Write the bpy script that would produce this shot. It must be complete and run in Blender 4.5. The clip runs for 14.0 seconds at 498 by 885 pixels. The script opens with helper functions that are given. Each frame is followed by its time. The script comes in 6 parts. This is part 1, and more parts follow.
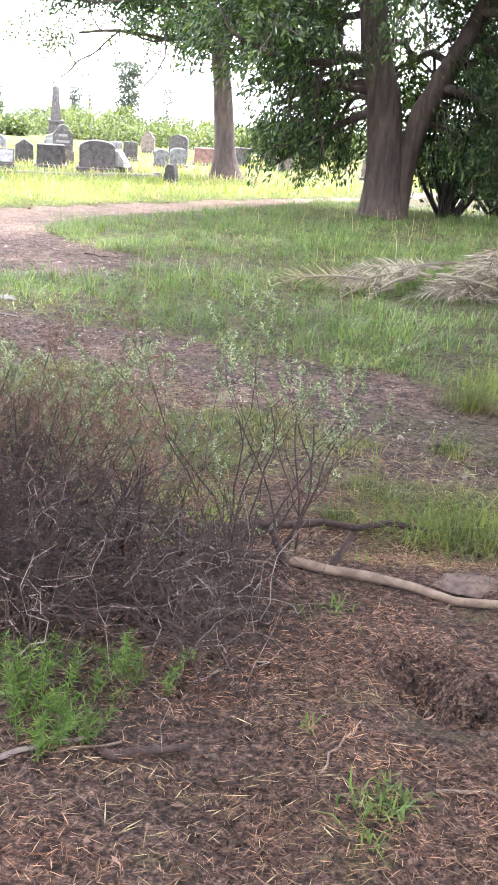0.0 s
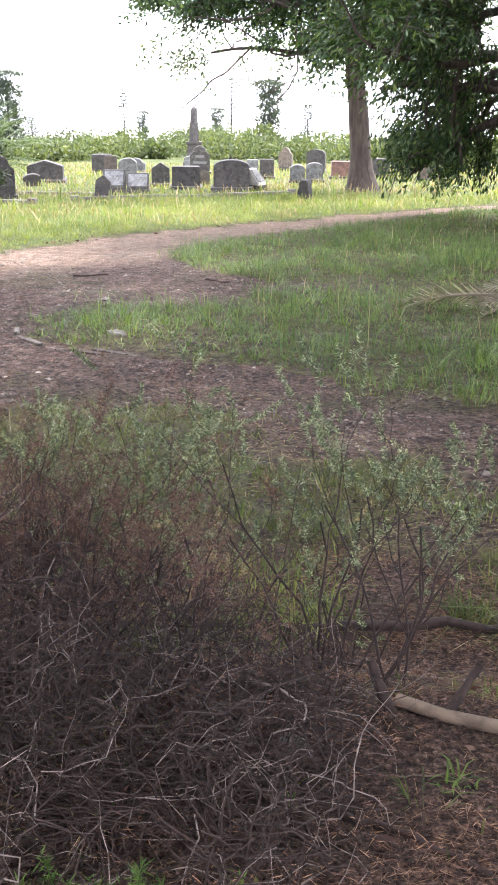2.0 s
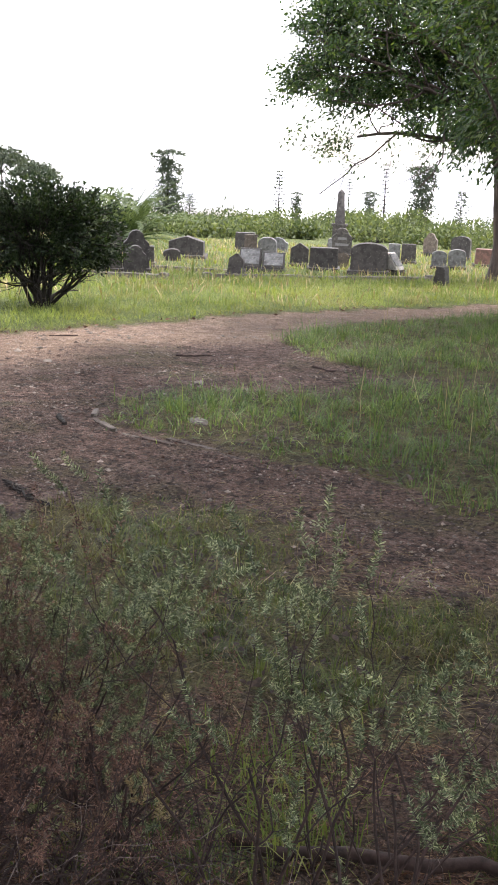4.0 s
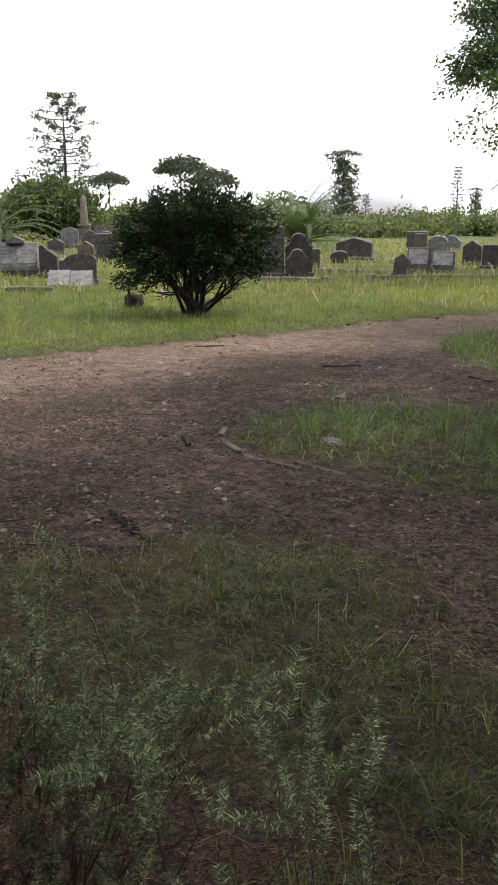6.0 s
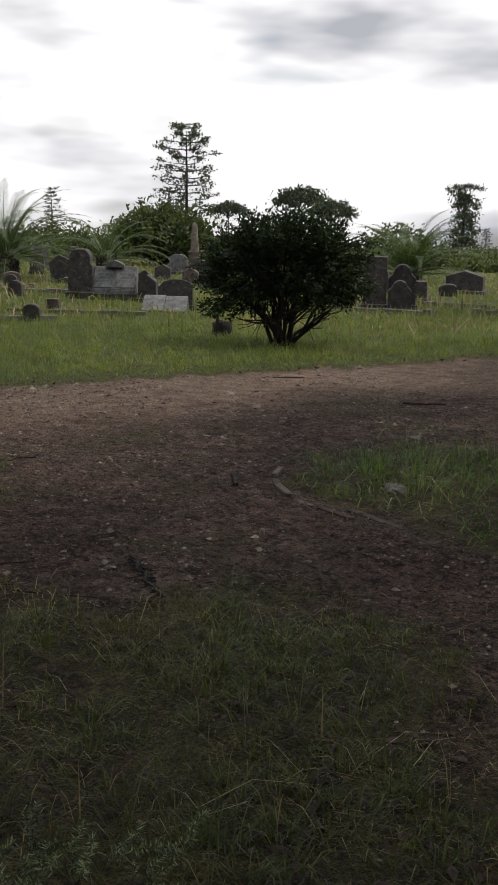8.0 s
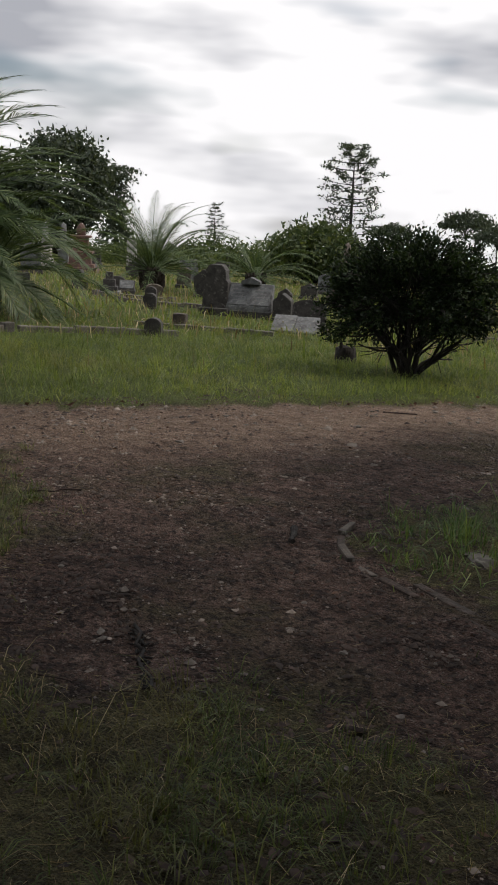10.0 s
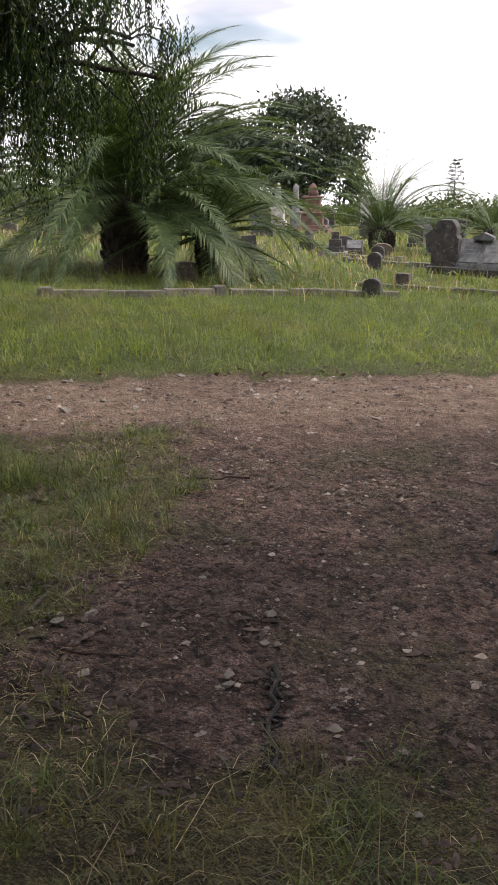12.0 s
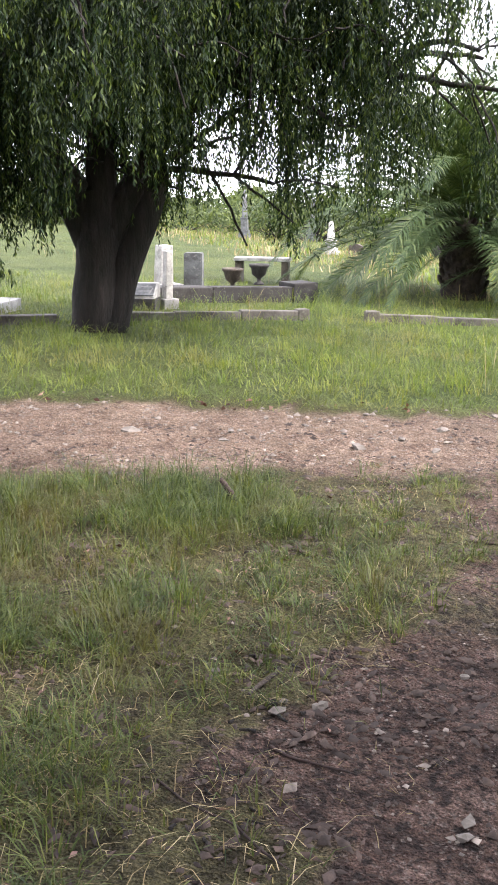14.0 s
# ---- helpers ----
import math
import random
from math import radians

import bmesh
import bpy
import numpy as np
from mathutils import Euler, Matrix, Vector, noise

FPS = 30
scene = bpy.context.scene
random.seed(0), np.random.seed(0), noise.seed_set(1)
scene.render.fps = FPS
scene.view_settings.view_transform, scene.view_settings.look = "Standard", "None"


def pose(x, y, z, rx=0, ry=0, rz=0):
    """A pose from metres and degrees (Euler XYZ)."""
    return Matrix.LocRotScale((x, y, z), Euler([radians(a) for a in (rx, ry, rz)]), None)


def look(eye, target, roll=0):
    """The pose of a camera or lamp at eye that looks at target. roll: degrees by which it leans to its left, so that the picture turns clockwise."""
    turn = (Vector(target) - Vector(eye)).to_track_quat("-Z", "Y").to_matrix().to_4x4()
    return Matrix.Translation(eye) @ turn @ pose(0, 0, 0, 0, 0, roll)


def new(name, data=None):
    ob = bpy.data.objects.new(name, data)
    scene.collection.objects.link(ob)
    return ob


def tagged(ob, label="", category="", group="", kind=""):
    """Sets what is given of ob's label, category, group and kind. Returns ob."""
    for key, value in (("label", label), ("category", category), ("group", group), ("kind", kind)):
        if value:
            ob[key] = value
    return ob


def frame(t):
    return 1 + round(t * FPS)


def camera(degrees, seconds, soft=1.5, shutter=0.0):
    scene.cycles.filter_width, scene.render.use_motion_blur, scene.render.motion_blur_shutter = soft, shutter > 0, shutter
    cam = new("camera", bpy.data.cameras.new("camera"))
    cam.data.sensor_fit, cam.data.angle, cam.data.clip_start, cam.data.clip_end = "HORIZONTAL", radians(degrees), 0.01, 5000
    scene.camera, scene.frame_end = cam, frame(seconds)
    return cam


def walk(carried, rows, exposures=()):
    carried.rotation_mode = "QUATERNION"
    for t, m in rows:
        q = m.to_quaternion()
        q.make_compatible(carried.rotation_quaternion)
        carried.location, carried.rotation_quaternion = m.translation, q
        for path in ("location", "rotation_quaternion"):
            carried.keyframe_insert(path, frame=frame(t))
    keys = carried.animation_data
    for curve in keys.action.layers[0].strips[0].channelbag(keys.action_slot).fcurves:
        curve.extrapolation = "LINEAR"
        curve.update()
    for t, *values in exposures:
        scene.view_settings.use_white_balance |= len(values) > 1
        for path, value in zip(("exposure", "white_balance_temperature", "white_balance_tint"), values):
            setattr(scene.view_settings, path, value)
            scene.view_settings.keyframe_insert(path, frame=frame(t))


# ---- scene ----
# camera and its way
cam = camera(26.45, 14.0, soft=1.8)
WAY = [
    (0.0, (0.042, 0.130, 1.514), (0.021, 2.021, 0.861), 4.28),
    (0.5, (0.010, 0.318, 1.518), (-0.093, 2.212, 0.884), 3.42),
    (1.0, (0.080, 0.536, 1.504), (-0.089, 2.429, 0.881), 4.00),
    (1.5, (0.129, 0.731, 1.487), (-0.152, 2.621, 0.898), 2.98),
    (2.0, (0.169, 0.965, 1.478), (-0.130, 2.836, 0.838), 0.45),
    (2.5, (0.147, 1.188, 1.469), (-0.280, 3.051, 0.878), 0.20),
    (2.7, (0.184, 1.256, 1.457), (-0.257, 3.121, 0.885), 0.48),
    (4.8, (0.468, 2.186, 1.443), (-0.289, 3.968, 0.945), 2.48),
    (5.0, (0.487, 2.272, 1.439), (-0.330, 4.021, 0.916), 1.95),
    (5.5, (0.508, 2.404, 1.433), (-0.350, 4.114, 0.850), 0.55),
    (6.0, (0.462, 2.531, 1.436), (-0.407, 4.258, 0.926), -0.35),
    (6.5, (0.362, 2.711, 1.412), (-0.562, 4.437, 1.002), -0.62),
    (7.0, (0.406, 2.882, 1.380), (-0.537, 4.582, 0.909), -2.38),
    (7.5, (0.482, 3.064, 1.385), (-0.532, 4.726, 0.926), 1.78),
    (8.0, (0.485, 3.277, 1.346), (-0.570, 4.913, 0.890), 0.70),
    (8.5, (0.451, 3.550, 1.329), (-0.563, 5.228, 0.934), -0.80),
    (9.0, (0.421, 3.739, 1.317), (-0.656, 5.359, 0.854), -1.65),
    (9.2, (0.462, 3.856, 1.346), (-0.683, 5.434, 0.902), -0.38),
    (11.5, (-0.046, 5.105, 1.198), (-1.460, 6.441, 0.734), 2.78),
    (12.0, (-0.186, 5.278, 1.191), (-1.756, 6.407, 0.682), 0.33),
    (12.5, (-0.382, 5.389, 1.210), (-2.124, 6.293, 0.821), -1.91),
    (13.0, (-0.401, 5.510, 1.215), (-2.241, 6.192, 0.830), 1.84),
    (13.5, (-0.447, 5.663, 1.189), (-2.298, 6.217, 0.670), 2.29),
    (14.0, (-0.662, 5.833, 1.155), (-2.520, 6.401, 0.682), 0.53),
]
EXPOSURE = [(t, stops, float(np.interp(t, (0, 2.7, 5.0, 12.0, 14.0), (6050, 6100, 6500, 6500, 6100))), float(np.interp(t, (2.7, 6.5, 9.2, 12.0), (18.5, 14, 11, 18)))) for t, stops in [(0.0, 2.75), (0.5, 2.52), (1.0, 2.4), (2.0, 1.98), (2.7, 1.62), (5.0, 0.84), (5.5, 0.66), (6.0, 0.42), (6.5, -0.08), (7.5, -0.5), (9.0, -0.95), (11.5, -0.12), (12.0, 0.22), (12.5, 0.45), (13.0, 0.72), (13.5, 1.2), (14.0, 1.45)]]
walk(cam, [(t, look(eye, target, roll)) for t, eye, target, roll in WAY], EXPOSURE)

# sky and sun: a bright, broken cloud deck, with a hazy sun ahead
SUN_AZ, SUN_EL = radians(36), radians(50)
world = bpy.data.worlds.new("sky")
scene.world = world
world.use_nodes = True
wn, wl = world.node_tree.nodes, world.node_tree.links
wn.clear()
w_out = wn.new("ShaderNodeOutputWorld")
w_bg = wn.new("ShaderNodeBackground")
w_sky = wn.new("ShaderNodeTexSky")
w_sky.sky_type, w_sky.sun_disc, w_sky.sun_elevation, w_sky.sun_rotation = "NISHITA", False, SUN_EL, SUN_AZ
w_dim = wn.new("ShaderNodeVectorMath")
w_dim.operation = "SCALE"
w_dim.inputs["Scale"].default_value = 0.12
w_co = wn.new("ShaderNodeTexCoord")
w_map = wn.new("ShaderNodeMapping")
w_map.inputs["Scale"].default_value = (1.0, 1.0, 3.6)
w_n1 = wn.new("ShaderNodeTexNoise")
w_n1.inputs["Scale"].default_value, w_n1.inputs["Detail"].default_value, w_n1.inputs["Roughness"].default_value = 3.2, 4.0, 0.5
w_n2 = wn.new("ShaderNodeTexNoise")
w_n2.inputs["Scale"].default_value, w_n2.inputs["Detail"].default_value = 2.2, 4.0
w_grey = wn.new("ShaderNodeValToRGB")
w_grey.color_ramp.elements[0].position, w_grey.color_ramp.elements[0].color = 0.35, (0.80, 0.83, 0.90, 1)
w_grey.color_ramp.elements[1].position, w_grey.color_ramp.elements[1].color = 0.50, (1.85, 1.85, 1.85, 1)
w_hole = wn.new("ShaderNodeValToRGB")
w_hole.color_ramp.elements[0].position, w_hole.color_ramp.elements[0].color = 0.33, (0, 0, 0, 1)
w_hole.color_ramp.elements[1].position, w_hole.color_ramp.elements[1].color = 0.43, (1, 1, 1, 1)
w_mix = wn.new("ShaderNodeMixRGB")
wl.new(w_co.outputs["Generated"], w_map.inputs["Vector"])
wl.new(w_map.outputs["Vector"], w_n1.inputs["Vector"])
wl.new(w_map.outputs["Vector"], w_n2.inputs["Vector"])
wl.new(w_n1.outputs["Fac"], w_grey.inputs["Fac"])
wl.new(w_n2.outputs["Fac"], w_hole.inputs["Fac"])
wl.new(w_sky.outputs["Color"], w_dim.inputs[0])
wl.new(w_hole.outputs["Color"], w_mix.inputs["Fac"])
wl.new(w_dim.outputs["Vector"], w_mix.inputs["Color1"])
wl.new(w_grey.outputs["Color"], w_mix.inputs["Color2"])
wl.new(w_mix.outputs["Color"], w_bg.inputs["Color"])
wl.new(w_bg.outputs["Background"], w_out.inputs["Surface"])
w_bg.inputs["Strength"].default_value = 0.95

sun = new("sun", bpy.data.lights.new("sun", "SUN"))
sun.data.energy, sun.data.angle, sun.data.color = 3.2, radians(2.5), (1.0, 0.93, 0.80)
SUN_DIR = Vector((math.sin(SUN_AZ) * math.cos(SUN_EL), math.cos(SUN_AZ) * math.cos(SUN_EL), math.sin(SUN_EL)))
sun.matrix_world = look(SUN_DIR * 80, (0, 0, 0))

# ---------------------------------------------------------------- materials


def node_mat(name):
    m = bpy.data.materials.new(name)
    m.use_nodes = True
    nt = m.node_tree
    return m, nt.nodes, nt.links, nt.nodes["Principled BSDF"]


def noise_tex(n, l, scale, detail=4.0, rough=0.55, co="Object", distort=0.0):
    tc = n.new("ShaderNodeTexCoord")
    t = n.new("ShaderNodeTexNoise")
    t.inputs["Scale"].default_value, t.inputs["Detail"].default_value, t.inputs["Roughness"].default_value = scale, detail, rough
    t.inputs["Distortion"].default_value = distort
    l.new(tc.outputs[co], t.inputs["Vector"])
    return t


def ramp(n, l, fac, stops):
    r = n.new("ShaderNodeValToRGB")
    e = r.color_ramp.elements
    while len(e) < len(stops):
        e.new(0.5)
    for k, (p, c) in zip(e, stops):
        k.position, k.color = p, (*c, 1) if len(c) == 3 else c
    l.new(fac, r.inputs["Fac"])
    return r.outputs["Color"]


def mix_col(n, l, fac, a, b, mode="MIX"):
    m = n.new("ShaderNodeMixRGB")
    m.blend_type = mode
    for v, i in ((fac, "Fac"), (a, "Color1"), (b, "Color2")):
        if isinstance(v, (int, float)):
            m.inputs[i].default_value = v
        elif isinstance(v, tuple):
            m.inputs[i].default_value = (*v, 1)
        else:
            l.new(v, m.inputs[i])
    return m.outputs["Color"]


def bump_of(n, l, height, strength, dist, bsdf):
    b = n.new("ShaderNodeBump")
    b.inputs["Strength"].default_value, b.inputs["Distance"].default_value = strength, dist
    l.new(height, b.inputs["Height"])
    l.new(b.outputs["Normal"], bsdf.inputs["Normal"])


def leaf_mat(name, dark, mid, light, rough=0.5, through_light=0.3, big=0.6, patch=0.0, dry=None):
    """Leaves and blades: one tone per leaf, drifting over the plant, with light coming through."""
    m, n, l, b = node_mat(name)
    geo = n.new("ShaderNodeNewGeometry")
    tone = ramp(n, l, geo.outputs["Random Per Island"], [(0.0, dark), (0.55, mid), (1.0, light)])
    drift = noise_tex(n, l, big, 3.0)
    shade = ramp(n, l, drift.outputs["Fac"], [(0.3, (0.72, 0.74, 0.66)), (0.7, (1.22, 1.16, 1.05))])
    col = mix_col(n, l, 1.0, tone, shade, "MULTIPLY")
    if patch:
        tuft = noise_tex(n, l, patch, 3.0, 0.6)
        col = mix_col(n, l, 1.0, col, ramp(n, l, tuft.outputs["Fac"], [(0.34, (0.50, 0.54, 0.50)), (0.52, (1.0, 1.0, 1.0)), (0.70, (1.45, 1.35, 1.2))]), "MULTIPLY")
    if dry:
        worn = noise_tex(n, l, patch * 0.28, 4.0, 0.65)
        col = mix_col(n, l, ramp(n, l, worn.outputs["Fac"], [(0.50, (0, 0, 0)), (0.68, (0.75, 0.75, 0.75))]), col, dry)
    l.new(col, b.inputs["Base Color"])
    b.inputs["Roughness"].default_value = rough
    b.inputs["Specular IOR Level"].default_value = 0.35
    tr = n.new("ShaderNodeBsdfTranslucent")
    l.new(mix_col(n, l, 1.0, col, (1.5, 1.45, 0.55), "MULTIPLY"), tr.inputs["Color"])
    mx = n.new("ShaderNodeMixShader")
    mx.inputs["Fac"].default_value = through_light
    l.new(b.outputs["BSDF"], mx.inputs[1])
    l.new(tr.outputs["BSDF"], mx.inputs[2])
    l.new(mx.outputs["Shader"], n["Material Output"].inputs["Surface"])
    return m


def bark_mat(name, dark, light, scale=9.0, stretch=0.18, depth=0.03):
    m, n, l, b = node_mat(name)
    tc = n.new("ShaderNodeTexCoord")
    mp = n.new("ShaderNodeMapping")
    mp.inputs["Scale"].default_value = (1, 1, stretch)
    l.new(tc.outputs["Object"], mp.inputs["Vector"])
    t = n.new("ShaderNodeTexNoise")
    t.inputs["Scale"].default_value, t.inputs["Detail"].default_value, t.inputs["Roughness"].default_value = scale, 6.0, 0.65
    l.new(mp.outputs["Vector"], t.inputs["Vector"])
    big = noise_tex(n, l, 1.3, 3.0)
    col = ramp(n, l, t.outputs["Fac"], [(0.32, dark), (0.68, light)])
    col = mix_col(n, l, 1.0, col, ramp(n, l, big.outputs["Fac"], [(0.3, (0.7, 0.7, 0.72)), (0.7, (1.2, 1.15, 1.1))]), "MULTIPLY")
    l.new(col, b.inputs["Base Color"])
    b.inputs["Roughness"].default_value = 0.9
    bump_of(n, l, t.outputs["Fac"], 0.9, depth, b)
    return m


def stone_mat(name, base, stain, lichen, amount=0.5, scale=5.0, rough=0.85):
    """Weathered stone: grain, black staining that runs in patches, and pale lichen."""
    m, n, l, b = node_mat(name)
    oi = n.new("ShaderNodeObjectInfo")
    grain = noise_tex(n, l, 60.0, 4.0, 0.7)
    patch = noise_tex(n, l, scale, 5.0, 0.65, distort=0.6)
    spots = noise_tex(n, l, 17.0, 3.0, 0.6)
    col = mix_col(n, l, ramp(n, l, patch.outputs["Fac"], [(0.5 - amount * 0.35, (1, 1, 1)), (0.75 - amount * 0.25, (0, 0, 0))]), base, stain)
    col = mix_col(n, l, ramp(n, l, spots.outputs["Fac"], [(0.60, (0, 0, 0)), (0.68, (0.75, 0.75, 0.75))]), col, lichen)
    col = mix_col(n, l, 1.0, col, ramp(n, l, grain.outputs["Fac"], [(0.3, (0.75, 0.75, 0.75)), (0.7, (1.2, 1.2, 1.2))]), "MULTIPLY")
    col = mix_col(n, l, 1.0, col, ramp(n, l, oi.outputs["Random"], [(0.0, (0.8, 0.8, 0.82)), (1.0, (1.15, 1.12, 1.1))]), "MULTIPLY")
    l.new(col, b.inputs["Base Color"])
    b.inputs["Roughness"].default_value = rough
    bump_of(n, l, patch.outputs["Fac"], 0.5, 0.02, b)
    return m


def plain_mat(name, dark, light, scale=20.0, rough=0.8, island=False):
    m, n, l, b = node_mat(name)
    t = noise_tex(n, l, scale, 4.0, 0.6)
    col = ramp(n, l, t.outputs["Fac"], [(0.3, dark), (0.7, light)])
    if island:
        geo = n.new("ShaderNodeNewGeometry")
        col = mix_col(n, l, 1.0, col, ramp(n, l, geo.outputs["Random Per Island"], [(0.0, (0.55, 0.55, 0.55)), (0.85, (1.1, 1.08, 1.05)), (1.0, (1.5, 1.48, 1.45))]), "MULTIPLY")
    l.new(col, b.inputs["Base Color"])
    b.inputs["Roughness"].default_value = rough
    bump_of(n, l, t.outputs["Fac"], 0.4, 0.01, b)
    return m


def ground_mat():
    """Earth whose cover changes by zone: red for grass roots, green for the pale track, blue for needle litter."""
    m, n, l, b = node_mat("earth")
    at = n.new("ShaderNodeAttribute")
    at.attribute_name = "zones"
    sp = n.new("ShaderNodeSeparateColor")
    l.new(at.outputs["Color"], sp.inputs["Color"])
    big = noise_tex(n, l, 0.9, 5.0, 0.6)
    mid = noise_tex(n, l, 6.0, 5.0, 0.65)
    fine = noise_tex(n, l, 45.0, 5.0, 0.7)
    tc = n.new("ShaderNodeTexCoord")
    vor = n.new("ShaderNodeTexVoronoi")
    vor.inputs["Scale"].default_value, vor.inputs["Randomness"].default_value = 85.0, 1.0
    l.new(tc.outputs["Object"], vor.inputs["Vector"])
    vcol = n.new("ShaderNodeSeparateColor")
    l.new(vor.outputs["Color"], vcol.inputs["Color"])
    # grey-brown gravelly soil
    soil = ramp(n, l, mid.outputs["Fac"], [(0.30, (0.026, 0.017, 0.015)), (0.5, (0.110, 0.069, 0.055)), (0.72, (0.212, 0.145, 0.120))])
    soil = mix_col(n, l, ramp(n, l, vcol.outputs["Red"], [(0.86, (0, 0, 0)), (0.93, (0.6, 0.6, 0.6))]), soil, (0.20, 0.165, 0.145))
    soil = mix_col(n, l, ramp(n, l, big.outputs["Fac"], [(0.50, (0, 0, 0)), (0.66, (0.75, 0.75, 0.75))]), soil, (0.066, 0.066, 0.030))
    # dark crumbs, with the shading of small relief put into the colour
    crumb_shade = noise_tex(n, l, 24.0, 4.0, 0.6, distort=0.4)
    soil = mix_col(n, l, ramp(n, l, crumb_shade.outputs["Fac"], [(0.39, (0.85, 0.85, 0.85)), (0.48, (0, 0, 0))]), soil, (0.022, 0.015, 0.013))
    # pale wheel-worn track
    track = ramp(n, l, mid.outputs["Fac"], [(0.28, (0.15, 0.096, 0.070)), (0.5, (0.275, 0.192, 0.142)), (0.75, (0.42, 0.315, 0.24))])
    track = mix_col(n, l, ramp(n, l, vcol.outputs["Green"], [(0.84, (0, 0, 0)), (0.92, (0.6, 0.6, 0.6))]), track, (0.40, 0.35, 0.31))
    grass = ramp(n, l, mid.outputs["Fac"], [(0.3, (0.040, 0.032, 0.018)), (0.5, (0.084, 0.074, 0.036)), (0.7, (0.135, 0.125, 0.058))])
    litter = ramp(n, l, fine.outputs["Fac"], [(0.28, (0.022, 0.014, 0.012)), (0.5, (0.085, 0.052, 0.042)), (0.72, (0.19, 0.125, 0.098))])
    litter = mix_col(n, l, ramp(n, l, mid.outputs["Fac"], [(0.45, (0, 0, 0)), (0.65, (0.7, 0.7, 0.7))]), litter, (0.060, 0.042, 0.036))
    edge = n.new("ShaderNodeMath")
    edge.operation = "ADD"
    l.new(sp.outputs["Red"], edge.inputs[0])
    l.new(mid.outputs["Fac"], edge.inputs[1])
    gfac = ramp(n, l, edge.outputs[0], [(0.72, (0, 0, 0)), (1.0, (1, 1, 1))])
    col = mix_col(n, l, sp.outputs["Green"], soil, track)
    col = mix_col(n, l, sp.outputs["Blue"], col, litter)
    col = mix_col(n, l, gfac, col, grass)
    meadow = ramp(n, l, big.outputs["Fac"], [(0.3, (0.062, 0.090, 0.028)), (0.7, (0.130, 0.150, 0.050))])
    col = mix_col(n, l, at.outputs["Alpha"], col, meadow)
    col = mix_col(n, l, 1.0, col, ramp(n, l, fine.outputs["Fac"], [(0.32, (0.42, 0.41, 0.40)), (0.5, (1.0, 1.0, 1.0)), (0.68, (1.6, 1.58, 1.55))]), "MULTIPLY")
    grit = noise_tex(n, l, 150.0, 3.0, 0.6)
    col = mix_col(n, l, 1.0, col, ramp(n, l, grit.outputs["Fac"], [(0.36, (0.5, 0.5, 0.5)), (0.64, (1.45, 1.45, 1.45))]), "MULTIPLY")
    l.new(col, b.inputs["Base Color"])
    b.inputs["Roughness"].default_value = 0.95
    b.inputs["Specular IOR Level"].default_value = 0.2
    add = n.new("ShaderNodeMath")
    add.operation = "MULTIPLY_ADD"
    add.inputs[1].default_value = 0.5
    l.new(vor.outputs["Distance"], add.inputs[0])
    lump = n.new("ShaderNodeMath")
    lump.operation = "MULTIPLY_ADD"
    lump.inputs[1].default_value = 1.6
    clod = noise_tex(n, l, 17.0, 5.0, 0.7)
    l.new(clod.outputs["Fac"], lump.inputs[0])
    l.new(fine.outputs["Fac"], lump.inputs[2])
    l.new(lump.outputs[0], add.inputs[2])
    bump_of(n, l, add.outputs[0], 1.0, 0.05, b)
    return m


M_GROUND = ground_mat()
M_GRASS = leaf_mat("green_grass", (0.038, 0.061, 0.018), (0.076, 0.112, 0.032), (0.162, 0.186, 0.068), 0.5, 0.40, 0.6, 6.0, (0.130, 0.102, 0.046))
M_ISLE = leaf_mat("fresh_grass", (0.048, 0.092, 0.034), (0.090, 0.160, 0.058), (0.185, 0.245, 0.105), 0.5, 0.40, 0.6, 4.0)
M_TALL = leaf_mat("tall_pale_grass", (0.110, 0.162, 0.050), (0.150, 0.212, 0.066), (0.215, 0.255, 0.105), 0.55, 0.45, 0.25, 3.0, (0.22, 0.205, 0.100))
M_STRAW = leaf_mat("dry_straw", (0.16, 0.12, 0.070), (0.30, 0.24, 0.15), (0.46, 0.40, 0.28), 0.7, 0.2)
M_WEED = leaf_mat("bright_weed", (0.040, 0.085, 0.022), (0.080, 0.145, 0.036), (0.15, 0.22, 0.06), 0.5, 0.35)
M_LEAF = leaf_mat("broad_leaf", (0.014, 0.034, 0.015), (0.032, 0.070, 0.027), (0.095, 0.140, 0.052), 0.45, 0.36, 0.6, 1.6)
M_BUSH = leaf_mat("dark_shrub_leaf", (0.008, 0.020, 0.009), (0.018, 0.038, 0.016), (0.048, 0.074, 0.030), 0.6, 0.22, 0.6, 2.6)
# yellow light tone stands in for sunlit leaves, darkest tone for shaded ones
M_PEPPER = leaf_mat("sun_toned_weeping_leaf", (0.007, 0.019, 0.009), (0.019, 0.042, 0.015), (0.105, 0.150, 0.040), 0.65, 0.30, 0.6, 1.6)
M_PALM = leaf_mat("palm_leaf", (0.030, 0.056, 0.024), (0.062, 0.102, 0.042), (0.140, 0.180, 0.085), 0.5, 0.28)
# far dark foliage, lightened: distance haze is put into the leaf colour
M_PINE_HAZED = leaf_mat("hazed_dark_pine_leaf", (0.028, 0.042, 0.033), (0.048, 0.068, 0.050), (0.080, 0.100, 0.072), 0.6, 0.2, 0.1)
M_SCRUB = leaf_mat("scrub_leaf", (0.042, 0.062, 0.030), (0.085, 0.118, 0.056), (0.155, 0.19, 0.09), 0.6, 0.3, 0.1)
M_SCRUB_DARK = leaf_mat("dull_scrub_leaf", (0.028, 0.048, 0.020), (0.052, 0.080, 0.032), (0.10, 0.125, 0.050), 0.6, 0.3, 0.1)
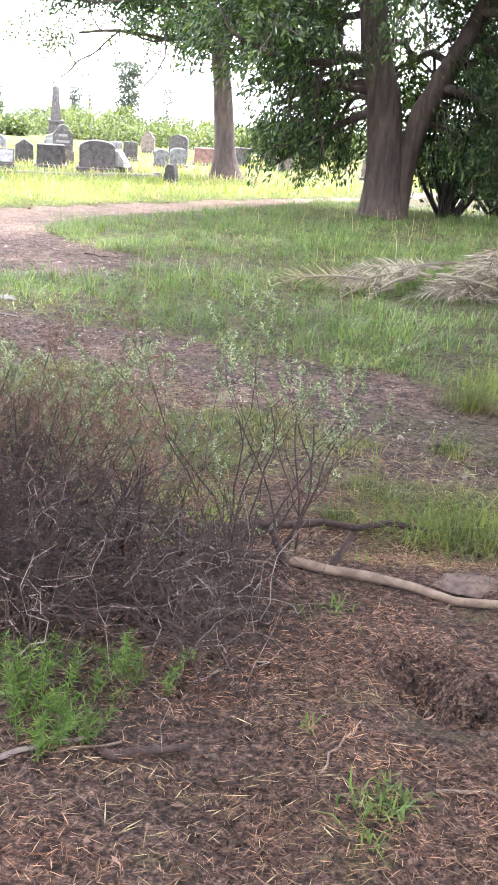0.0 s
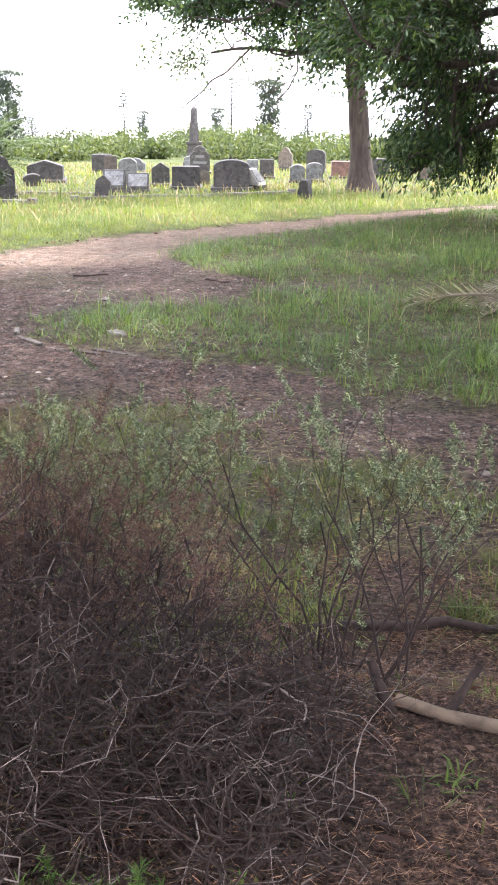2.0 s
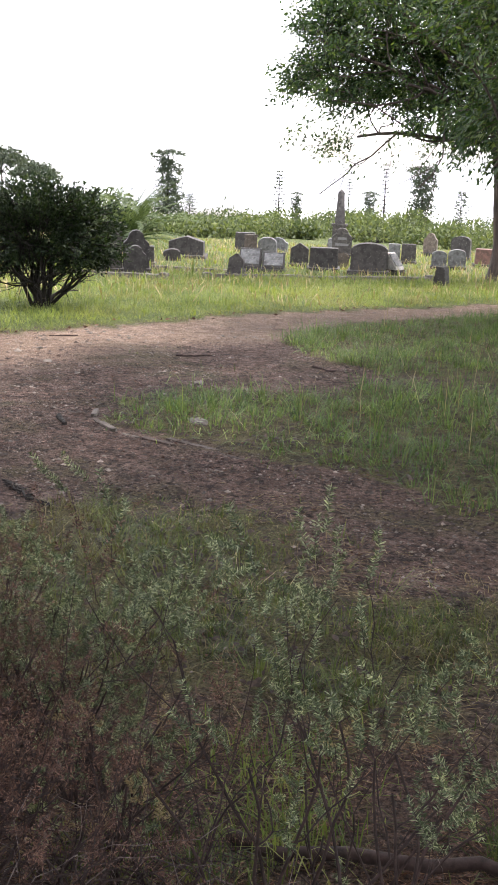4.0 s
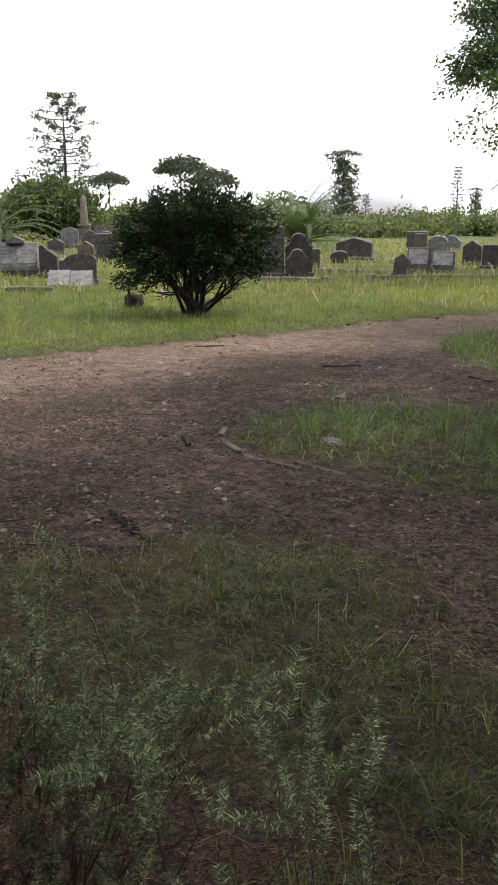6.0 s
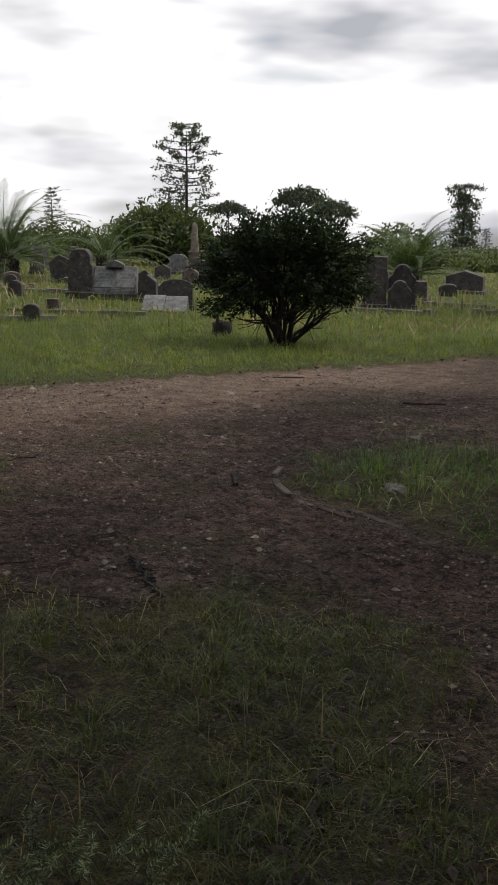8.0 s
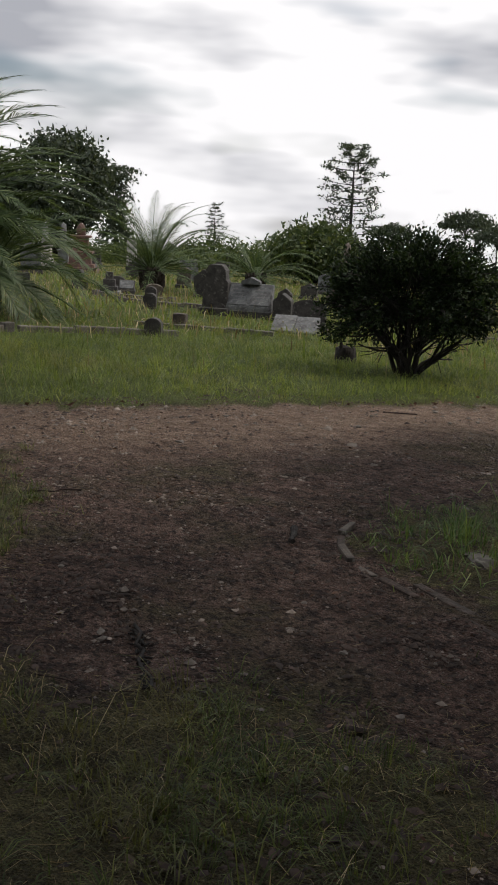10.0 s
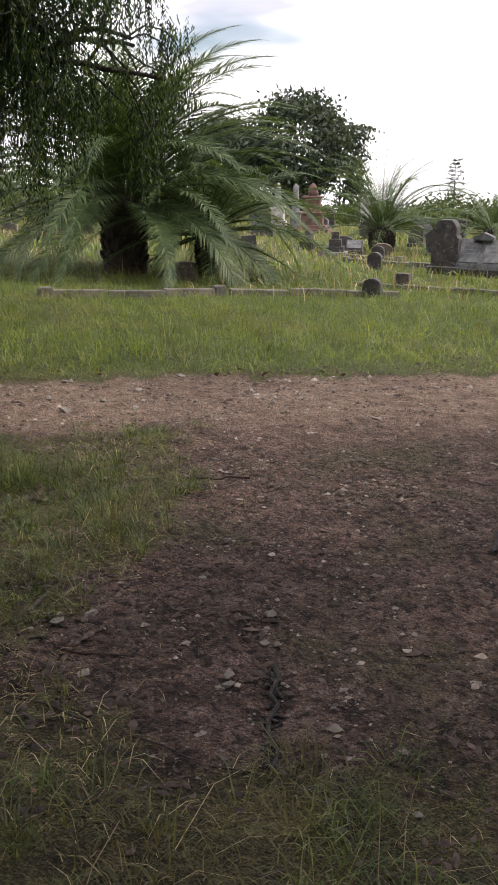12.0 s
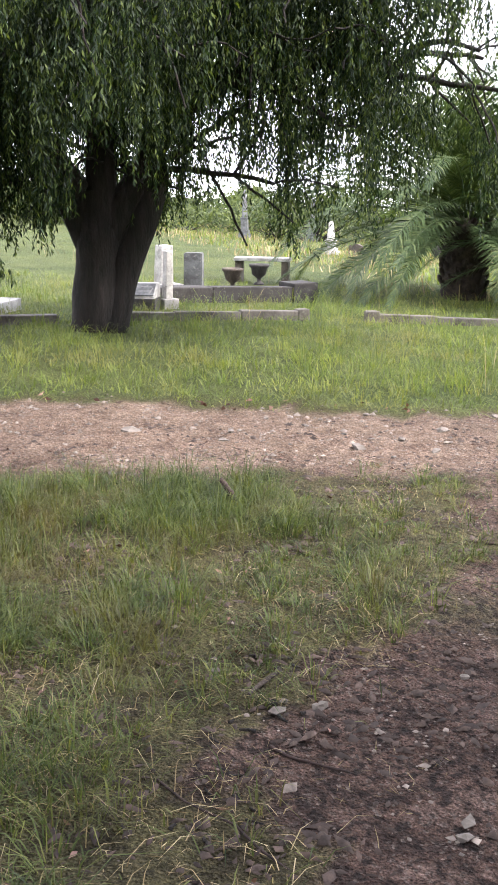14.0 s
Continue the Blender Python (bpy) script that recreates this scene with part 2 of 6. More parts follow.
M_ROSE = leaf_mat("grey_green_needle_leaf", (0.040, 0.062, 0.036), (0.100, 0.138, 0.088), (0.46, 0.52, 0.43), 0.45, 0.3, 3.0, 9.0)
M_DRYLEAF = leaf_mat("dry_brown_leaf", (0.036, 0.018, 0.016), (0.105, 0.056, 0.050), (0.28, 0.175, 0.155), 0.7, 0.15, 3.0)
M_NEEDLE = leaf_mat("fallen_needle", (0.040, 0.020, 0.015), (0.150, 0.080, 0.060), (0.42, 0.275, 0.205), 0.75, 0.1, 2.0, 5.0)
M_BARK = bark_mat("ridged_bark", (0.026, 0.019, 0.016), (0.090, 0.068, 0.056), 12.0, 0.16, 0.04)
M_BARK_DARK = bark_mat("black_bark", (0.006, 0.005, 0.005), (0.028, 0.022, 0.019), 13.0, 0.2, 0.05)
M_BARK_PALM = bark_mat("palm_stub_bark", (0.016, 0.012, 0.010), (0.075, 0.055, 0.042), 14.0, 1.2, 0.06)
# twig tones pushed apart: highlight brightens the grey, deep shade darkens the other
M_TWIG = bark_mat("lit_grey_dead_twig", (0.095, 0.076, 0.070), (0.34, 0.285, 0.260), 30.0, 1.0, 0.004)
M_TWIG_DARK = bark_mat("shade_dark_twig", (0.014, 0.008, 0.007), (0.068, 0.042, 0.036), 30.0, 1.0, 0.004)
M_LOG = bark_mat("bare_tan_wood", (0.095, 0.070, 0.052), (0.23, 0.178, 0.135), 16.0, 1.0, 0.006)
M_STONE_BLACK = stone_mat("black_stained_stone", (0.066, 0.061, 0.058), (0.012, 0.011, 0.011), (0.17, 0.17, 0.155), 0.7)
M_STONE_MOULD = stone_mat("mould_black_granite", (0.045, 0.041, 0.038), (0.012, 0.011, 0.011), (0.11, 0.11, 0.10), 0.7)
M_STONE_GREY = stone_mat("grey_stone", (0.20, 0.21, 0.215), (0.070, 0.070, 0.070), (0.29, 0.29, 0.27), 0.4)
M_STONE_WHITE = stone_mat("weathered_white_marble", (0.66, 0.65, 0.62), (0.30, 0.29, 0.27), (0.5, 0.5, 0.45), 0.3)
M_STONE_SAND = stone_mat("stained_sandstone", (0.14, 0.115, 0.092), (0.030, 0.026, 0.024), (0.25, 0.24, 0.21), 0.6)
M_STONE_RED = stone_mat("red_granite", (0.20, 0.112, 0.090), (0.10, 0.062, 0.052), (0.33, 0.2, 0.16), 0.35)
M_KERB = stone_mat("mossy_concrete", (0.155, 0.140, 0.122), (0.042, 0.038, 0.032), (0.22, 0.21, 0.18), 0.6, 7.0)
M_PEBBLE = plain_mat("pebble", (0.10, 0.080, 0.068), (0.29, 0.245, 0.212), 25.0, 0.85, True)
M_ROCK = plain_mat("pale_rock", (0.11, 0.092, 0.078), (0.22, 0.192, 0.168), 22.0, 0.85)
M_CLOTH = plain_mat("grey_weathered_cloth", (0.09, 0.085, 0.08), (0.20, 0.185, 0.17), 12.0, 0.9)
M_FROND = leaf_mat("grey_dead_frond", (0.085, 0.072, 0.064), (0.22, 0.195, 0.175), (0.48, 0.45, 0.415), 0.7, 0.15)
M_SOIL = plain_mat("dark_clod", (0.026, 0.018, 0.015), (0.100, 0.070, 0.058), 30.0, 0.95, True)
M_BARS = plain_mat("worn_lettering", (0.12, 0.12, 0.12), (0.2, 0.2, 0.2), 30.0, 0.8)

# ---------------------------------------------------------------- geometry helpers
rng = np.random.default_rng(7)


class Geo:
    """Collects vertices, quads and triangles for one mesh."""

    def __init__(self):
        self.v, self.q, self.t, self.n, self.limit = [], [], [], 0, None

    def add(self, verts, quads=None, tris=None):
        verts = np.asarray(verts, float).reshape(-1, 3)
        if quads is not None and len(quads):
            self.q.append(np.asarray(quads, int).reshape(-1, 4) + self.n)
        if tris is not None and len(tris):
            self.t.append(np.asarray(tris, int).reshape(-1, 3) + self.n)
        self.v.append(verts)
        self.n += len(verts)

    def tube(self, pts, radii, sides=6, cap=True):
        pts, radii = np.asarray(pts, float), np.asarray(radii, float)
        tang = np.gradient(pts, axis=0)
        tang /= np.linalg.norm(tang, axis=1)[:, None] + 1e-9
        ref = np.array([0.0, 0.0, 1.0]) if abs(tang[0][2]) < 0.9 else np.array([1.0, 0.0, 0.0])
        a = np.cross(tang, ref)
        a /= np.linalg.norm(a, axis=1)[:, None] + 1e-9
        b = np.cross(tang, a)
        ang = np.linspace(0, 2 * math.pi, sides, endpoint=False)
        ring = a[:, None, :] * np.cos(ang)[None, :, None] + b[:, None, :] * np.sin(ang)[None, :, None]
        v = pts[:, None, :] + ring * radii[:, None, None]
        k = len(pts)
        i, j = np.meshgrid(np.arange(k - 1), np.arange(sides), indexing="ij")
        j2 = (j + 1) % sides
        quads = np.stack([i * sides + j, (i + 1) * sides + j, (i + 1) * sides + j2, i * sides + j2], -1).reshape(-1, 4)
        tris = []
        if cap:
            tris = [[(k - 1) * sides, (k - 1) * sides + s, (k - 1) * sides + s + 1] for s in range(1, sides - 1)]
        self.add(v.reshape(-1, 3), quads, tris)

    def leaves(self, p, d, length, width, r, fold=0.15):
        p, d = np.asarray(p, float), np.asarray(d, float)
        k = len(p)
        d = d / (np.linalg.norm(d, axis=1)[:, None] + 1e-9)
        nrm = np.cross(d, r.normal(size=(k, 3)))
        nrm /= np.linalg.norm(nrm, axis=1)[:, None] + 1e-9
        side = np.cross(d, nrm)
        length, width = np.broadcast_to(length, k)[:, None], np.broadcast_to(width, k)[:, None]
        mid = p + d * length * 0.45 + nrm * width * fold
        v = np.stack([p, mid + side * width / 2, p + d * length, mid - side * width / 2], 1)
        self.add(v.reshape(-1, 3), np.arange(4 * k).reshape(-1, 4))

    def blades(self, p, h, lean, width):
        p, lean = np.asarray(p, float), np.asarray(lean, float)
        k = len(p)
        h, width = np.broadcast_to(h, k)[:, None], np.broadcast_to(width, k)[:, None]
        turn = np.arctan2(lean[:, 1], lean[:, 0]) + math.pi / 2
        side = np.stack([np.cos(turn), np.sin(turn), np.zeros(k)], 1) * width / 2
        l3 = np.concatenate([lean, np.zeros((k, 1))], 1)
        up = np.array([0, 0, 1.0])
        mid = p + l3 * h * 0.52 + up * h * 0.56
        tip = p + l3 * h * 1.25 + up * h * np.maximum(0.22, 0.95 - 0.42 * np.linalg.norm(lean, axis=1))[:, None]
        v = np.stack([p - side, p + side, mid + side * 0.8, mid - side * 0.8, tip], 1)
        base = np.arange(k)[:, None] * 5
        self.add(v.reshape(-1, 3), base + np.array([0, 1, 2, 3]), base + np.array([3, 2, 4]))

    def mesh(self, name):
        me = bpy.data.meshes.new(name)
        v = np.concatenate(self.v) if self.v else np.zeros((0, 3))
        q = np.concatenate(self.q) if self.q else np.zeros((0, 4), int)
        t = np.concatenate(self.t) if self.t else np.zeros((0, 3), int)
        me.vertices.add(len(v))
        me.vertices.foreach_set("co", v.astype(np.float32).ravel())
        loops = np.concatenate([q.ravel(), t.ravel()]).astype(np.int32)
        me.loops.add(len(loops))
        me.loops.foreach_set("vertex_index", loops)
        count = np.concatenate([np.full(len(q), 4), np.full(len(t), 3)]).astype(np.int32)
        start = np.concatenate([[0], np.cumsum(count)[:-1]]).astype(np.int32) if len(count) else count
        me.polygons.add(len(count))
        me.polygons.foreach_set("loop_start", start)
        me.polygons.foreach_set("loop_total", count)
        me.update(calc_edges=True)
        me.validate()
        return me


def part(name, data, material, parent=None, label="", smooth=False):
    """Links a Geo, bmesh or mesh as one mesh object, under a thing or part when given."""
    if isinstance(data, Geo):
        me = data.mesh(name)
    elif isinstance(data, bmesh.types.BMesh):
        me = bpy.data.meshes.new(name)
        data.to_mesh(me)
        data.free()
    else:
        me = data
    if not me.materials:
        me.materials.append(material)
    if smooth:
        me.polygons.foreach_set("use_smooth", np.ones(len(me.polygons), bool))
    ob = new(name, me)
    if parent is not None:
        ob.parent = parent
    if label:
        ob["label"] = label
    return ob


def thing(name, x, y, label, category, group="", turn=0.0, z=None, tilt=(0, 0)):
    e = new(name)
    e.empty_display_size = 0.1
    e.matrix_world = pose(x, y, gz(x, y) if z is None else z, tilt[0], tilt[1], turn)
    return tagged(e, label, category, group)


def block(w, d, h, bevel=0.02, z0=0.0, taper=1.0, rough=0.0, x0=0.0, y0=0.0):
    """A cut stone with softened, slightly uneven edges, standing at z0."""
    bm = bmesh.new()
    bmesh.ops.create_cube(bm, size=1.0)
    for v in bm.verts:
        k = taper if v.co.z > 0 else 1.0
        v.co = Vector((v.co.x * w * k + x0, v.co.y * d * k + y0, (v.co.z + 0.5) * h + z0))
    if bevel > 0:
        bmesh.ops.bevel(bm, geom=bm.edges[:], offset=min(bevel, 0.3 * min(w, d, h)), segments=2, affect="EDGES", profile=0.6)
    if rough:
        for v in bm.verts:
            v.co += noise.noise_vector(v.co * 5.0) * rough
    return bm


def outline_slab(points, depth, bevel=0.012, y0=0.0, z0=0.0):
    """An upright slab with the given outline (x, z), depth along y."""
    bm = bmesh.new()
    f = bm.faces.new([bm.verts.new((x, y0 - depth / 2, z + z0)) for x, z in points])
    ext = bmesh.ops.extrude_face_region(bm, geom=[f])
    bmesh.ops.translate(bm, verts=[g for g in ext["geom"] if isinstance(g, bmesh.types.BMVert)], vec=(0, depth, 0))
    bmesh.ops.recalc_face_normals(bm, faces=bm.faces)
    if bevel:
        bmesh.ops.bevel(bm, geom=[e for e in bm.edges if e.calc_face_angle(0) > 0.7], offset=bevel, segments=2, affect="EDGES")
    return bm


def lathe(profile, sides=14):
    g = Geo()
    ang = np.linspace(0, 2 * math.pi, sides, endpoint=False)
    pr = np.array(profile, float)
    v = np.stack([pr[:, None, 0] * np.cos(ang), pr[:, None, 0] * np.sin(ang), np.repeat(pr[:, 1:2], sides, 1)], -1)
    k = len(pr)
    i, j = np.meshgrid(np.arange(k - 1), np.arange(sides), indexing="ij")
    j2 = (j + 1) % sides
    g.add(v.reshape(-1, 3), np.stack([i * sides + j, i * sides + j2, (i + 1) * sides + j2, (i + 1) * sides + j], -1).reshape(-1, 4))
    return g


# ---------------------------------------------------------------- the ground
SLOPE_DIR = (-math.sin(radians(13)), math.cos(radians(13)))
SLOPE = math.tan(radians(3.5))
RISE_R = [0, 7.5, 9.5, 12, 20, 35, 60, 150, 400, 1500]
RISE_Z = [0, 0, 0.09, 0.16, 0.36, 0.55, 0.9, 1.7, 4, 10]


def waves(x, y, f, s):
    """A cheap, smooth, uneven field of about -1 to 1."""
    return (np.sin(f * (x * 0.83 + y * 0.55) + s) + np.sin(f * 1.71 * (-x * 0.42 + y * 0.91) + 2.1 * s) + np.sin(f * 2.63 * (x * 0.97 - y * 0.26) + 0.7 * s)
            + np.sin(f * 4.1 * (x * 0.31 + y * 0.95) + 3.3 * s)) / 4


def gz(x, y):
    """Height of the ground: a slope falling away ahead, with a soft rise, bumps, and a scraped hole near the start."""
    r = np.hypot(x, y)
    z = -SLOPE * (SLOPE_DIR[0] * x + SLOPE_DIR[1] * y) + np.interp(r, RISE_R, RISE_Z)
    z = z + 0.014 * waves(x, y, 2.3, 0.4) * np.minimum(1, 30 / (r + 1)) + (0.013 * waves(x, y, 9.0, 1.7) + 0.007 * waves(x, y, 24.0, 0.6)) * np.clip((18 - r) / 6, 0, 1)
    z = z + 0.12 * waves(x, y, 0.21, 2.2) * np.clip((r - 18) / 20, 0, 1)
    # a low bank of litter under the trees where the walk begins
    q, w = np.clip((3.98 - y) / 0.72, 0, 1), np.clip((x + 2.8) / 0.9, 0, 1)
    z = z + (0.205 * q * q * (3 - 2 * q) + 0.05 * np.clip((3.1 - y) / 0.9, 0, 1)) * w * w * (3 - 2 * w)
    z = z - 0.20 * np.exp(-((x - 0.51) ** 2 / 0.006 + (y - 2.52) ** 2 / 0.004)) - 0.13 * np.exp(-((x - 0.61) ** 2 / 0.014 + (y - 2.37) ** 2 / 0.004))
    z = z + 0.05 * np.exp(-((x - 0.64) ** 2 / 0.02 + (y - 2.46) ** 2 / 0.003))
    return z


FAR_Y = [-20, 2, 6.4, 8.1, 9.8, 11.2, 12.4, 14.1, 17.6, 20, 24, 30, 40, 60]
FAR_X = [-10, -8.9, -8.5, -8.1, -7.7, -7.1, -6.6, -5.8, -4.4, -2.9, -0.4, 3.5, 10, 24]
NEAR_Y = [-20, 2, 6.2, 8.2, 8.8, 9.6]
NEAR_X = [-7.6, -6.7, -6.3, -6.15, -5.9, -5.0]
VERGE_X = [-6.3, -5.73, -4.83, -4.2, -3.83, -3.64, -3.33, -2.56, -2.26, -1.64, -1.0, 0.0, 1.0, 2.5]
VERGE_Y = [8.9, 8.67, 8.03, 7.6, 7.1, 6.79, 6.5, 6.5, 6.83, 7.2, 7.1, 6.4, 5.4, 5.1]
LOW_X = [-7, -3, -1.9, -0.85, 0.2, 0.6, 1.5, 3]
LOW_Y = [2.5, 3.8, 4.7, 4.9, 4.9, 4.2, 4.1, 4.0]
ISLE_X = [-3.2, -2.8, -2.3, -1.8, -0.9, 0.24, 0.7, 1.7, 4, 9]
ISLE_Y = [9.6, 8.95, 8.75, 8.62, 8.45, 7.8, 7.6, 7.2, 6.8, 6.4]
RIGHT_Y = [12.6, 13.5, 14.6, 17.3, 18.2, 22.5, 28.5, 38, 58]
RIGHT_X = [-1.4, -2.5, -3.1, -2.7, -1.9, 0.1, 4, 11, 25]


def soft(d, w):
    return np.clip(d / w + 0.5, 0, 1)


def zones(x, y):
    """Cover of the ground: grass, pale track, needle litter, and which grass is the tall meadow past the track."""
    x, y = np.asarray(x, float), np.asarray(y, float)
    jit = 0.20 * waves(x, y, 3.1, 0.9) + 0.14 * waves(x, y, 8.7, 2.5) + 0.10 * waves(x, y, 23.0, 1.3)
    far = soft(np.interp(y, FAR_Y, FAR_X) - x + jit, 0.3)
    verge = np.minimum.reduce([soft(np.interp(x, VERGE_X, VERGE_Y) - y + 1.7 * jit, 0.7), soft(x - np.interp(y, NEAR_Y, NEAR_X) + jit, 0.3),
                               0.18 + 0.82 * soft(y - np.interp(x, LOW_X, LOW_Y) + jit, 0.7)])
    verge = verge * np.clip(0.66 + 0.8 * waves(x, y, 2.0, 4.0) + 0.5 * soft(-x - 1.2, 1.0) , 0.25, 1)
    back = np.where(y < 12.0, soft(np.where(x < -1.5, 10.75, 99) - y + jit, 0.4), 0)
    right = soft(x - np.interp(y, RIGHT_Y, RIGHT_X) + jit, 0.4) * (y > 10.8)
    isle = soft(y - np.interp(x, ISLE_X, ISLE_Y) + 1.2 * jit, 0.35) * np.maximum(back, right) * (x > -3.4) * soft(x + 3.1 + jit, 0.3)
    thin = 1 - 0.7 * np.exp(-((x + 0.9) ** 2 / 1.2 + (y - 12.3) ** 2 / 0.5))
    isle = isle * thin
    grass = np.maximum.reduce([far, verge, isle])
    band = np.interp(y, FAR_Y, FAR_X) - x
    track = soft(band + 2.3 + 0.5 * waves(x, y, 1.3, 0.2), 1.2) * (1 - far) * (0.75 + 0.25 * waves(x, y, 0.9, 5.0))
    litter = soft(4.75 - y + 0.6 * (x < 0.4) * (-x) * 0.0 + 2 * jit, 0.9) * soft(x + 2.6, 0.8)
    return grass, np.clip(track, 0, 1), litter, far, isle, verge


def build_ground():
    fine = np.radians(np.arange(-26, 100, 0.6))
    rest = np.radians(np.arange(100, 334, 6.0))
    ang = np.concatenate([fine, rest])
    rad = 0.3 * 1.032 ** np.arange(272)
    cx, cy = 0.35, -0.6
    X = cx - np.sin(ang)[None, :] * rad[:, None]
    Y = cy + np.cos(ang)[None, :] * rad[:, None]
    Z = gz(X, Y)
    k, a = X.shape
    g = Geo()
    v = np.stack([X, Y, Z], -1).reshape(-1, 3)
    i, j = np.meshgrid(np.arange(k - 1), np.arange(a), indexing="ij")
    j2 = (j + 1) % a
    quads = np.stack([i * a + j, i * a + j2, (i + 1) * a + j2, (i + 1) * a + j], -1).reshape(-1, 4)
    v = np.concatenate([v, [[cx, cy, float(gz(cx, cy))]]])
    hub = len(v) - 1
    tris = np.stack([np.full(a, hub), (np.arange(a) + 1) % a, np.arange(a)], -1)
    g.add(v, quads, tris)
    ob = part("ground", g, M_GROUND, smooth=True)
    gr, tr, li, far, isle, verge = zones(v[:, 0], v[:, 1])
    at = ob.data.color_attributes.new("zones", "FLOAT_COLOR", "POINT")
    at.data.foreach_set("color", np.stack([gr, tr, li, np.clip(far * 1.5 - 0.5, 0, 1)], -1).astype(np.float32).ravel())
    tagged(ob, "gravelly earth with patchy grass and a pale wheel track", "ground", kind="structure")


build_ground()


def scatter(n, x0, x1, y0, y1, density):
    """n points in a rectangle, kept by a density from 0 to 1."""
    x, y = rng.uniform(x0, x1, n), rng.uniform(y0, y1, n)
    keep = rng.random(n) < density(x, y)
    return x[keep], y[keep]


def grass_field(name, label, x, y, h, width, material, lean=0.35):
    k = len(x)
    a = rng.uniform(0, 2 * math.pi, k)
    m = np.abs(rng.normal(0, lean, k))
    g = Geo()
    g.blades(np.stack([x, y, gz(x, y) - 0.01], 1), h, np.stack([np.cos(a) * m, np.sin(a) * m], 1), width)
    return tagged(part(name, g, material), label, "grass", kind="stuff")


def tuft_field(name, label, x, y, h, count, width, material, reach=0.06, lean=0.8):
    """Grass in tufts: blades that arch outwards from a shared foot."""
    n = len(x)
    i = np.repeat(np.arange(n), count)
    k = len(i)
    a, q = rng.uniform(0, 2 * math.pi, k), np.sqrt(rng.random(k))
    size = rng.uniform(0.6, 1.4, n)[i] * reach
    px, py = x[i] + np.cos(a) * q * size, y[i] + np.sin(a) * q * size
    m = lean * (0.2 + q) * rng.uniform(0.3, 1.3, k)
    b = rng.uniform(0, 2 * math.pi, n)[i]
    dx, dy = np.cos(a) * m + 0.35 * lean * np.cos(b), np.sin(a) * m + 0.35 * lean * np.sin(b)
    g = Geo()
    g.blades(np.stack([px, py, gz(px, py) - 0.008], 1), np.asarray(h)[i] * rng.uniform(0.45, 1.15, k), np.stack([dx, dy], 1), width * rng.uniform(0.6, 1.2, k))
    return tagged(part(name, g, material), label, "grass", kind="stuff")


# ---------------------------------------------------------------- grasses
x, y = scatter(17000, -7, 2.6, 2.5, 9.0, lambda x, y: zones(x, y)[5] ** 1.5 * np.clip(0.55 + 1.1 * waves(x, y, 2.9, 0.3), 0.05, 1))
tuft_field("verge_grass", "short patchy green and olive grass on bare earth", x, y, rng.gamma(4, 0.014, len(x)) + 0.025, 15, 0.0042, M_GRASS, 0.055, 1.1)
x, y = scatter(16000, -7, 2.6, 2.5, 9.0, lambda x, y: zones(x, y)[5] ** 1.5)
grass_field("verge_undergrowth", "sparse short grass blades on bare earth", x, y, rng.gamma(3, 0.012, len(x)) + 0.012, rng.uniform(0.003, 0.006, len(x)), M_GRASS, 1.1)
x, y = scatter(30000, -7, 2.4, 3.5, 9.0, lambda x, y: zones(x, y)[5] ** 0.7 * np.clip(0.5 + waves(x, y, 2.4, 5.3), 0.1, 1))
grass_field("dry_verge_grass", "thin straw-coloured dry grass among the green", x, y, rng.gamma(3, 0.013, len(x)) + 0.015, rng.uniform(0.002, 0.0034, len(x)), M_STRAW, 1.5)
x, y = scatter(3200, -6.2, -3.1, 4.8, 7.6, lambda x, y: zones(x, y)[5] * np.clip((-x - 3.1) / 0.9, 0, 1) * np.clip(0.3 + 1.4 * waves(x, y, 1.7, 3.3), 0, 1))
tuft_field("rank_verge_grass", "longer green grass clump beside the path", x, y, rng.gamma(5, 0.022, len(x)) + 0.05, 16, 0.0036, M_GRASS, 0.07, 1.0)
x, y = scatter(5000, -9, 0, 7, 14, lambda x, y: np.clip(waves(x, y, 1.9, 0.5) * 1.5 - 0.35, 0, 1) * (1 - zones(x, y)[1]) * (zones(x, y)[0] < 0.4))
grass_field("path_grass", "thin scattered grass creeping over the gravel", x, y, rng.gamma(3, 0.012, len(x)) + 0.01, rng.uniform(0.003, 0.006, len(x)), M_GRASS, 1.0)
x, y = scatter(12500, -3.5, 9, 6.5, 24, lambda x, y: zones(x, y)[4] * np.where(y > 16, 0.6, 1.0) * np.clip(0.75 + 0.9 * waves(x, y, 1.4, 1.1), 0.2, 1))
tuft_field("island_grass", "thick green grass on the island between path and track", x, y, (rng.gamma(6, 0.019, len(x)) + 0.03) * (1 + 0.6 * waves(x, y, 1.4, 1.1)), 13, 0.0060, M_ISLE, 0.10, 0.85)
x, y = scatter(46000, -3.5, 9, 6.5, 24, lambda x, y: zones(x, y)[4])
grass_field("island_undergrowth", "short green grass filling the island between path and track", x, y, rng.gamma(4, 0.014, len(x)) + 0.02, rng.uniform(0.005, 0.009, len(x)), M_ISLE, 1.3)
x, y = scatter(1300, -2.5, 7, 9, 22, lambda x, y: zones(x, y)[4] * (waves(x, y, 1.1, 2.0) > -0.05))
grass_field("seeding_grass", "tall pale seeding grass stalks", x, y, rng.gamma(6, 0.045, len(x)) + 0.08, rng.uniform(0.004, 0.006, len(x)), M_STRAW, 0.45)
x, y = scatter(23000, -19, 2, 3, 30, lambda x, y: zones(x, y)[3] * np.clip(1.5 - (np.interp(y, FAR_Y, FAR_X) - x) / 9, 0.2, 1))
near_edge = np.clip((np.interp(y, FAR_Y, FAR_X) - x) / 1.0, 0.22, 1)
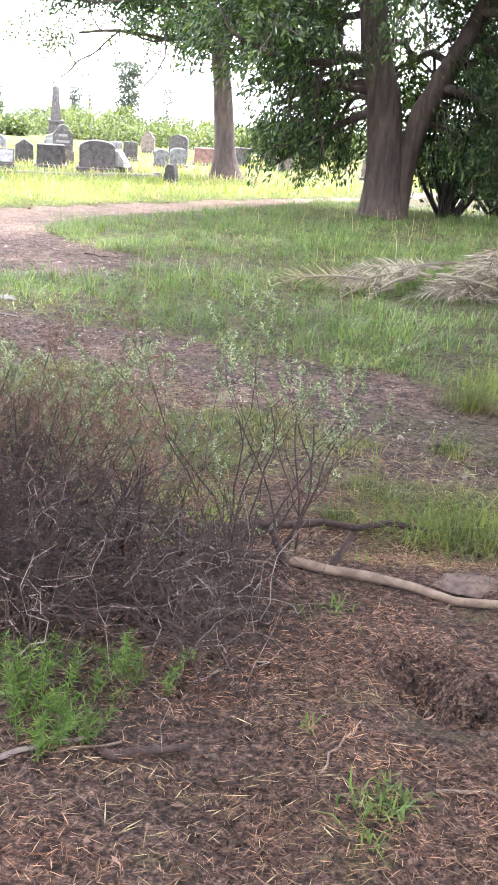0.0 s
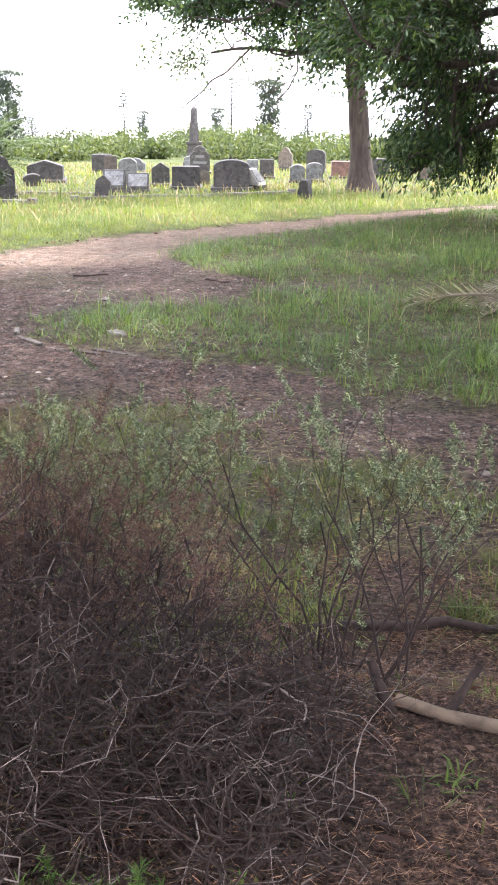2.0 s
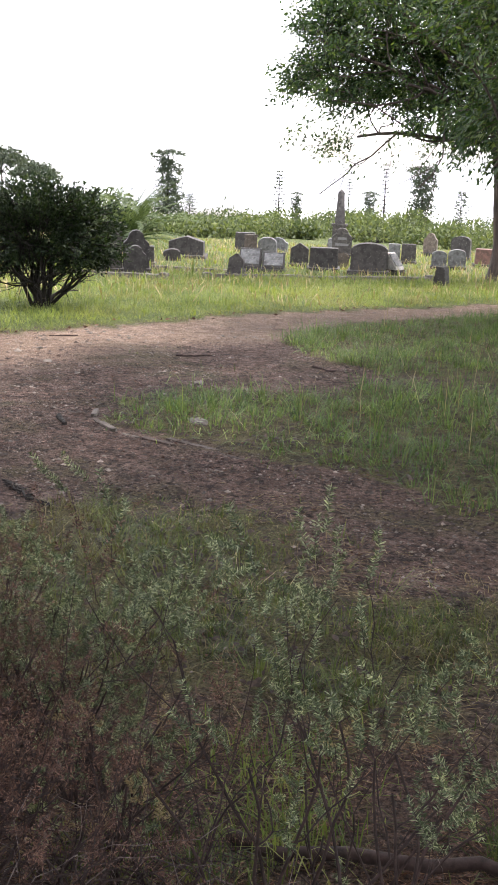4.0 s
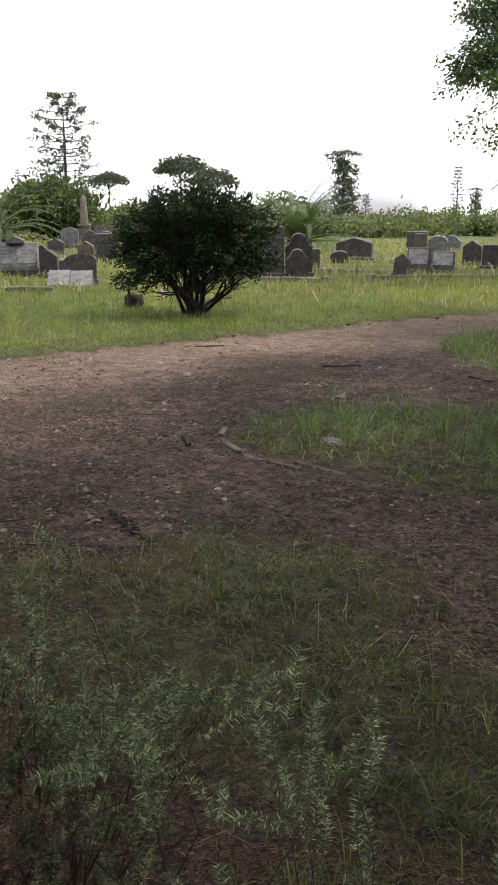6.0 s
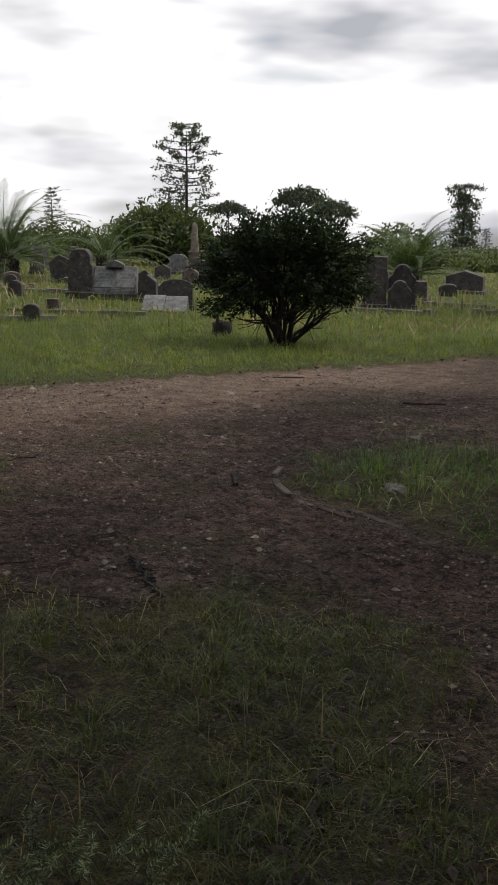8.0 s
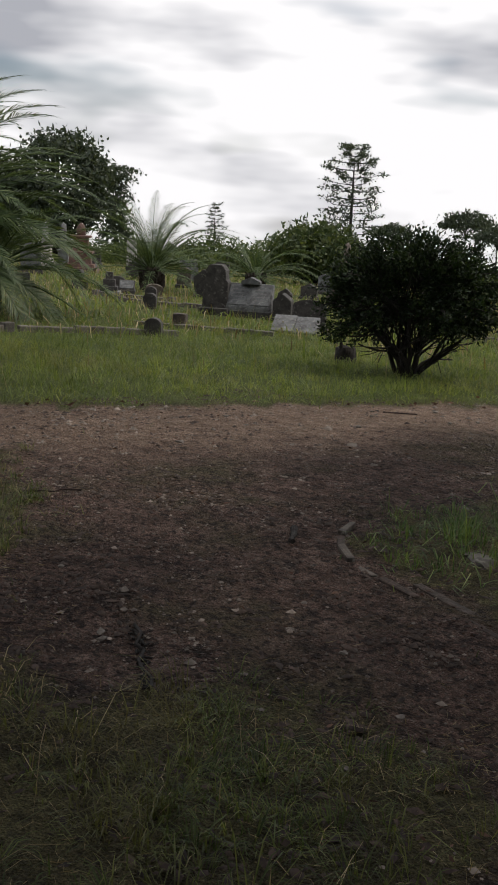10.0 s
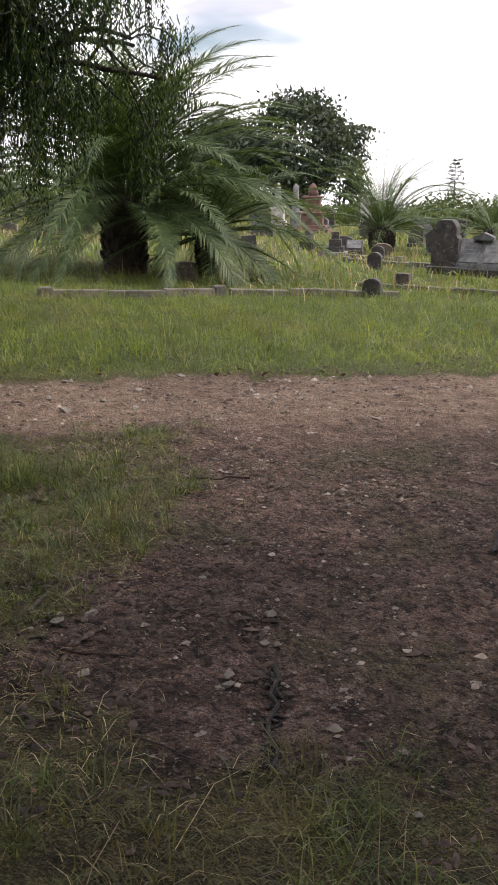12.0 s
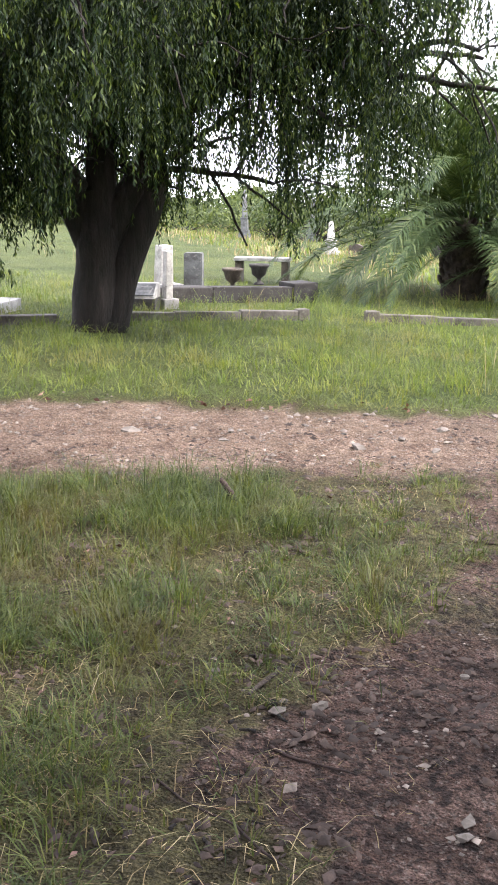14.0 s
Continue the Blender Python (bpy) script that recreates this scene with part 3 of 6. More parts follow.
tuft_field("meadow_grass", "sunlit yellow-green meadow grass past the track", x, y, (rng.gamma(6, 0.024, len(x)) + 0.03) * near_edge * (1 + 0.45 * waves(x, y, 1.2, 3.1)), 9, 0.0062, M_TALL, 0.13, 0.95)
x, y = scatter(90000, -19, 2, 3, 30, lambda x, y: zones(x, y)[3] * np.clip(1.5 - (np.interp(y, FAR_Y, FAR_X) - x) / 9, 0.2, 1))
grass_field("meadow_undergrowth", "short dense meadow grass past the track", x, y, rng.gamma(4, 0.018, len(x)) + 0.02, rng.uniform(0.0055, 0.0095, len(x)), M_TALL, 1.4)
x, y = scatter(40000, -60, 12, 15, 62, lambda x, y: zones(x, y)[3] * np.where(np.hypot(x, y) > 22, 1.0, 0.1))
grass_field("cemetery_grass", "pale unmown grass between the graves", x, y, rng.gamma(5, 0.03, len(x)) + 0.04, rng.uniform(0.02, 0.04, len(x)), M_TALL, 0.8)
x, y = scatter(44000, -60, 12, 14, 62, lambda x, y: zones(x, y)[3] * np.where(np.hypot(x, y) > 19, 1.0, 0.0) * np.clip(0.65 + waves(x, y, 0.6, 4.4), 0.05, 1))
grass_field("dry_cemetery_grass", "dry straw-coloured grass round the graves", x, y, rng.gamma(5, 0.035, len(x)) + 0.05, rng.uniform(0.012, 0.025, len(x)), M_STRAW, 0.7)
x, y = scatter(2600, -30, 0, 8, 36, lambda x, y: zones(x, y)[3] * np.clip(waves(x, y, 0.8, 1.0) + 0.1, 0, 1))
grass_field("seeding_meadow_grass", "dry seed stalks standing above the meadow", x, y, rng.gamma(6, 0.05, len(x)) + 0.08, rng.uniform(0.005, 0.008, len(x)), M_STRAW, 0.4)

# ---------------------------------------------------------------- trees


def wander(start, direction, length, steps, r, bend=0.25, lift=0.0):
    """A wobbling line from start."""
    d = np.array(direction, float)
    d /= np.linalg.norm(d)
    pts = [np.array(start, float)]
    for _ in range(steps):
        d = d + r.normal(0, bend / math.sqrt(steps), 3) + np.array([0, 0, lift / steps])
        d /= np.linalg.norm(d)
        pts.append(pts[-1] + d * length / steps)
    return np.array(pts)


def grow(wood, start, direction, length, radius, depth, r, tips, lift=0.15, spread=0.8, sides=7, kids=4, bend=0.35):
    pts = wander(start, direction, length, 6, r, bend, lift)
    if wood.limit and wood.limit(pts[-1]):
        return
    rad = np.linspace(radius, radius * 0.5, 7)
    wood.tube(pts, rad, max(3, sides))
    if depth == 0:
        for p in pts[2:]:
            tips.append((p, pts[-1] - pts[-3]))
        return
    for i in range(kids):
        k = 2 + int(r.integers(0, 5))
        d = pts[k] - pts[k - 1]
        d /= np.linalg.norm(d)
        side = r.normal(size=3)
        side -= d * (side @ d)
        side /= np.linalg.norm(side) + 1e-9
        grow(wood, pts[k], d * (1 - spread * 0.5) + side * spread, length * r.uniform(0.5, 0.72), rad[k] * 0.6, depth - 1, r, tips, lift, spread, sides - 2, kids, bend)


def leafy(tips, r, count, length, width, reach, down=0.0):
    """Leaves round the tips of the twigs."""
    g = Geo()
    p = np.array([t[0] for t in tips])
    d = np.array([t[1] for t in tips])
    d /= np.linalg.norm(d, axis=1)[:, None] + 1e-9
    i = r.integers(0, len(p), count)
    pos = p[i] + r.normal(0, reach, (count, 3))
    dirs = d[i] * 0.6 + r.normal(0, 0.6, (count, 3)) + np.array([0, 0, -down])
    g.leaves(pos, dirs, r.uniform(0.7, 1.2, count) * length, r.uniform(0.7, 1.2, count) * width, r)
    return g


def leaf_masses(masses, r, per_volume, leaves, spread, length, width, down=0.5, hollow=None, core=(0, 0, 0)):
    """Sprays of leaves through lumpy masses (centre, half sizes), each on its own short twig."""
    leaf, wood = Geo(), Geo()
    for c, size in masses:
        c, size = np.array(c, float), np.array(size, float)
        n = int(per_volume * size[0] * size[1] * size[2] * 4.19)
        for _ in range(n):
            d = r.normal(size=3)
            d /= np.linalg.norm(d)
            p = c + d * size * r.uniform(0.35, 1.0) ** 0.6 * (1 + 0.16 * math.sin(7 * d[0] + 5 * d[2] + c[0]) + 0.12 * math.sin(9 * d[1] + 6 * d[0]))
            if hollow and hollow(p):
                continue
            out = p - (c * 0.5 + np.array(core) * 0.5)
            out = out / (np.linalg.norm(out) + 1e-9)
            back = p - out * spread * 2.2 + np.array([0, 0, spread * 0.6])
            wood.tube([back, (p + back) / 2 + [0, 0, spread * 0.15], p + out * spread * 0.6 - [0, 0, spread * down * 0.5]], [0.012, 0.008, 0.003], 3)
            k = int(leaves * r.uniform(0.6, 1.4))
            f = r.uniform(-1.0, 0.9, k)
            q = p + out * f[:, None] * spread + r.normal(0, spread * 0.35, (k, 3))
            q[:, 2] -= down * spread * np.clip(f + 0.4, 0, 2) ** 2 * 0.5
            leaf.leaves(q, out * 0.7 + r.normal(0, 0.55, (k, 3)) + np.array([0, 0, -down]), r.uniform(0.7, 1.25, k) * length, r.uniform(0.7, 1.2, k) * width, r)
    return leaf, wood


def trunk_of(pts, radii, sides=14, flare=1.5, knots=0.12, r=None):
    g = Geo()
    pts, radii = np.array(pts, float), np.array(radii, float)
    s = np.linspace(0, 1, len(pts))
    fine = np.linspace(0, 1, 16)
    p = np.stack([np.interp(fine, s, pts[:, k]) for k in range(3)], 1)
    rr = np.interp(fine, s, radii)
    rr[0] *= flare
    rr[1] *= 1 + (flare - 1) * 0.35
    g.tube(p, rr, sides)
    v = g.v[0]
    n0 = np.array([noise.noise_vector(Vector(q) * 2.2) for q in v])
    v += n0 * knots * np.repeat(rr, sides)[:, None]
    return g


def broadleaf_tree():
    """The big rough-barked tree with drooping leafy boughs, forked low down."""
    r = np.random.default_rng(11)
    t = thing("broadleaf_tree", 1.95, 20.4, "large rough-barked tree with forked trunk and drooping green boughs", "tree")
    part("trunk", trunk_of([(0, 0, -0.15), (-0.02, 0, 0.9), (-0.12, 0, 1.9), (-0.40, 0, 3.0), (-0.70, 0.1, 4.6), (-0.5, 0.2, 6.5)], [0.37, 0.34, 0.31, 0.26, 0.21, 0.12], 16, 1.45, 0.14), M_BARK, t, smooth=True)
    part("forked_trunk", trunk_of([(0.22, 0.05, -0.15), (0.34, 0.05, 0.9), (0.55, 0.05, 1.9), (1.1, 0, 3.0), (1.8, 0, 4.6), (2.3, 0.2, 6.2)], [0.24, 0.22, 0.21, 0.18, 0.15, 0.10], 12, 1.4, 0.14), M_BARK, t, smooth=True)
    wood, tips = Geo(), []
    wood.limit = lambda p: p[0] < -2.4 - 0.75 * max(0.0, p[2] - 1.75) or p[0] < -4.2 or p[2] < 0.4
    boughs = [((-0.25, 0.0, 2.2), (-1, -0.25, -0.05), 3.0), ((-0.3, 0.0, 2.6), (-1, 0.25, 0.10), 3.2), ((-0.45, 0.0, 3.2), (-1, -0.3, 0.30), 3.6), ((-0.6, 0, 4.0), (-0.9, -0.4, 0.4), 3.6),
              ((0.65, 0, 2.2), (1, 0.1, 0.0), 2.8), ((0.95, 0, 2.7), (1, 0.4, 0.15), 3.0), ((1.15, 0, 3.1), (1, -0.3, 0.3), 3.2), ((1.65, 0, 4.2), (0.8, -0.4, 0.5), 3.2), ((-0.65, 0.1, 5.4), (-0.7, 0.5, 0.7), 3.2),
              ((-0.5, 0.15, 6.2), (-0.2, -0.6, 0.9), 2.8), ((2.2, 0.1, 5.8), (0.5, 0.5, 0.8), 2.8), ((-0.66, 0.1, 4.4), (0.2, -0.9, 0.6), 3.0), ((-0.45, 0.2, 3.4), (0.1, 1, 0.3), 3.2), ((-0.66, 0.2, 4.4), (-0.8, 0.8, 0.4), 3.2),
              ((-0.7, 0.05, 4.8), (-1.0, -0.1, 0.55), 3.6), ((0.50, 0.1, 1.6), (0.9, 0.1, -0.15), 2.2), ((0.55, 0.1, 1.8), (1.0, 0.4, -0.1), 2.4), ((-0.15, 0, 1.9), (-1, 0.10, -0.10), 2.9), ((-0.25, 0, 2.4), (-1, 0.05, 0.0), 3.3),
              ((-0.38, 0.1, 2.9), (-1, 0.2, 0.05), 3.4), ((-0.35, 0, 2.8), (-0.9, -0.4, 0.1), 3.0), ((-0.6, 0.1, 5.6), (-1, -0.2, 0.8), 3.4), ((-0.5, 0.2, 6.3), (0.4, -0.3, 1.2), 3.4), ((2.1, 0.1, 5.7), (1, -0.3, 0.8), 3.4),
              ((1.85, 0.05, 4.8), (0.2, -0.8, 0.9), 3.4), ((-0.2, 0.2, 2.3), (-0.5, 1, 0.05), 3.0), ((0.6, 0.2, 2.1), (0.4, 1, 0.05), 3.0), ((-0.4, 0.2, 3.0), (0.5, 1, 0.2), 3.2), ((1.0, 0.2, 2.9), (0.7, 1, 0.2), 3.2), ((-0.15, 0.2, 2.0), (0.15, 1, -0.05), 2.6),
              ((1.2, 0.1, 3.2), (1, 0.1, 0.25), 3.4), ((1.5, 0.1, 3.9), (1, 0.5, 0.3), 3.4), ((-0.5, 0.2, 3.6), (-0.6, 1, 0.2), 3.2), ((1.7, 0.1, 4.4), (0.3, 1, 0.4), 3.2), ((-0.6, 0.1, 4.2), (0.6, 0.7, 0.3), 3.0), ((1.4, -0.1, 3.7), (0.6, -1, 0.15), 2.8),
              ((-0.6, -0.1, 4.5), (0.2, -1, 0.3), 2.1), ((-0.6, -0.1, 4.4), (-0.8, -1, 0.2), 2.8), ((1.7, -0.1, 4.5), (0.1, -1, 0.3), 2.0), ((-0.3, 0.2, 2.9), (0.6, 1, 0.1), 2.6), ((0.5, 0.15, 1.5), (0.2, 1, -0.05), 1.8), ((0.6, 0.1, 2.0), (0.5, 0.6, -0.1), 1.8), ((0.8, 0.0, 2.4), (0.5, -0.5, 0.0), 1.8)]
    for s, d, n in boughs:
        n = n * 0.82 if d[0] < -0.9 else n
        grow(wood, s, d, n, 0.085, 2, r, tips, -0.25, 0.75, 7, 4, 0.5)
    part("branchwork", wood, M_BARK, t)
    tips = [q for q in tips if q[0][2] > 0.45 and q[0][0] > -2.3 - 0.75 * max(0.0, q[0][2] - 1.75) and q[0][0] > -4.1]
    masses = [((-1.75, 0.2, 1.85), (1.0, 1.2, 0.95)), ((-1.4, 0.4, 1.25), (0.8, 0.9, 0.6)), ((-2.4, -0.2, 3.2), (1.7, 1.5, 0.9)), ((-1.6, 0.6, 4.4), (2.0, 1.5, 0.9)), ((-3.0, 0.2, 4.9), (1.5, 1.3, 0.8)), ((0.6, 1.2, 4.2), (1.6, 1.0, 0.9)),
              ((2.6, 0.3, 1.6), (1.5, 1.3, 1.0)), ((2.8, 0.0, 3.2), (1.8, 1.5, 1.0)), ((2.6, 0.2, 4.8), (2.0, 1.5, 1.0)), ((0.4, 0.3, 5.9), (3.0, 1.8, 0.9)), ((0.6, 1.6, 2.4), (1.0, 0.5, 0.9)), ((1.3, -0.5, 1.3), (0.6, 0.5, 0.6)), ((3.3, 0.0, 2.4), (1.4, 1.2, 0.9)), ((1.7, -0.5, 2.7), (0.7, 0.6, 0.7)), ((4.4, 0.3, 3.5), (1.4, 1.2, 1.3)), ((4.2, 0.3, 1.5), (1.2, 1.0, 0.9)), ((1.0, -0.2, 4.7), (1.4, 1.0, 0.9)), ((1.5, 0.8, 3.5), (0.9, 0.6, 0.7))]
    masses_leaf, masses_wood = leaf_masses(masses, r, 13, 50, 0.26, 0.125, 0.042, 0.7, lambda p: p[2] < 0.4 or (abs(p[0] - 0.2) < 0.55 and p[1] < 0.3 and p[2] < 3.1), (0.2, 0, 3))
    part("twiggery", masses_wood, M_BARK, t)["kind"] = "stuff"
    part("crown", leafy(tips, r, 42000, 0.15, 0.046, 0.15, 0.5), M_LEAF, t, "narrow drooping green leaves")
    part("leaf_sprays", masses_leaf, M_LEAF, t, "drooping sprays of dark green leaves")


def second_tree():
    r = np.random.default_rng(23)
    t = thing("broadleaf_tree", -1.6, 32.3, "tall pale-barked tree with a straight trunk beside the graves", "tree")
    part("trunk", trunk_of([(0, 0, -0.15), (-0.08, 0, 1.0), (-0.22, 0, 2.4), (-0.38, 0, 3.6), (-0.9, 0, 5.2), (-1.1, 0, 7.5)], [0.40, 0.30, 0.27, 0.24, 0.17, 0.10], 14, 1.5, 0.1), M_BARK, t, smooth=True)
    part("forked_trunk", trunk_of([(-0.36, 0, 3.3), (-0.1, 0, 4.4), (0.0, 0, 5.6), (0.3, 0.2, 7.6)], [0.20, 0.18, 0.16, 0.09], 10, 1.0, 0.1), M_BARK, t, smooth=True)
    wood, tips = Geo(), []
    wood.limit = lambda p: p[0] < -6.3
    for s, d, n in [((-0.4, 0, 3.6), (-1, -0.1, 0.22), 4.6), ((-0.7, 0, 4.6), (-1, -0.3, 0.35), 4.4), ((-0.9, 0, 5.4), (-0.9, 0.4, 0.5), 4.2), ((-1.0, 0, 6.4), (-1, -0.1, 0.6), 4.0), ((0, 0, 5.0), (0.9, -0.3, 0.4), 4.0), ((0.1, 0, 6.0), (0.8, 0.4, 0.6), 4.0),
                    ((0.2, 0.1, 7.2), (0.3, -0.4, 1), 3.2), ((-1.1, 0, 7.2), (-0.4, 0.2, 1), 3.4), ((-0.8, 0, 5.0), (-0.3, -1, 0.3), 3.4), ((-0.5, 0, 4.2), (-0.6, -0.9, 0.1), 3.6), ((-0.5, 0, 4.0), (-1, 0.3, 0.15), 4.6), ((-0.9, 0, 5.8), (-1, -0.4, 0.3), 4.6), ((-0.6, 0, 4.4), (-1, -0.3, 0.25), 5.2), ((-1.0, 0, 6.2), (-1, -0.2, 0.15), 5.0), ((-0.9, 0, 5.5), (-1, 0.1, 0.2), 5.4), ((-0.3, 0, 3.5), (0.9, -0.3, 0.3), 3.0)]:
        grow(wood, s, d, n, 0.075, 2, r, tips, 0.25, 0.75, 7, 4, 0.6)
    part("branchwork", wood, M_BARK, t)
    tips = [q for q in tips if q[0][2] > 2.9 and q[0][0] > -6.2]
    masses = [((-5.3, 0, 5.3), (1.5, 1.2, 0.85)), ((-3.2, 0.2, 5.3), (1.6, 1.5, 1.0)), ((-1.6, -0.2, 4.6), (1.4, 1.3, 0.9)), ((-3.6, 0, 6.8), (2.6, 1.6, 0.9)), ((-0.8, 0.3, 6.2), (2.2, 1.6, 1.1)), ((1.2, 0, 4.6), (1.7, 1.5, 1.1)), ((2.2, 0.2, 6.0), (1.9, 1.5, 1.0)), ((-0.2, 0, 7.6), (3.4, 1.8, 0.9)), ((-1.1, 0.5, 3.7), (0.9, 0.8, 0.6))]
    masses_leaf, masses_wood = leaf_masses(masses, r, 11, 44, 0.32, 0.15, 0.062, 0.5, None, (-0.6, 0, 4.5))
    part("twiggery", masses_wood, M_BARK, t)["kind"] = "stuff"
    part("crown", leafy(tips, r, 34000, 0.14, 0.06, 0.17, 0.25), M_LEAF, t, "small glossy green leaves")
    part("leaf_sprays", masses_leaf, M_LEAF, t, "dense sprays of glossy green leaves")


def pepper_tree():
    """A weeping tree whose leaf strands hang in curtains."""
    r = np.random.default_rng(5)
    t = thing("weeping_tree", -12.18, 7.58, "weeping pepper tree with black trunk and hanging leaf curtains", "tree")
    part("trunk", trunk_of([(0, -0.04, -0.2), (0.0, 0.02, 0.5), (0.0, 0.08, 1.0), (0, 0.06, 1.5)], [0.25, 0.24, 0.24, 0.17], 18, 1.2, 0.3), M_BARK_DARK, t, smooth=True)
    part("leaning_trunk", trunk_of([(0.05, 0.16, -0.1), (0.05, 0.30, 0.5), (0.08, 0.52, 1.1), (0.1, 0.72, 1.7)], [0.16, 0.17, 0.16, 0.13], 12, 1.2, 0.25), M_BARK_DARK, t, smooth=True)
    limbs = [[(0, 0.05, 0.8), (-0.1, -0.3, 1.6), (-0.2, -0.9, 2.4), (-0.3, -1.6, 3.3)], [(0, 0.1, 1.1), (0, 0.10, 2.0), (0.1, 0.2, 3.1), (0.1, 0.1, 4.2)], [(0, 0.15, 1.0), (0.1, 0.55, 1.7), (0.2, 0.9, 2.4), (0.4, 1.5, 3.4)],
             [(0.1, 0.9, 2.4), (0.3, 1.6, 2.75), (0.5, 2.4, 2.85), (0.6, 3.1, 2.7)], [(0.1, 0.2, 2.6), (0.5, 0.8, 3.3), (0.9, 1.8, 3.7), (1.2, 2.7, 3.6)], [(-0.2, -0.9, 2.4), (0.1, -1.6, 2.9), (0.3, -2.4, 3.1), (0.3, -3.2, 2.9)], [(0, -0.2, 1.5), (0.6, -0.8, 2.2), (1.0, -1.5, 2.5), (1.2, -2.2, 2.4)], [(0, 0.1, 2.2), (0.9, -0.2, 2.9), (1.6, -0.4, 3.3), (2.2, -0.5, 3.1)]]
    for pts in limbs:
        part("limb", trunk_of(pts, [0.19, 0.15, 0.11, 0.05], 9, 1.0, 0.15), M_BARK_DARK, t, smooth=True)
    wood, tips = Geo(), []
    for pts in limbs:
        for k in (1, 2, 3, 3):
            for _ in range(4):
                a = r.uniform(0, 2 * math.pi)
                grow(wood, pts[k], (math.cos(a), math.sin(a), r.uniform(0.1, 0.8)), r.uniform(0.9, 1.5), 0.045, 1, r, tips, -0.35, 0.8, 6, 4, 0.5)
    part("branchwork", wood, M_BARK_DARK, t)
    tips = [q[0] for q in tips]
    g = Geo()
    hubs = [q + r.normal(0, 0.08, 3) for q in tips[4::5]] + [tips[i] + r.normal(0, 0.1, 3) for i in r.integers(0, len(tips), 330)] + [np.array(l[k]) + r.normal(0, 0.28, 3) for l in limbs for k in (2, 3, 3) for _ in range(16)]
    hubs = [q for q in hubs if not (q[0] > 0.25 and -0.4 < q[1] < 0.45 and q[2] < 2.5)]
    hubs = [q for q in hubs if not (0.9 < q[1] < 2.3 and q[2] < 3.3 and r.random() < 0.4)]
    for hub in hubs:
        low = 0.62 + 0.55 * (0.5 + 0.5 * waves(hub[0], hub[1], 2.3, 1.0)) + (0.55 if abs(hub[1] - 0.2) < 0.75 and hub[0] > 0 else 0.0)
        drop = r.uniform(0.45, 1.3)
        for _ in range(int(r.integers(7, 13))):
            p = hub + r.normal(0, 0.075, 3)
            n = min(drop * r.uniform(0.6, 1.15), max(0.2, p[2] - low - r.uniform(0, 0.35)))
            s = np.linspace(0, 1, int(n * 15) + 4)
            out = r.normal(0, 0.06, 2)
            line = np.stack([p[0] + out[0] * s, p[1] + out[1] * s, p[2] + 0.06 * s - n * s ** 1.15], 1)
            k = len(line)
            line = np.repeat(line, 2, 0) + r.normal(0, 0.008, (2 * k, 3))
            d = np.stack([r.normal(0, 0.38, 2 * k), r.normal(0, 0.38, 2 * k), -np.ones(2 * k) * 0.9], 1)
            g.leaves(line, d, r.uniform(0.045, 0.085, 2 * k), r.uniform(0.013, 0.021, 2 * k), r)
    part("leaf_curtain", g, M_PEPPER, t, "hanging strands of fine yellow-green leaves")


def round_shrub():
    """The dark, many-stemmed shrub beyond the track."""
    r = np.random.default_rng(31)
    t = thing("shrub_tree", -7.33, 16.25, "dense dark green shrub with several stems on the grass verge", "shrub")
    wood, tips = Geo(), []
    for i in range(15):
        a = i * 2 * math.pi / 15 + r.uniform(-0.2, 0.2)
        out = r.uniform(0.1, 0.7)
        grow(wood, (0.1 * math.cos(a), 0.1 * math.sin(a), -0.05), (math.cos(a) * out, math.sin(a) * out, 1.0), r.uniform(0.75, 1.05), 0.036, 2, r, tips, 0.15, 0.55, 6, 4, 0.4)
    part("branchwork", wood, M_BARK_DARK, t)
    # lobes are given across the verge (u) and along it (w): the crown is lopsided, with a low tongue on one side
    ux, uy = math.cos(radians(25)), math.sin(radians(25))
    lobes = [(-0.75, 0.0, 1.25, 0.50, 0.5, 0.34), (-0.30, 0.1, 1.52, 0.50, 0.55, 0.30), (0.25, -0.1, 1.50, 0.50, 0.55, 0.32), (0.72, 0.0, 1.28, 0.42, 0.5, 0.36), (-0.55, -0.2, 0.88, 0.55, 0.5, 0.26), (0.55, -0.2, 0.92, 0.55, 0.5, 0.36), (0.0, 0.3, 1.05, 0.8, 0.5, 0.45),
             (-1.02, -0.1, 0.52, 0.30, 0.28, 0.11), (-0.62, -0.1, 0.60, 0.35, 0.3, 0.12), (0.95, 0.05, 0.85, 0.30, 0.3, 0.22), (-1.02, 0.0, 1.02, 0.26, 0.3, 0.22), (0.05, 0.0, 1.78, 0.30, 0.3, 0.13), (-0.5, 0.0, 1.72, 0.22, 0.3, 0.11), (0.55, 0.0, 1.66, 0.25, 0.3, 0.14)]
    masses = [((u * ux - w * uy, u * uy + w * ux, z), (a, b, c)) for u, w, z, a, b, c in lobes]
    leaf, twigs = leaf_masses(masses, r, 260, 34, 0.10, 0.062, 0.030, 0.05, None, (0, 0, 0.8))
    part("twiggery", twigs, M_BARK_DARK, t)["kind"] = "stuff"
    part("crown", leaf, M_BUSH, t, "small dark glossy leaves")


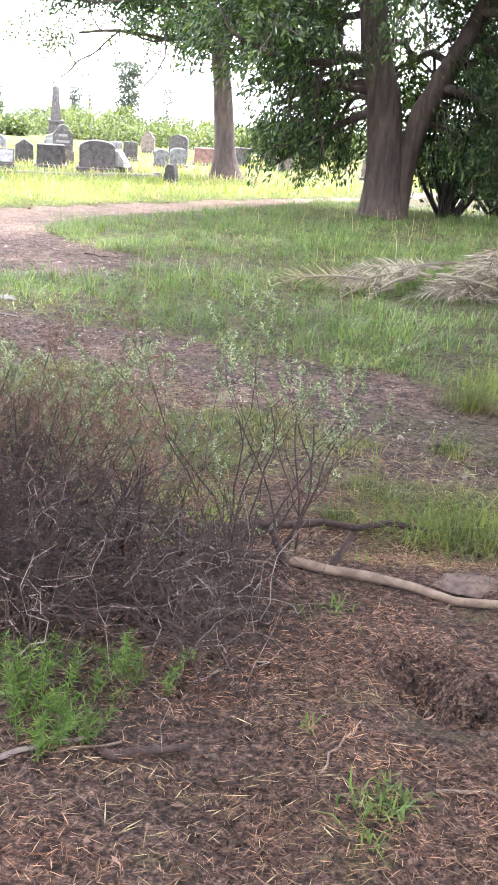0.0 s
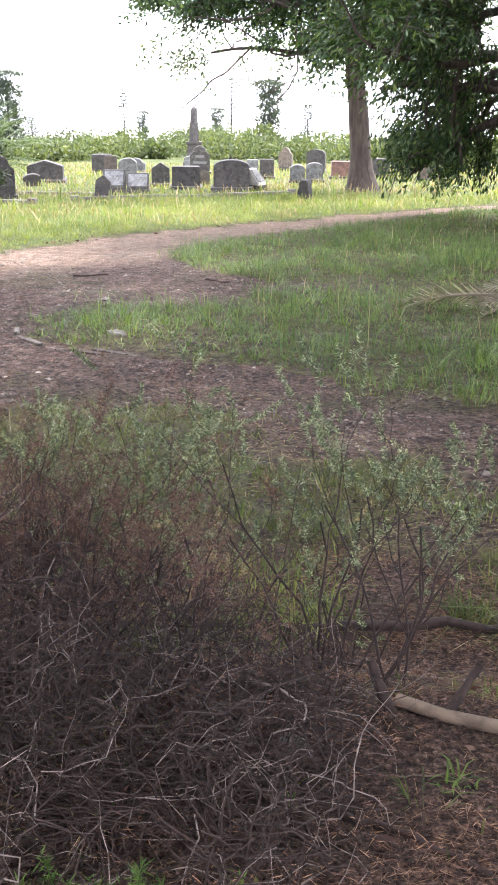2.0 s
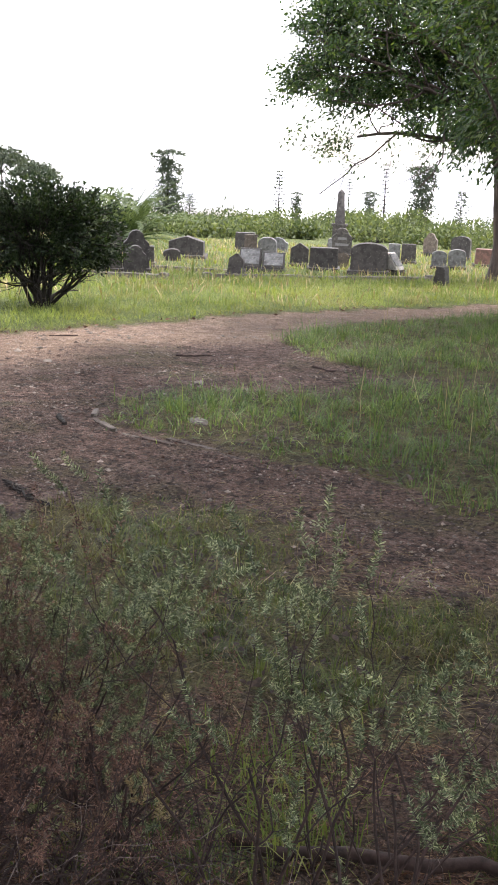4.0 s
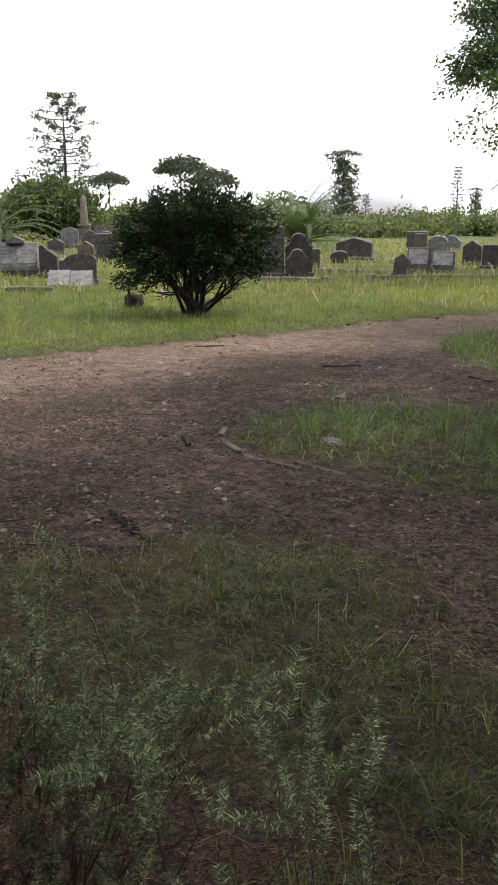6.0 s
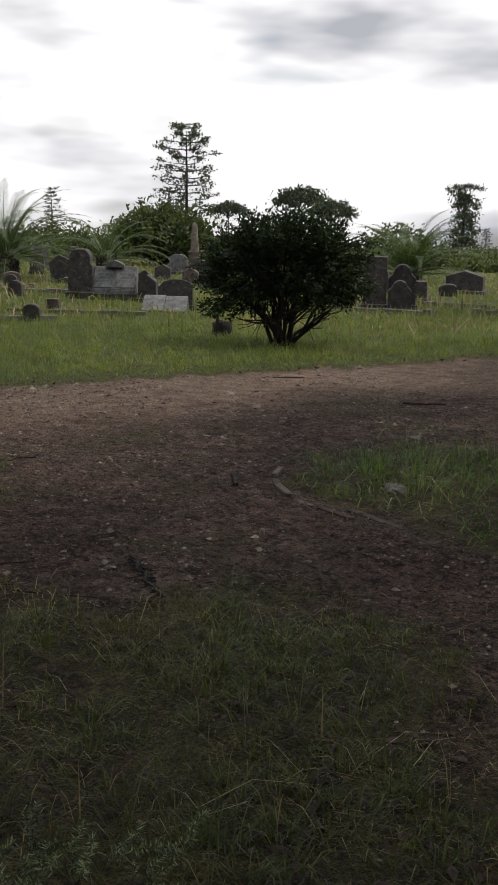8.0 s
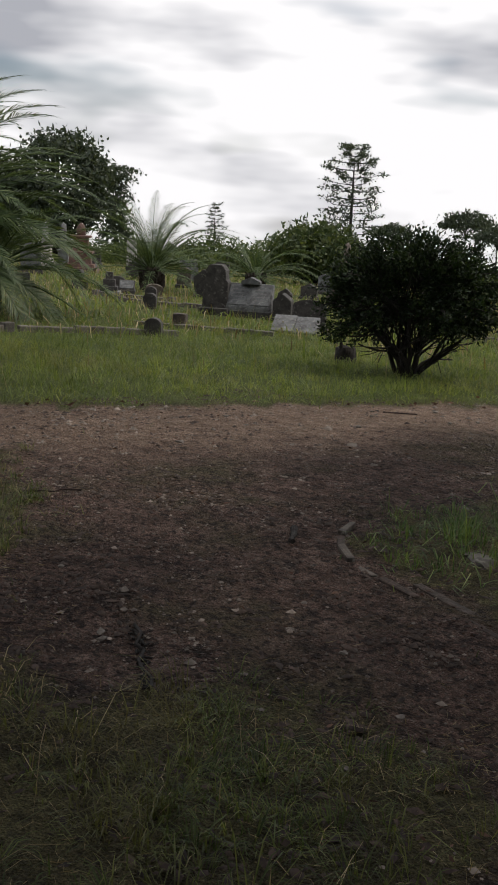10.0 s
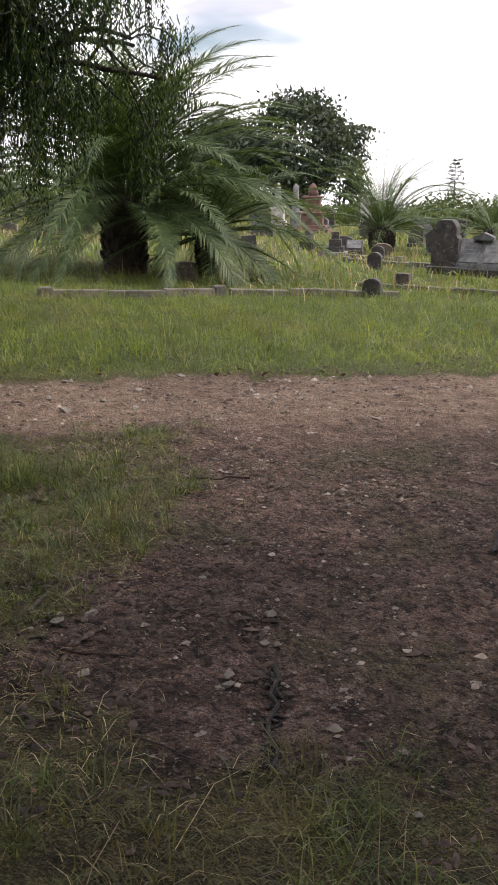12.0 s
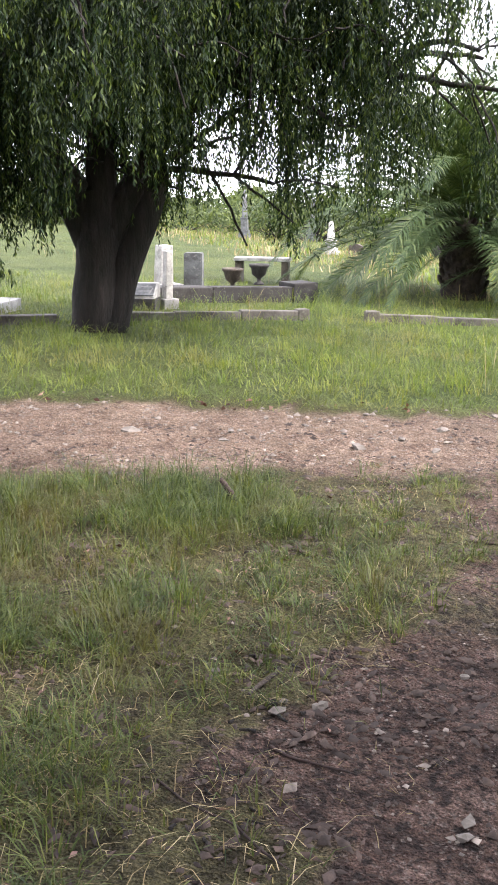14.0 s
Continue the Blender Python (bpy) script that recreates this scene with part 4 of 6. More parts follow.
def frond_mesh(length, rise, droop, r, pairs=46, leaf=0.42, width=0.024):
    """One feather leaf along +x: an arching midrib with two rows of leaflets."""
    s = np.linspace(0, 1, 14)
    ang = rise - droop * s ** 1.4
    step = length / 13
    px = np.concatenate([[0], np.cumsum(np.cos(ang[:-1]) * step)])
    pz = np.concatenate([[0], np.cumsum(np.sin(ang[:-1]) * step)])
    g = Geo()
    g.tube(np.stack([px, np.zeros(14), pz], 1), np.linspace(0.022, 0.004, 14), 4)
    u = np.linspace(0.12, 1.0, pairs)
    bx, bz, ba = np.interp(u, s, px), np.interp(u, s, pz), np.interp(u, s, ang)
    prof = leaf * np.clip(np.sin(np.clip(u * 1.05, 0, 1) * math.pi) ** 0.5, 0.35, 1)
    for sgn in (-1, 1):
        spread = 0.95 - 0.55 * u + r.normal(0, 0.06, pairs)
        d = np.stack([np.cos(ba) * np.cos(spread), sgn * np.sin(spread), np.sin(ba) * np.cos(spread) + 0.22 + r.normal(0, 0.08, pairs)], 1)
        d /= np.linalg.norm(d, axis=1)[:, None]
        p = np.stack([bx, np.zeros(pairs), bz], 1)
        L = (prof * r.uniform(0.85, 1.1, pairs))[:, None]
        mid = p + d * L * 0.5
        tip = p + d * L - np.array([0, 0, 1.0]) * L * 0.22
        along = np.stack([np.cos(ba), np.zeros(pairs), np.sin(ba)], 1) * width / 2
        v = np.stack([p - along * 0.6, p + along * 0.6, mid + along, mid - along, tip], 1)
        base = np.arange(pairs)[:, None] * 5
        g.add(v.reshape(-1, 3), base + np.array([0, 1, 2, 3]), base + np.array([3, 2, 4]))
    return g.mesh("frond")


def palm(x, y, trunk_h, trunk_r, length, count, label, seed, low=-25, high=80, leaf=0.42, pairs=46, width=0.024, lean=0.0):
    r = np.random.default_rng(seed)
    t = thing("palm_tree", x, y, label, "palm")
    prof = [(trunk_r * 1.15, -0.15), (trunk_r * 1.1, 0.1), (trunk_r, trunk_h * 0.5), (trunk_r * 1.2, trunk_h * 0.85), (trunk_r * 0.9, trunk_h), (0.02, trunk_h + 0.12)]
    tr = lathe(prof, 14)
    v = tr.v[0]
    v += np.array([noise.noise_vector(Vector(q) * 6) for q in v]) * trunk_r * 0.18
    part("trunk", tr, M_BARK_PALM, t, smooth=True)
    stubs = Geo()
    for i in range(70):
        a, h = i * 2.4, trunk_h * (0.12 + 0.85 * i / 70)
        c = np.array([math.cos(a) * trunk_r, math.sin(a) * trunk_r, h])
        o = np.array([math.cos(a) * 0.5, math.sin(a) * 0.5, 0.8]) * trunk_r * 0.5
        stubs.tube([c, c + o * 0.6, c + o], [trunk_r * 0.16, trunk_r * 0.14, trunk_r * 0.05], 4)
    part("stub_ruff", stubs, M_BARK_PALM, t)["kind"] = "stuff"
    meshes = [frond_mesh(length * k, radians(0), radians(d), r, pairs, leaf, width) for k, d in ((1.0, 48), (1.0, 64), (1.05, 82), (0.95, 98))]
    for me in meshes:
        me.materials.append(M_PALM)
    for i in range(count):
        f = (i + 0.5) / count
        up = high + (low - high) * f ** 1.05 + r.uniform(-8, 8)
        a = math.degrees(i * 2.39996) + r.uniform(-12, 12)
        ob = part("frond", meshes[min(3, int((1 - f) * 2.0 + r.uniform(0.3, 1.9)))], M_PALM, t)
        ob.matrix_basis = pose(0, 0, trunk_h + 0.02 - 0.12 * f, 0, 0, a) @ pose(trunk_r * 0.3, 0, 0, 0, -up, 0) @ pose(0, 0, 0, r.uniform(-25, 25), 0, 0)
    return t


def clump_cloud(g, centres, radius, per, size, r, flat=1.0):
    for c, rad in zip(centres, np.broadcast_to(radius, len(centres))):
        p = r.normal(0, 0.5, (per, 3)) * np.array([rad, rad, rad * flat]) + c
        g.leaves(p, r.normal(size=(per, 3)) + np.array([0, 0, 0.3]), r.uniform(0.6, 1.3, per) * size, r.uniform(0.5, 1.1, per) * size * 0.55, r)


def conifer(x, y, top, width, label, seed, style):
    """Far pines: 'tier' has open whorls, 'dome' an umbrella head on a bare stem, 'column' a thick dark spire with a flat head."""
    r = np.random.default_rng(seed)
    h = top - float(gz(x, y))
    t = thing("pine_tree", x, y, label, "pine")
    wood, leaf = Geo(), Geo()
    wood.tube([(0, 0, -0.3), (0, 0, h * 0.5), (0, 0, h * 0.97)], [h * 0.017, h * 0.012, h * 0.003], 7)
    W = width / 2
    if style == "tier":
        levels = 13
        for k in range(levels):
            f = k / (levels - 1)
            z = h * (0.30 + 0.69 * f)
            reach = W * (1.25 - 0.62 * f) * r.uniform(0.55, 1.1)
            if f > 0.93:
                reach = W * 0.45
            n = 5 + int(r.integers(0, 2))
            for i in range(n):
                a = i * 2 * math.pi / n + r.uniform(-0.5, 0.5)
                L = reach * r.uniform(0.55, 1.1)
                e = np.array([math.cos(a) * L, math.sin(a) * L, z + L * r.uniform(0.05, 0.35)])
                wood.tube([(0, 0, z), e * np.array([0.6, 0.6, 0]) + [0, 0, z + L * 0.05], e], [h * 0.004, h * 0.003, h * 0.0015], 4)
                s = r.uniform(0.5, 1.05, 4)
                c = np.stack([e[0] * s, e[1] * s, z + (e[2] - z) * s + r.normal(0, 0.04 * W, 4)], 1)
                clump_cloud(leaf, c, W * 0.12, 12, W * 0.085, r, 0.32)
    elif style == "dome":
        for i in range(46):
            a, f = i * 2.4, i / 45
            el = math.asin(1 - 0.85 * f)
            d = np.array([math.cos(a) * math.cos(el), math.sin(a) * math.cos(el), math.sin(el) * 0.62])
            c0 = np.array([0, 0, h - W * 0.75])
            e = c0 + d * W * r.uniform(0.85, 1.02)
            wood.tube([c0 - [0, 0, W * 0.25 * r.random()], (c0 + e) / 2 + [0, 0, W * 0.03], e], [h * 0.004, h * 0.003, h * 0.0015], 4)
            clump_cloud(leaf, [e, e * 0.85 + c0 * 0.15], W * 0.20, 22, W * 0.14, r, 0.5)
        for i in range(26):
            a, z = r.uniform(0, 2 * math.pi), h * r.uniform(0.35, 0.85)
            L = W * r.uniform(0.3, 0.75)
            clump_cloud(leaf, [(math.cos(a) * L, math.sin(a) * L, z)], W * 0.2, 16, W * 0.12, r, 0.6)
    else:
        for i in range(150):
            a, z = r.uniform(0, 2 * math.pi), h * r.uniform(0.18, 0.92)
            L = W * r.uniform(0.15, 0.72)
            clump_cloud(leaf, [(math.cos(a) * L, math.sin(a) * L, z)], W * 0.26, 22, W * 0.17, r, 0.8)
        for i in range(40):
            a, L = i * 2.4, W * math.sqrt(i / 40) * 1.0
            clump_cloud(leaf, [(math.cos(a) * L, math.sin(a) * L, h * (0.985 - 0.06 * (L / W) ** 2))], W * 0.2, 16, W * 0.13, r, 0.45)
    part("trunk", wood, M_BARK_DARK, t)
    part("crown", leaf, M_PINE_HAZED, t)
    return t


def leafy_mound(x, y, top, width, label, seed, material, stems=5, leaf_size=None, category="tree", clumps=58):
    """Round-headed trees and scrub: stems that fork into many clumps with gaps between."""
    r = np.random.default_rng(seed)
    h = max(1.0, top - float(gz(x, y)))
    t = thing("bushy_tree", x, y, label, category)
    W, size = width / 2, leaf_size or max(0.10, width * 0.035)
    wood, leaf = Geo(), Geo()
    n = clumps
    for i in range(n):
        d = r.normal(size=3)
        d /= np.linalg.norm(d)
        k = r.uniform(0.55, 1.0) ** 0.6
        c = np.array([d[0] * W * k, d[1] * W * k, h * 0.56 + d[2] * h * 0.42 * k])
        if c[2] < 0.12 * h:
            continue
        clump_cloud(leaf, [c], W * r.uniform(0.24, 0.40), 26, size * 1.25, r, 0.7)
        if i < 22:
            s = i % stems
            foot = np.array([math.cos(s * 2.1) * W * 0.08, math.sin(s * 2.1) * W * 0.08, -0.1])
            m = foot * 0.5 + c * 0.5 + np.array([0, 0, -0.05 * h])
            wood.tube([foot, m * 0.6 + foot * 0.4, m, c], [h * 0.022, h * 0.016, h * 0.010, h * 0.003], 5)
    part("branchwork", wood, M_BARK_DARK, t)
    part("crown", leaf, material, t)
    return t


broadleaf_tree()
second_tree()
pepper_tree()
round_shrub()
leafy_mound(3.35, 21.5, 2.1, 2.6, "dark leafy understorey shrub beside a big trunk", 51, M_LEAF, 6, 0.11, "shrub", 120)
leafy_mound(4.6, 22.4, 2.3, 3.0, "dark leafy understorey shrub beneath boughs", 52, M_LEAF, 6, 0.11, "shrub", 110)
palm(-16.95, 14.59, 1.3, 0.34, 3.6, 96, "big date palm with short black trunk and arching feather fronds", 3, -8, 84, 0.50, 84, 0.034)
palm(-16.24, 15.86, 0.8, 0.17, 2.6, 44, "small date palm with drooping fronds beside the larger one", 4, -18, 72, 0.36, 52, 0.026)
palm(-25.26, 28.41, 0.75, 0.34, 3.1, 54, "date palm with upright fronds and a stubby trunk", 6, -5, 85, 0.34, 36, 0.035)
palm(-29.6, 38.5, 0.6, 0.36, 3.1, 36, "rounded palm with drooping fronds among the graves", 8, -10, 75, 0.36, 36, 0.045)
palm(-18.1, 44.1, 0.4, 0.35, 3.4, 64, "wide feathery palm standing low in the scrub", 9, 5, 80, 0.40, 36, 0.045)
conifer(-129.5, 180.5, 14.2, 16, "tall open pine with whorled branches", 1, "tier")
conifer(-87.2, 96.4, 1.7, 3.4, "slim pine with whorled branches", 2, "tier")
conifer(-186.9, 237.3, 0.0, 4.2, "slim distant pine among far trees", 3, "tier")
conifer(-120.5, 210.4, 3.5, 12.5, "umbrella-headed pine among far trees", 4, "dome")
conifer(-109.6, 205.0, 0.8, 11.0, "umbrella-headed pine among far trees", 5, "dome")
conifer(-128.2, 193.7, 0.2, 8.4, "spreading flat-headed pine among far trees", 6, "dome")
conifer(-88.3, 226.0, 4.0, 8.4, "dark columnar pine with flat head", 7, "column")
conifer(-97.7, 265.3, -6.6, 4.0, "small distant pine among far trees", 8, "tier")
conifer(-75.4, 270.8, 0.0, 5.0, "thin distant pine among far trees", 9, "tier")
conifer(-65.9, 252.7, -4.4, 3.6, "distant umbrella-headed pine among trees", 10, "column")
conifer(-52.7, 276.2, -4.0, 4.6, "distant flat-headed pine among far trees", 11, "column")
conifer(-52.6, 296.5, 2.8, 4.0, "thin distant pine among far trees", 12, "tier")
conifer(-62.2, 294.6, -1.4, 3.0, "thin distant pine among far trees", 16, "tier")
conifer(-36.8, 258.5, 2.6, 8.0, "dark columnar pine with flat head", 13, "column")
conifer(-30.0, 279.6, -3.4, 6.0, "thin distant pine among far trees", 14, "tier")
conifer(-96.75, 89.36, 5.6, 6.0, "tall dark pine with rounded head", 17, "column")
leafy_mound(-94.76, 79.52, 8.6, 10.5, "large dark spreading fig tree", 40, M_PINE_HAZED, 9, 0.52, "tree", 420)
leafy_mound(-99.98, 73.27, 6.0, 9.0, "large dark spreading fig tree", 41, M_PINE_HAZED, 9, 0.52, "tree", 420)
leafy_mound(-34.6, 49.0, 0.55, 4.9, "rounded light green tree behind the graves", 42, M_SCRUB_DARK, 6, 0.26, "tree", 260)
for i, (x, y, top, w) in enumerate([(-18.8, 100.6, -2.3, 4.2), (-13.2, 94.7, -2.4, 2.8), (-27.8, 119.4, -3.4, 5), (-11.4, 101.8, -2.7, 5), (-33.0, 118.1, -3.6, 6), (-31.7, 104.4, -3.5, 4), (-64.25, 28.36, 0.8, 6.5), (-60.75, 22.58, 0.4, 6.5),
                                    (-70.50, 29.75, 0.4, 8.5), (-67.86, 12.60, 1.6, 6.0), (-62.0, 38.0, 0.2, 6.0), (-66.0, 9.0, 1.6, 7.0), (-60, 46, -0.4, 6)]):
    leafy_mound(x, y, top, w, "light green scrub tree at the cemetery's edge", 60 + i, M_SCRUB if i % 3 else M_SCRUB_DARK, 5)
r0 = np.random.default_rng(77)
for i in range(18):
    yaw, dd = radians(52 + 50 * (i + r0.uniform(-0.3, 0.3)) / 18), r0.uniform(46, 60)
    leafy_mound(-math.sin(yaw) * dd, math.cos(yaw) * dd, r0.uniform(0.0, 1.3), r0.uniform(4.5, 6.5), "green scrub tree at the cemetery's back edge", 160 + i, M_SCRUB if i % 2 else M_SCRUB_DARK, 5)
for i in range(30):
    yaw, dd = radians(-20 + 68 * (i + r0.uniform(-0.4, 0.4)) / 30), r0.uniform(76, 100)
    x, y = -math.sin(yaw) * dd, math.cos(yaw) * dd
    leafy_mound(x, y, float(gz(x, y)) + r0.choice([0.6, 0.9, 1.2, 2.2]) * r0.uniform(0.8, 1.15), r0.uniform(3.5, 7.5), "pale green scrub closing the back of the cemetery", 300 + i, M_SCRUB if i % 3 else M_SCRUB_DARK, 4, 0.30, "scrub", 70)
for i in range(46):
    yaw = radians(-24 + 128 * (i + r0.uniform(-0.4, 0.4)) / 46)
    d = r0.uniform(105, 150)
    x, y = -math.sin(yaw) * d, math.cos(yaw) * d
    base = float(gz(x, y))
    leafy_mound(x, y, base + r0.choice([0.9, 1.4, 2.0, 3.2]) * r0.uniform(0.8, 1.2), r0.uniform(3, 9), "scrubby tree in the belt behind the cemetery", 100 + i, M_SCRUB_DARK if i % 2 else M_SCRUB, 4, 0.36)
g = Geo()
wood = Geo()
for i in range(150):
    yaw, dd = radians(-26 + 132 * i / 150), r0.uniform(230, 330)
    x, y = -math.sin(yaw) * dd, math.cos(yaw) * dd
    z, h, w = float(gz(x, y)), r0.uniform(1.8, 4.6), r0.uniform(4, 8)
    wood.tube([(x, y, z - 0.5), (x, y, z + h * 0.6)], [0.3, 0.15], 5)
    c = np.stack([x + r0.normal(0, w * 0.4, 9), y + r0.normal(0, w * 0.4, 9), z + h * r0.uniform(0.3, 0.95, 9)], 1)
    clump_cloud(g, c, w * 0.3, 16, 1.1, r0, 0.6)
far_wood = tagged(part("far_woods", g, M_SCRUB_DARK), "distant belt of mixed trees closing the view", "woods", kind="stuff")
part("far_trunks", wood, M_BARK_DARK, far_wood)


def unseen_shade_tree(x, y, h, radius, seed):
    """Tall trees out of view beside the path, added to shade its near end."""
    r = np.random.default_rng(seed)
    t = thing("unseen_shade_tree", x, y, "unseen tall leafy tree added to shade the path's near end", "tree")
    part("trunk", trunk_of([(0, 0, -0.2), (0.1, 0, h * 0.2), (0, 0.1, h * 0.45), (0.1, 0.1, h * 0.9)], [0.32, 0.26, 0.2, 0.06], 12, 1.5, 0.1), M_BARK, t, smooth=True)
    wood, tips = Geo(), []
    for i in range(22):
        a, z = i * 2.4, h * (0.40 + 0.5 * i / 22)
        grow(wood, (0.05, 0.05, z), (math.cos(a), math.sin(a), 0.35), radius * r.uniform(0.55, 0.8), 0.08, 2, r, tips, 0.1, 0.8, 5, 3, 0.4)
    part("branchwork", wood, M_BARK, t)
    part("crown", leafy(tips, r, 9000, 0.68, 0.30, 0.3, 0.2), M_LEAF, t)


# added out of view, to block sun and sky over the near ground
unseen_shade_tree(6.6, 17.2, 14, 5.0, 91)
unseen_shade_tree(8.0, 10.5, 14, 5.0, 92)
unseen_shade_tree(3.8, -2.6, 13, 5.0, 93)
unseen_shade_tree(5.4, 4.2, 14, 5.2, 94)
unseen_shade_tree(3.6, 7.0, 13, 4.4, 97)
unseen_shade_tree(-4.6, -1.6, 13, 5.0, 95)
unseen_shade_tree(-9.5, -1.5, 12, 5.0, 96)

# ---------------------------------------------------------------- graves


def bars(parent, w, h, z0, y, rows, tilt=0.0):
    """Worn lettering that can't be read: plain bars."""
    g = Geo()
    for i in range(rows):
        z = z0 + h * (1 - (i + 0.5) / rows)
        k = w * (0.9 if i % 3 else 0.6) / 2
        yy = y + (z - z0) * math.tan(tilt)
        g.add([(-k, yy, z - h * 0.2 / rows), (k, yy, z - h * 0.2 / rows), (k, yy + 0.3 * h / rows * math.tan(tilt), z + h * 0.2 / rows), (-k, yy + 0.3 * h / rows * math.tan(tilt), z + h * 0.2 / rows)], [[0, 1, 2, 3]])
    part("lettering", g, M_BARS, parent)


def headstone(x, y, w, h, depth, top, material, label, turn=0.0, tilt=(0, 0), plinth=True, rows=0):
    """An upright stone on a plinth; top: round, flat, gable, shoulder or step. It faces -y before it is turned."""
    t = thing("headstone", x, y, label, "headstone", "graves", turn, tilt=tilt)
    z0 = -0.12
    if plinth:
        part("plinth", block(w * 1.18, depth * 1.9, 0.12 + h * 0.16, 0.015, z0, 0.97, 0.006), M_STONE_BLACK, t)
        z0 = h * 0.14
    a = w / 2
    up = h - z0
    if top == "round":
        pts = [(-a, 0), (a, 0), (a, up * 0.75)] + [(a * math.cos(q), up * 0.75 + up * 0.25 * math.sin(q)) for q in np.linspace(0.2, math.pi - 0.2, 9)] + [(-a, up * 0.75)]
    elif top == "gable":
        pts = [(-a, 0), (a, 0), (a, up * 0.72), (0, up), (-a, up * 0.72)]
    elif top == "shoulder":
        pts = [(-a, 0), (a, 0), (a, up * 0.66), (a * 0.72, up * 0.74)] + [(a * 0.62 * math.cos(q), up * 0.78 + up * 0.22 * math.sin(q)) for q in np.linspace(0.1, math.pi - 0.1, 7)] + [(-a * 0.72, up * 0.74), (-a, up * 0.66)]
    elif top == "step":
        pts = [(-a, 0), (a, 0), (a, up * 0.62), (a * 0.82, up * 0.66), (a * 0.82, up * 0.86), (a * 0.5, up), (-a * 0.5, up), (-a * 0.82, up * 0.86), (-a * 0.82, up * 0.66), (-a, up * 0.62)]
    else:
        pts = [(-a, 0), (a, 0), (a * 0.97, up), (-a * 0.97, up)]
    part("slab", outline_slab(pts, depth, 0.014, 0, z0), material, t)
    if rows:
        bars(t, w * 0.75, h * 0.4, z0 + up * 0.25, -depth / 2 - 0.003, rows)
    return t


def slant_marker(x, y, w, h, d, material, label, turn=0.0, rows=3, faces=1, cap=None):
    """A desk-shaped stone with sloped inscription panels."""
    t = thing("slant_headstone", x, y, label, "headstone", "graves", turn)
    part("plinth", block(w * 1.1, d * 1.2, 0.3, 0.015, -0.14, 0.98, 0.006), M_STONE_BLACK, t)
    bm = bmesh.new()
    a = w / 2
    prof = [(-d / 2, 0.14), (d / 2, 0.14), (d / 2, h), (d / 2 - 0.14, h), (-d / 2, 0.14 + (h - 0.14) * 0.18)]
    f = bm.faces.new([bm.verts.new((-a, py, pz)) for py, pz in prof])
    ext = bmesh.ops.extrude_face_region(bm, geom=[f])
    bmesh.ops.translate(bm, verts=[q for q in ext["geom"] if isinstance(q, bmesh.types.BMVert)], vec=(w, 0, 0))
    bmesh.ops.recalc_face_normals(bm, faces=bm.faces)
    bmesh.ops.bevel(bm, geom=bm.edges[:], offset=0.012, segments=2, affect="EDGES")
    part("body", bm, material, t)
    za, zb = 0.14 + (h - 0.14) * 0.18, h
    ya, yb = -d / 2, d / 2 - 0.14
    slope = math.atan2(yb - ya, zb - za)
    for k in range(faces):
        cx = (k - (faces - 1) / 2) * w / faces
        ln = math.hypot(yb - ya, zb - za)
        pl = part("panel", block(w / faces * 0.86, ln * 0.84, 0.02, 0.006, 0), M_STONE_GREY, t, "pale inscription panel")
        pl.matrix_basis = pose(cx, (ya + yb) / 2, (za + zb) / 2, 90 - math.degrees(slope), 0, 0)
        g = Geo()
        for i in range(rows):
            yy = (i + 0.5) / rows * ln * 0.6 - ln * 0.3
            k2 = w / faces * (0.33 if i % 2 else 0.25)
            g.add([(-k2, yy - 0.012, 0.023), (k2, yy - 0.012, 0.023), (k2, yy + 0.012, 0.023), (-k2, yy + 0.012, 0.023)], [[0, 1, 2, 3]])
        part("lettering", g, M_BARS, pl)
    if cap:
        part("cap", outline_slab([(-a * 0.42, 0), (a * 0.42, 0), (a * 0.42, 0.07), (0, 0.16), (-a * 0.42, 0.07)], d * 0.45, 0.008, d * 0.15, h - 0.005), cap, t)
    return t


def obelisk(x, y, w, h, material, label, turn=0.0, crown="point"):
    t = thing("obelisk", x, y, label, "monument", "graves", turn)
    z = -0.15
    for k, (ww, hh) in enumerate(((1.9, 0.10 * h), (1.55, 0.07 * h))):
        part("step", block(w * ww, w * ww, hh + (0.15 if k == 0 else 0.0), 0.015, z, 0.98), material, t)
        z += hh + (0.15 if k == 0 else 0.0) - 0.002
    part("pedestal", block(w * 1.2, w * 1.2, 0.22 * h, 0.02, z, 0.95), material, t)
    z += 0.22 * h - 0.002
    part("cornice", block(w * 1.35, w * 1.35, 0.04 * h, 0.012, z), material, t)
    z += 0.04 * h - 0.002
    if crown == "point":
        top = h - z
        g = Geo()
        a, b = w * 0.42, w * 0.27
        g.add([(-a, -a, z), (a, -a, z), (a, a, z), (-a, a, z), (-b, -b, z + top * 0.9), (b, -b, z + top * 0.9), (b, b, z + top * 0.9), (-b, b, z + top * 0.9), (0, 0, z + top)],
              [[0, 1, 5, 4], [1, 2, 6, 5], [2, 3, 7, 6], [3, 0, 4, 7]], [[4, 5, 8], [5, 6, 8], [6, 7, 8], [7, 4, 8]])
        part("shaft", g, material, t)
    return t, z


def urn(x, y, z, h, material, label):
    t = thing("urn", x, y, label, "urn", z=z)
    part("foot", lathe([(0, 0), (h * 0.24, 0), (h * 0.24, h * 0.08), (h * 0.10, h * 0.16), (h * 0.10, h * 0.3)]), material, t, smooth=True)
    part("bowl", lathe([(h * 0.10, h * 0.3), (h * 0.34, h * 0.5), (h * 0.40, h * 0.8), (h * 0.50, h * 0.9), (h * 0.50, h), (h * 0.42, h), (h * 0.32, h * 0.8), (0, h * 0.7)]), material, t, smooth=True)


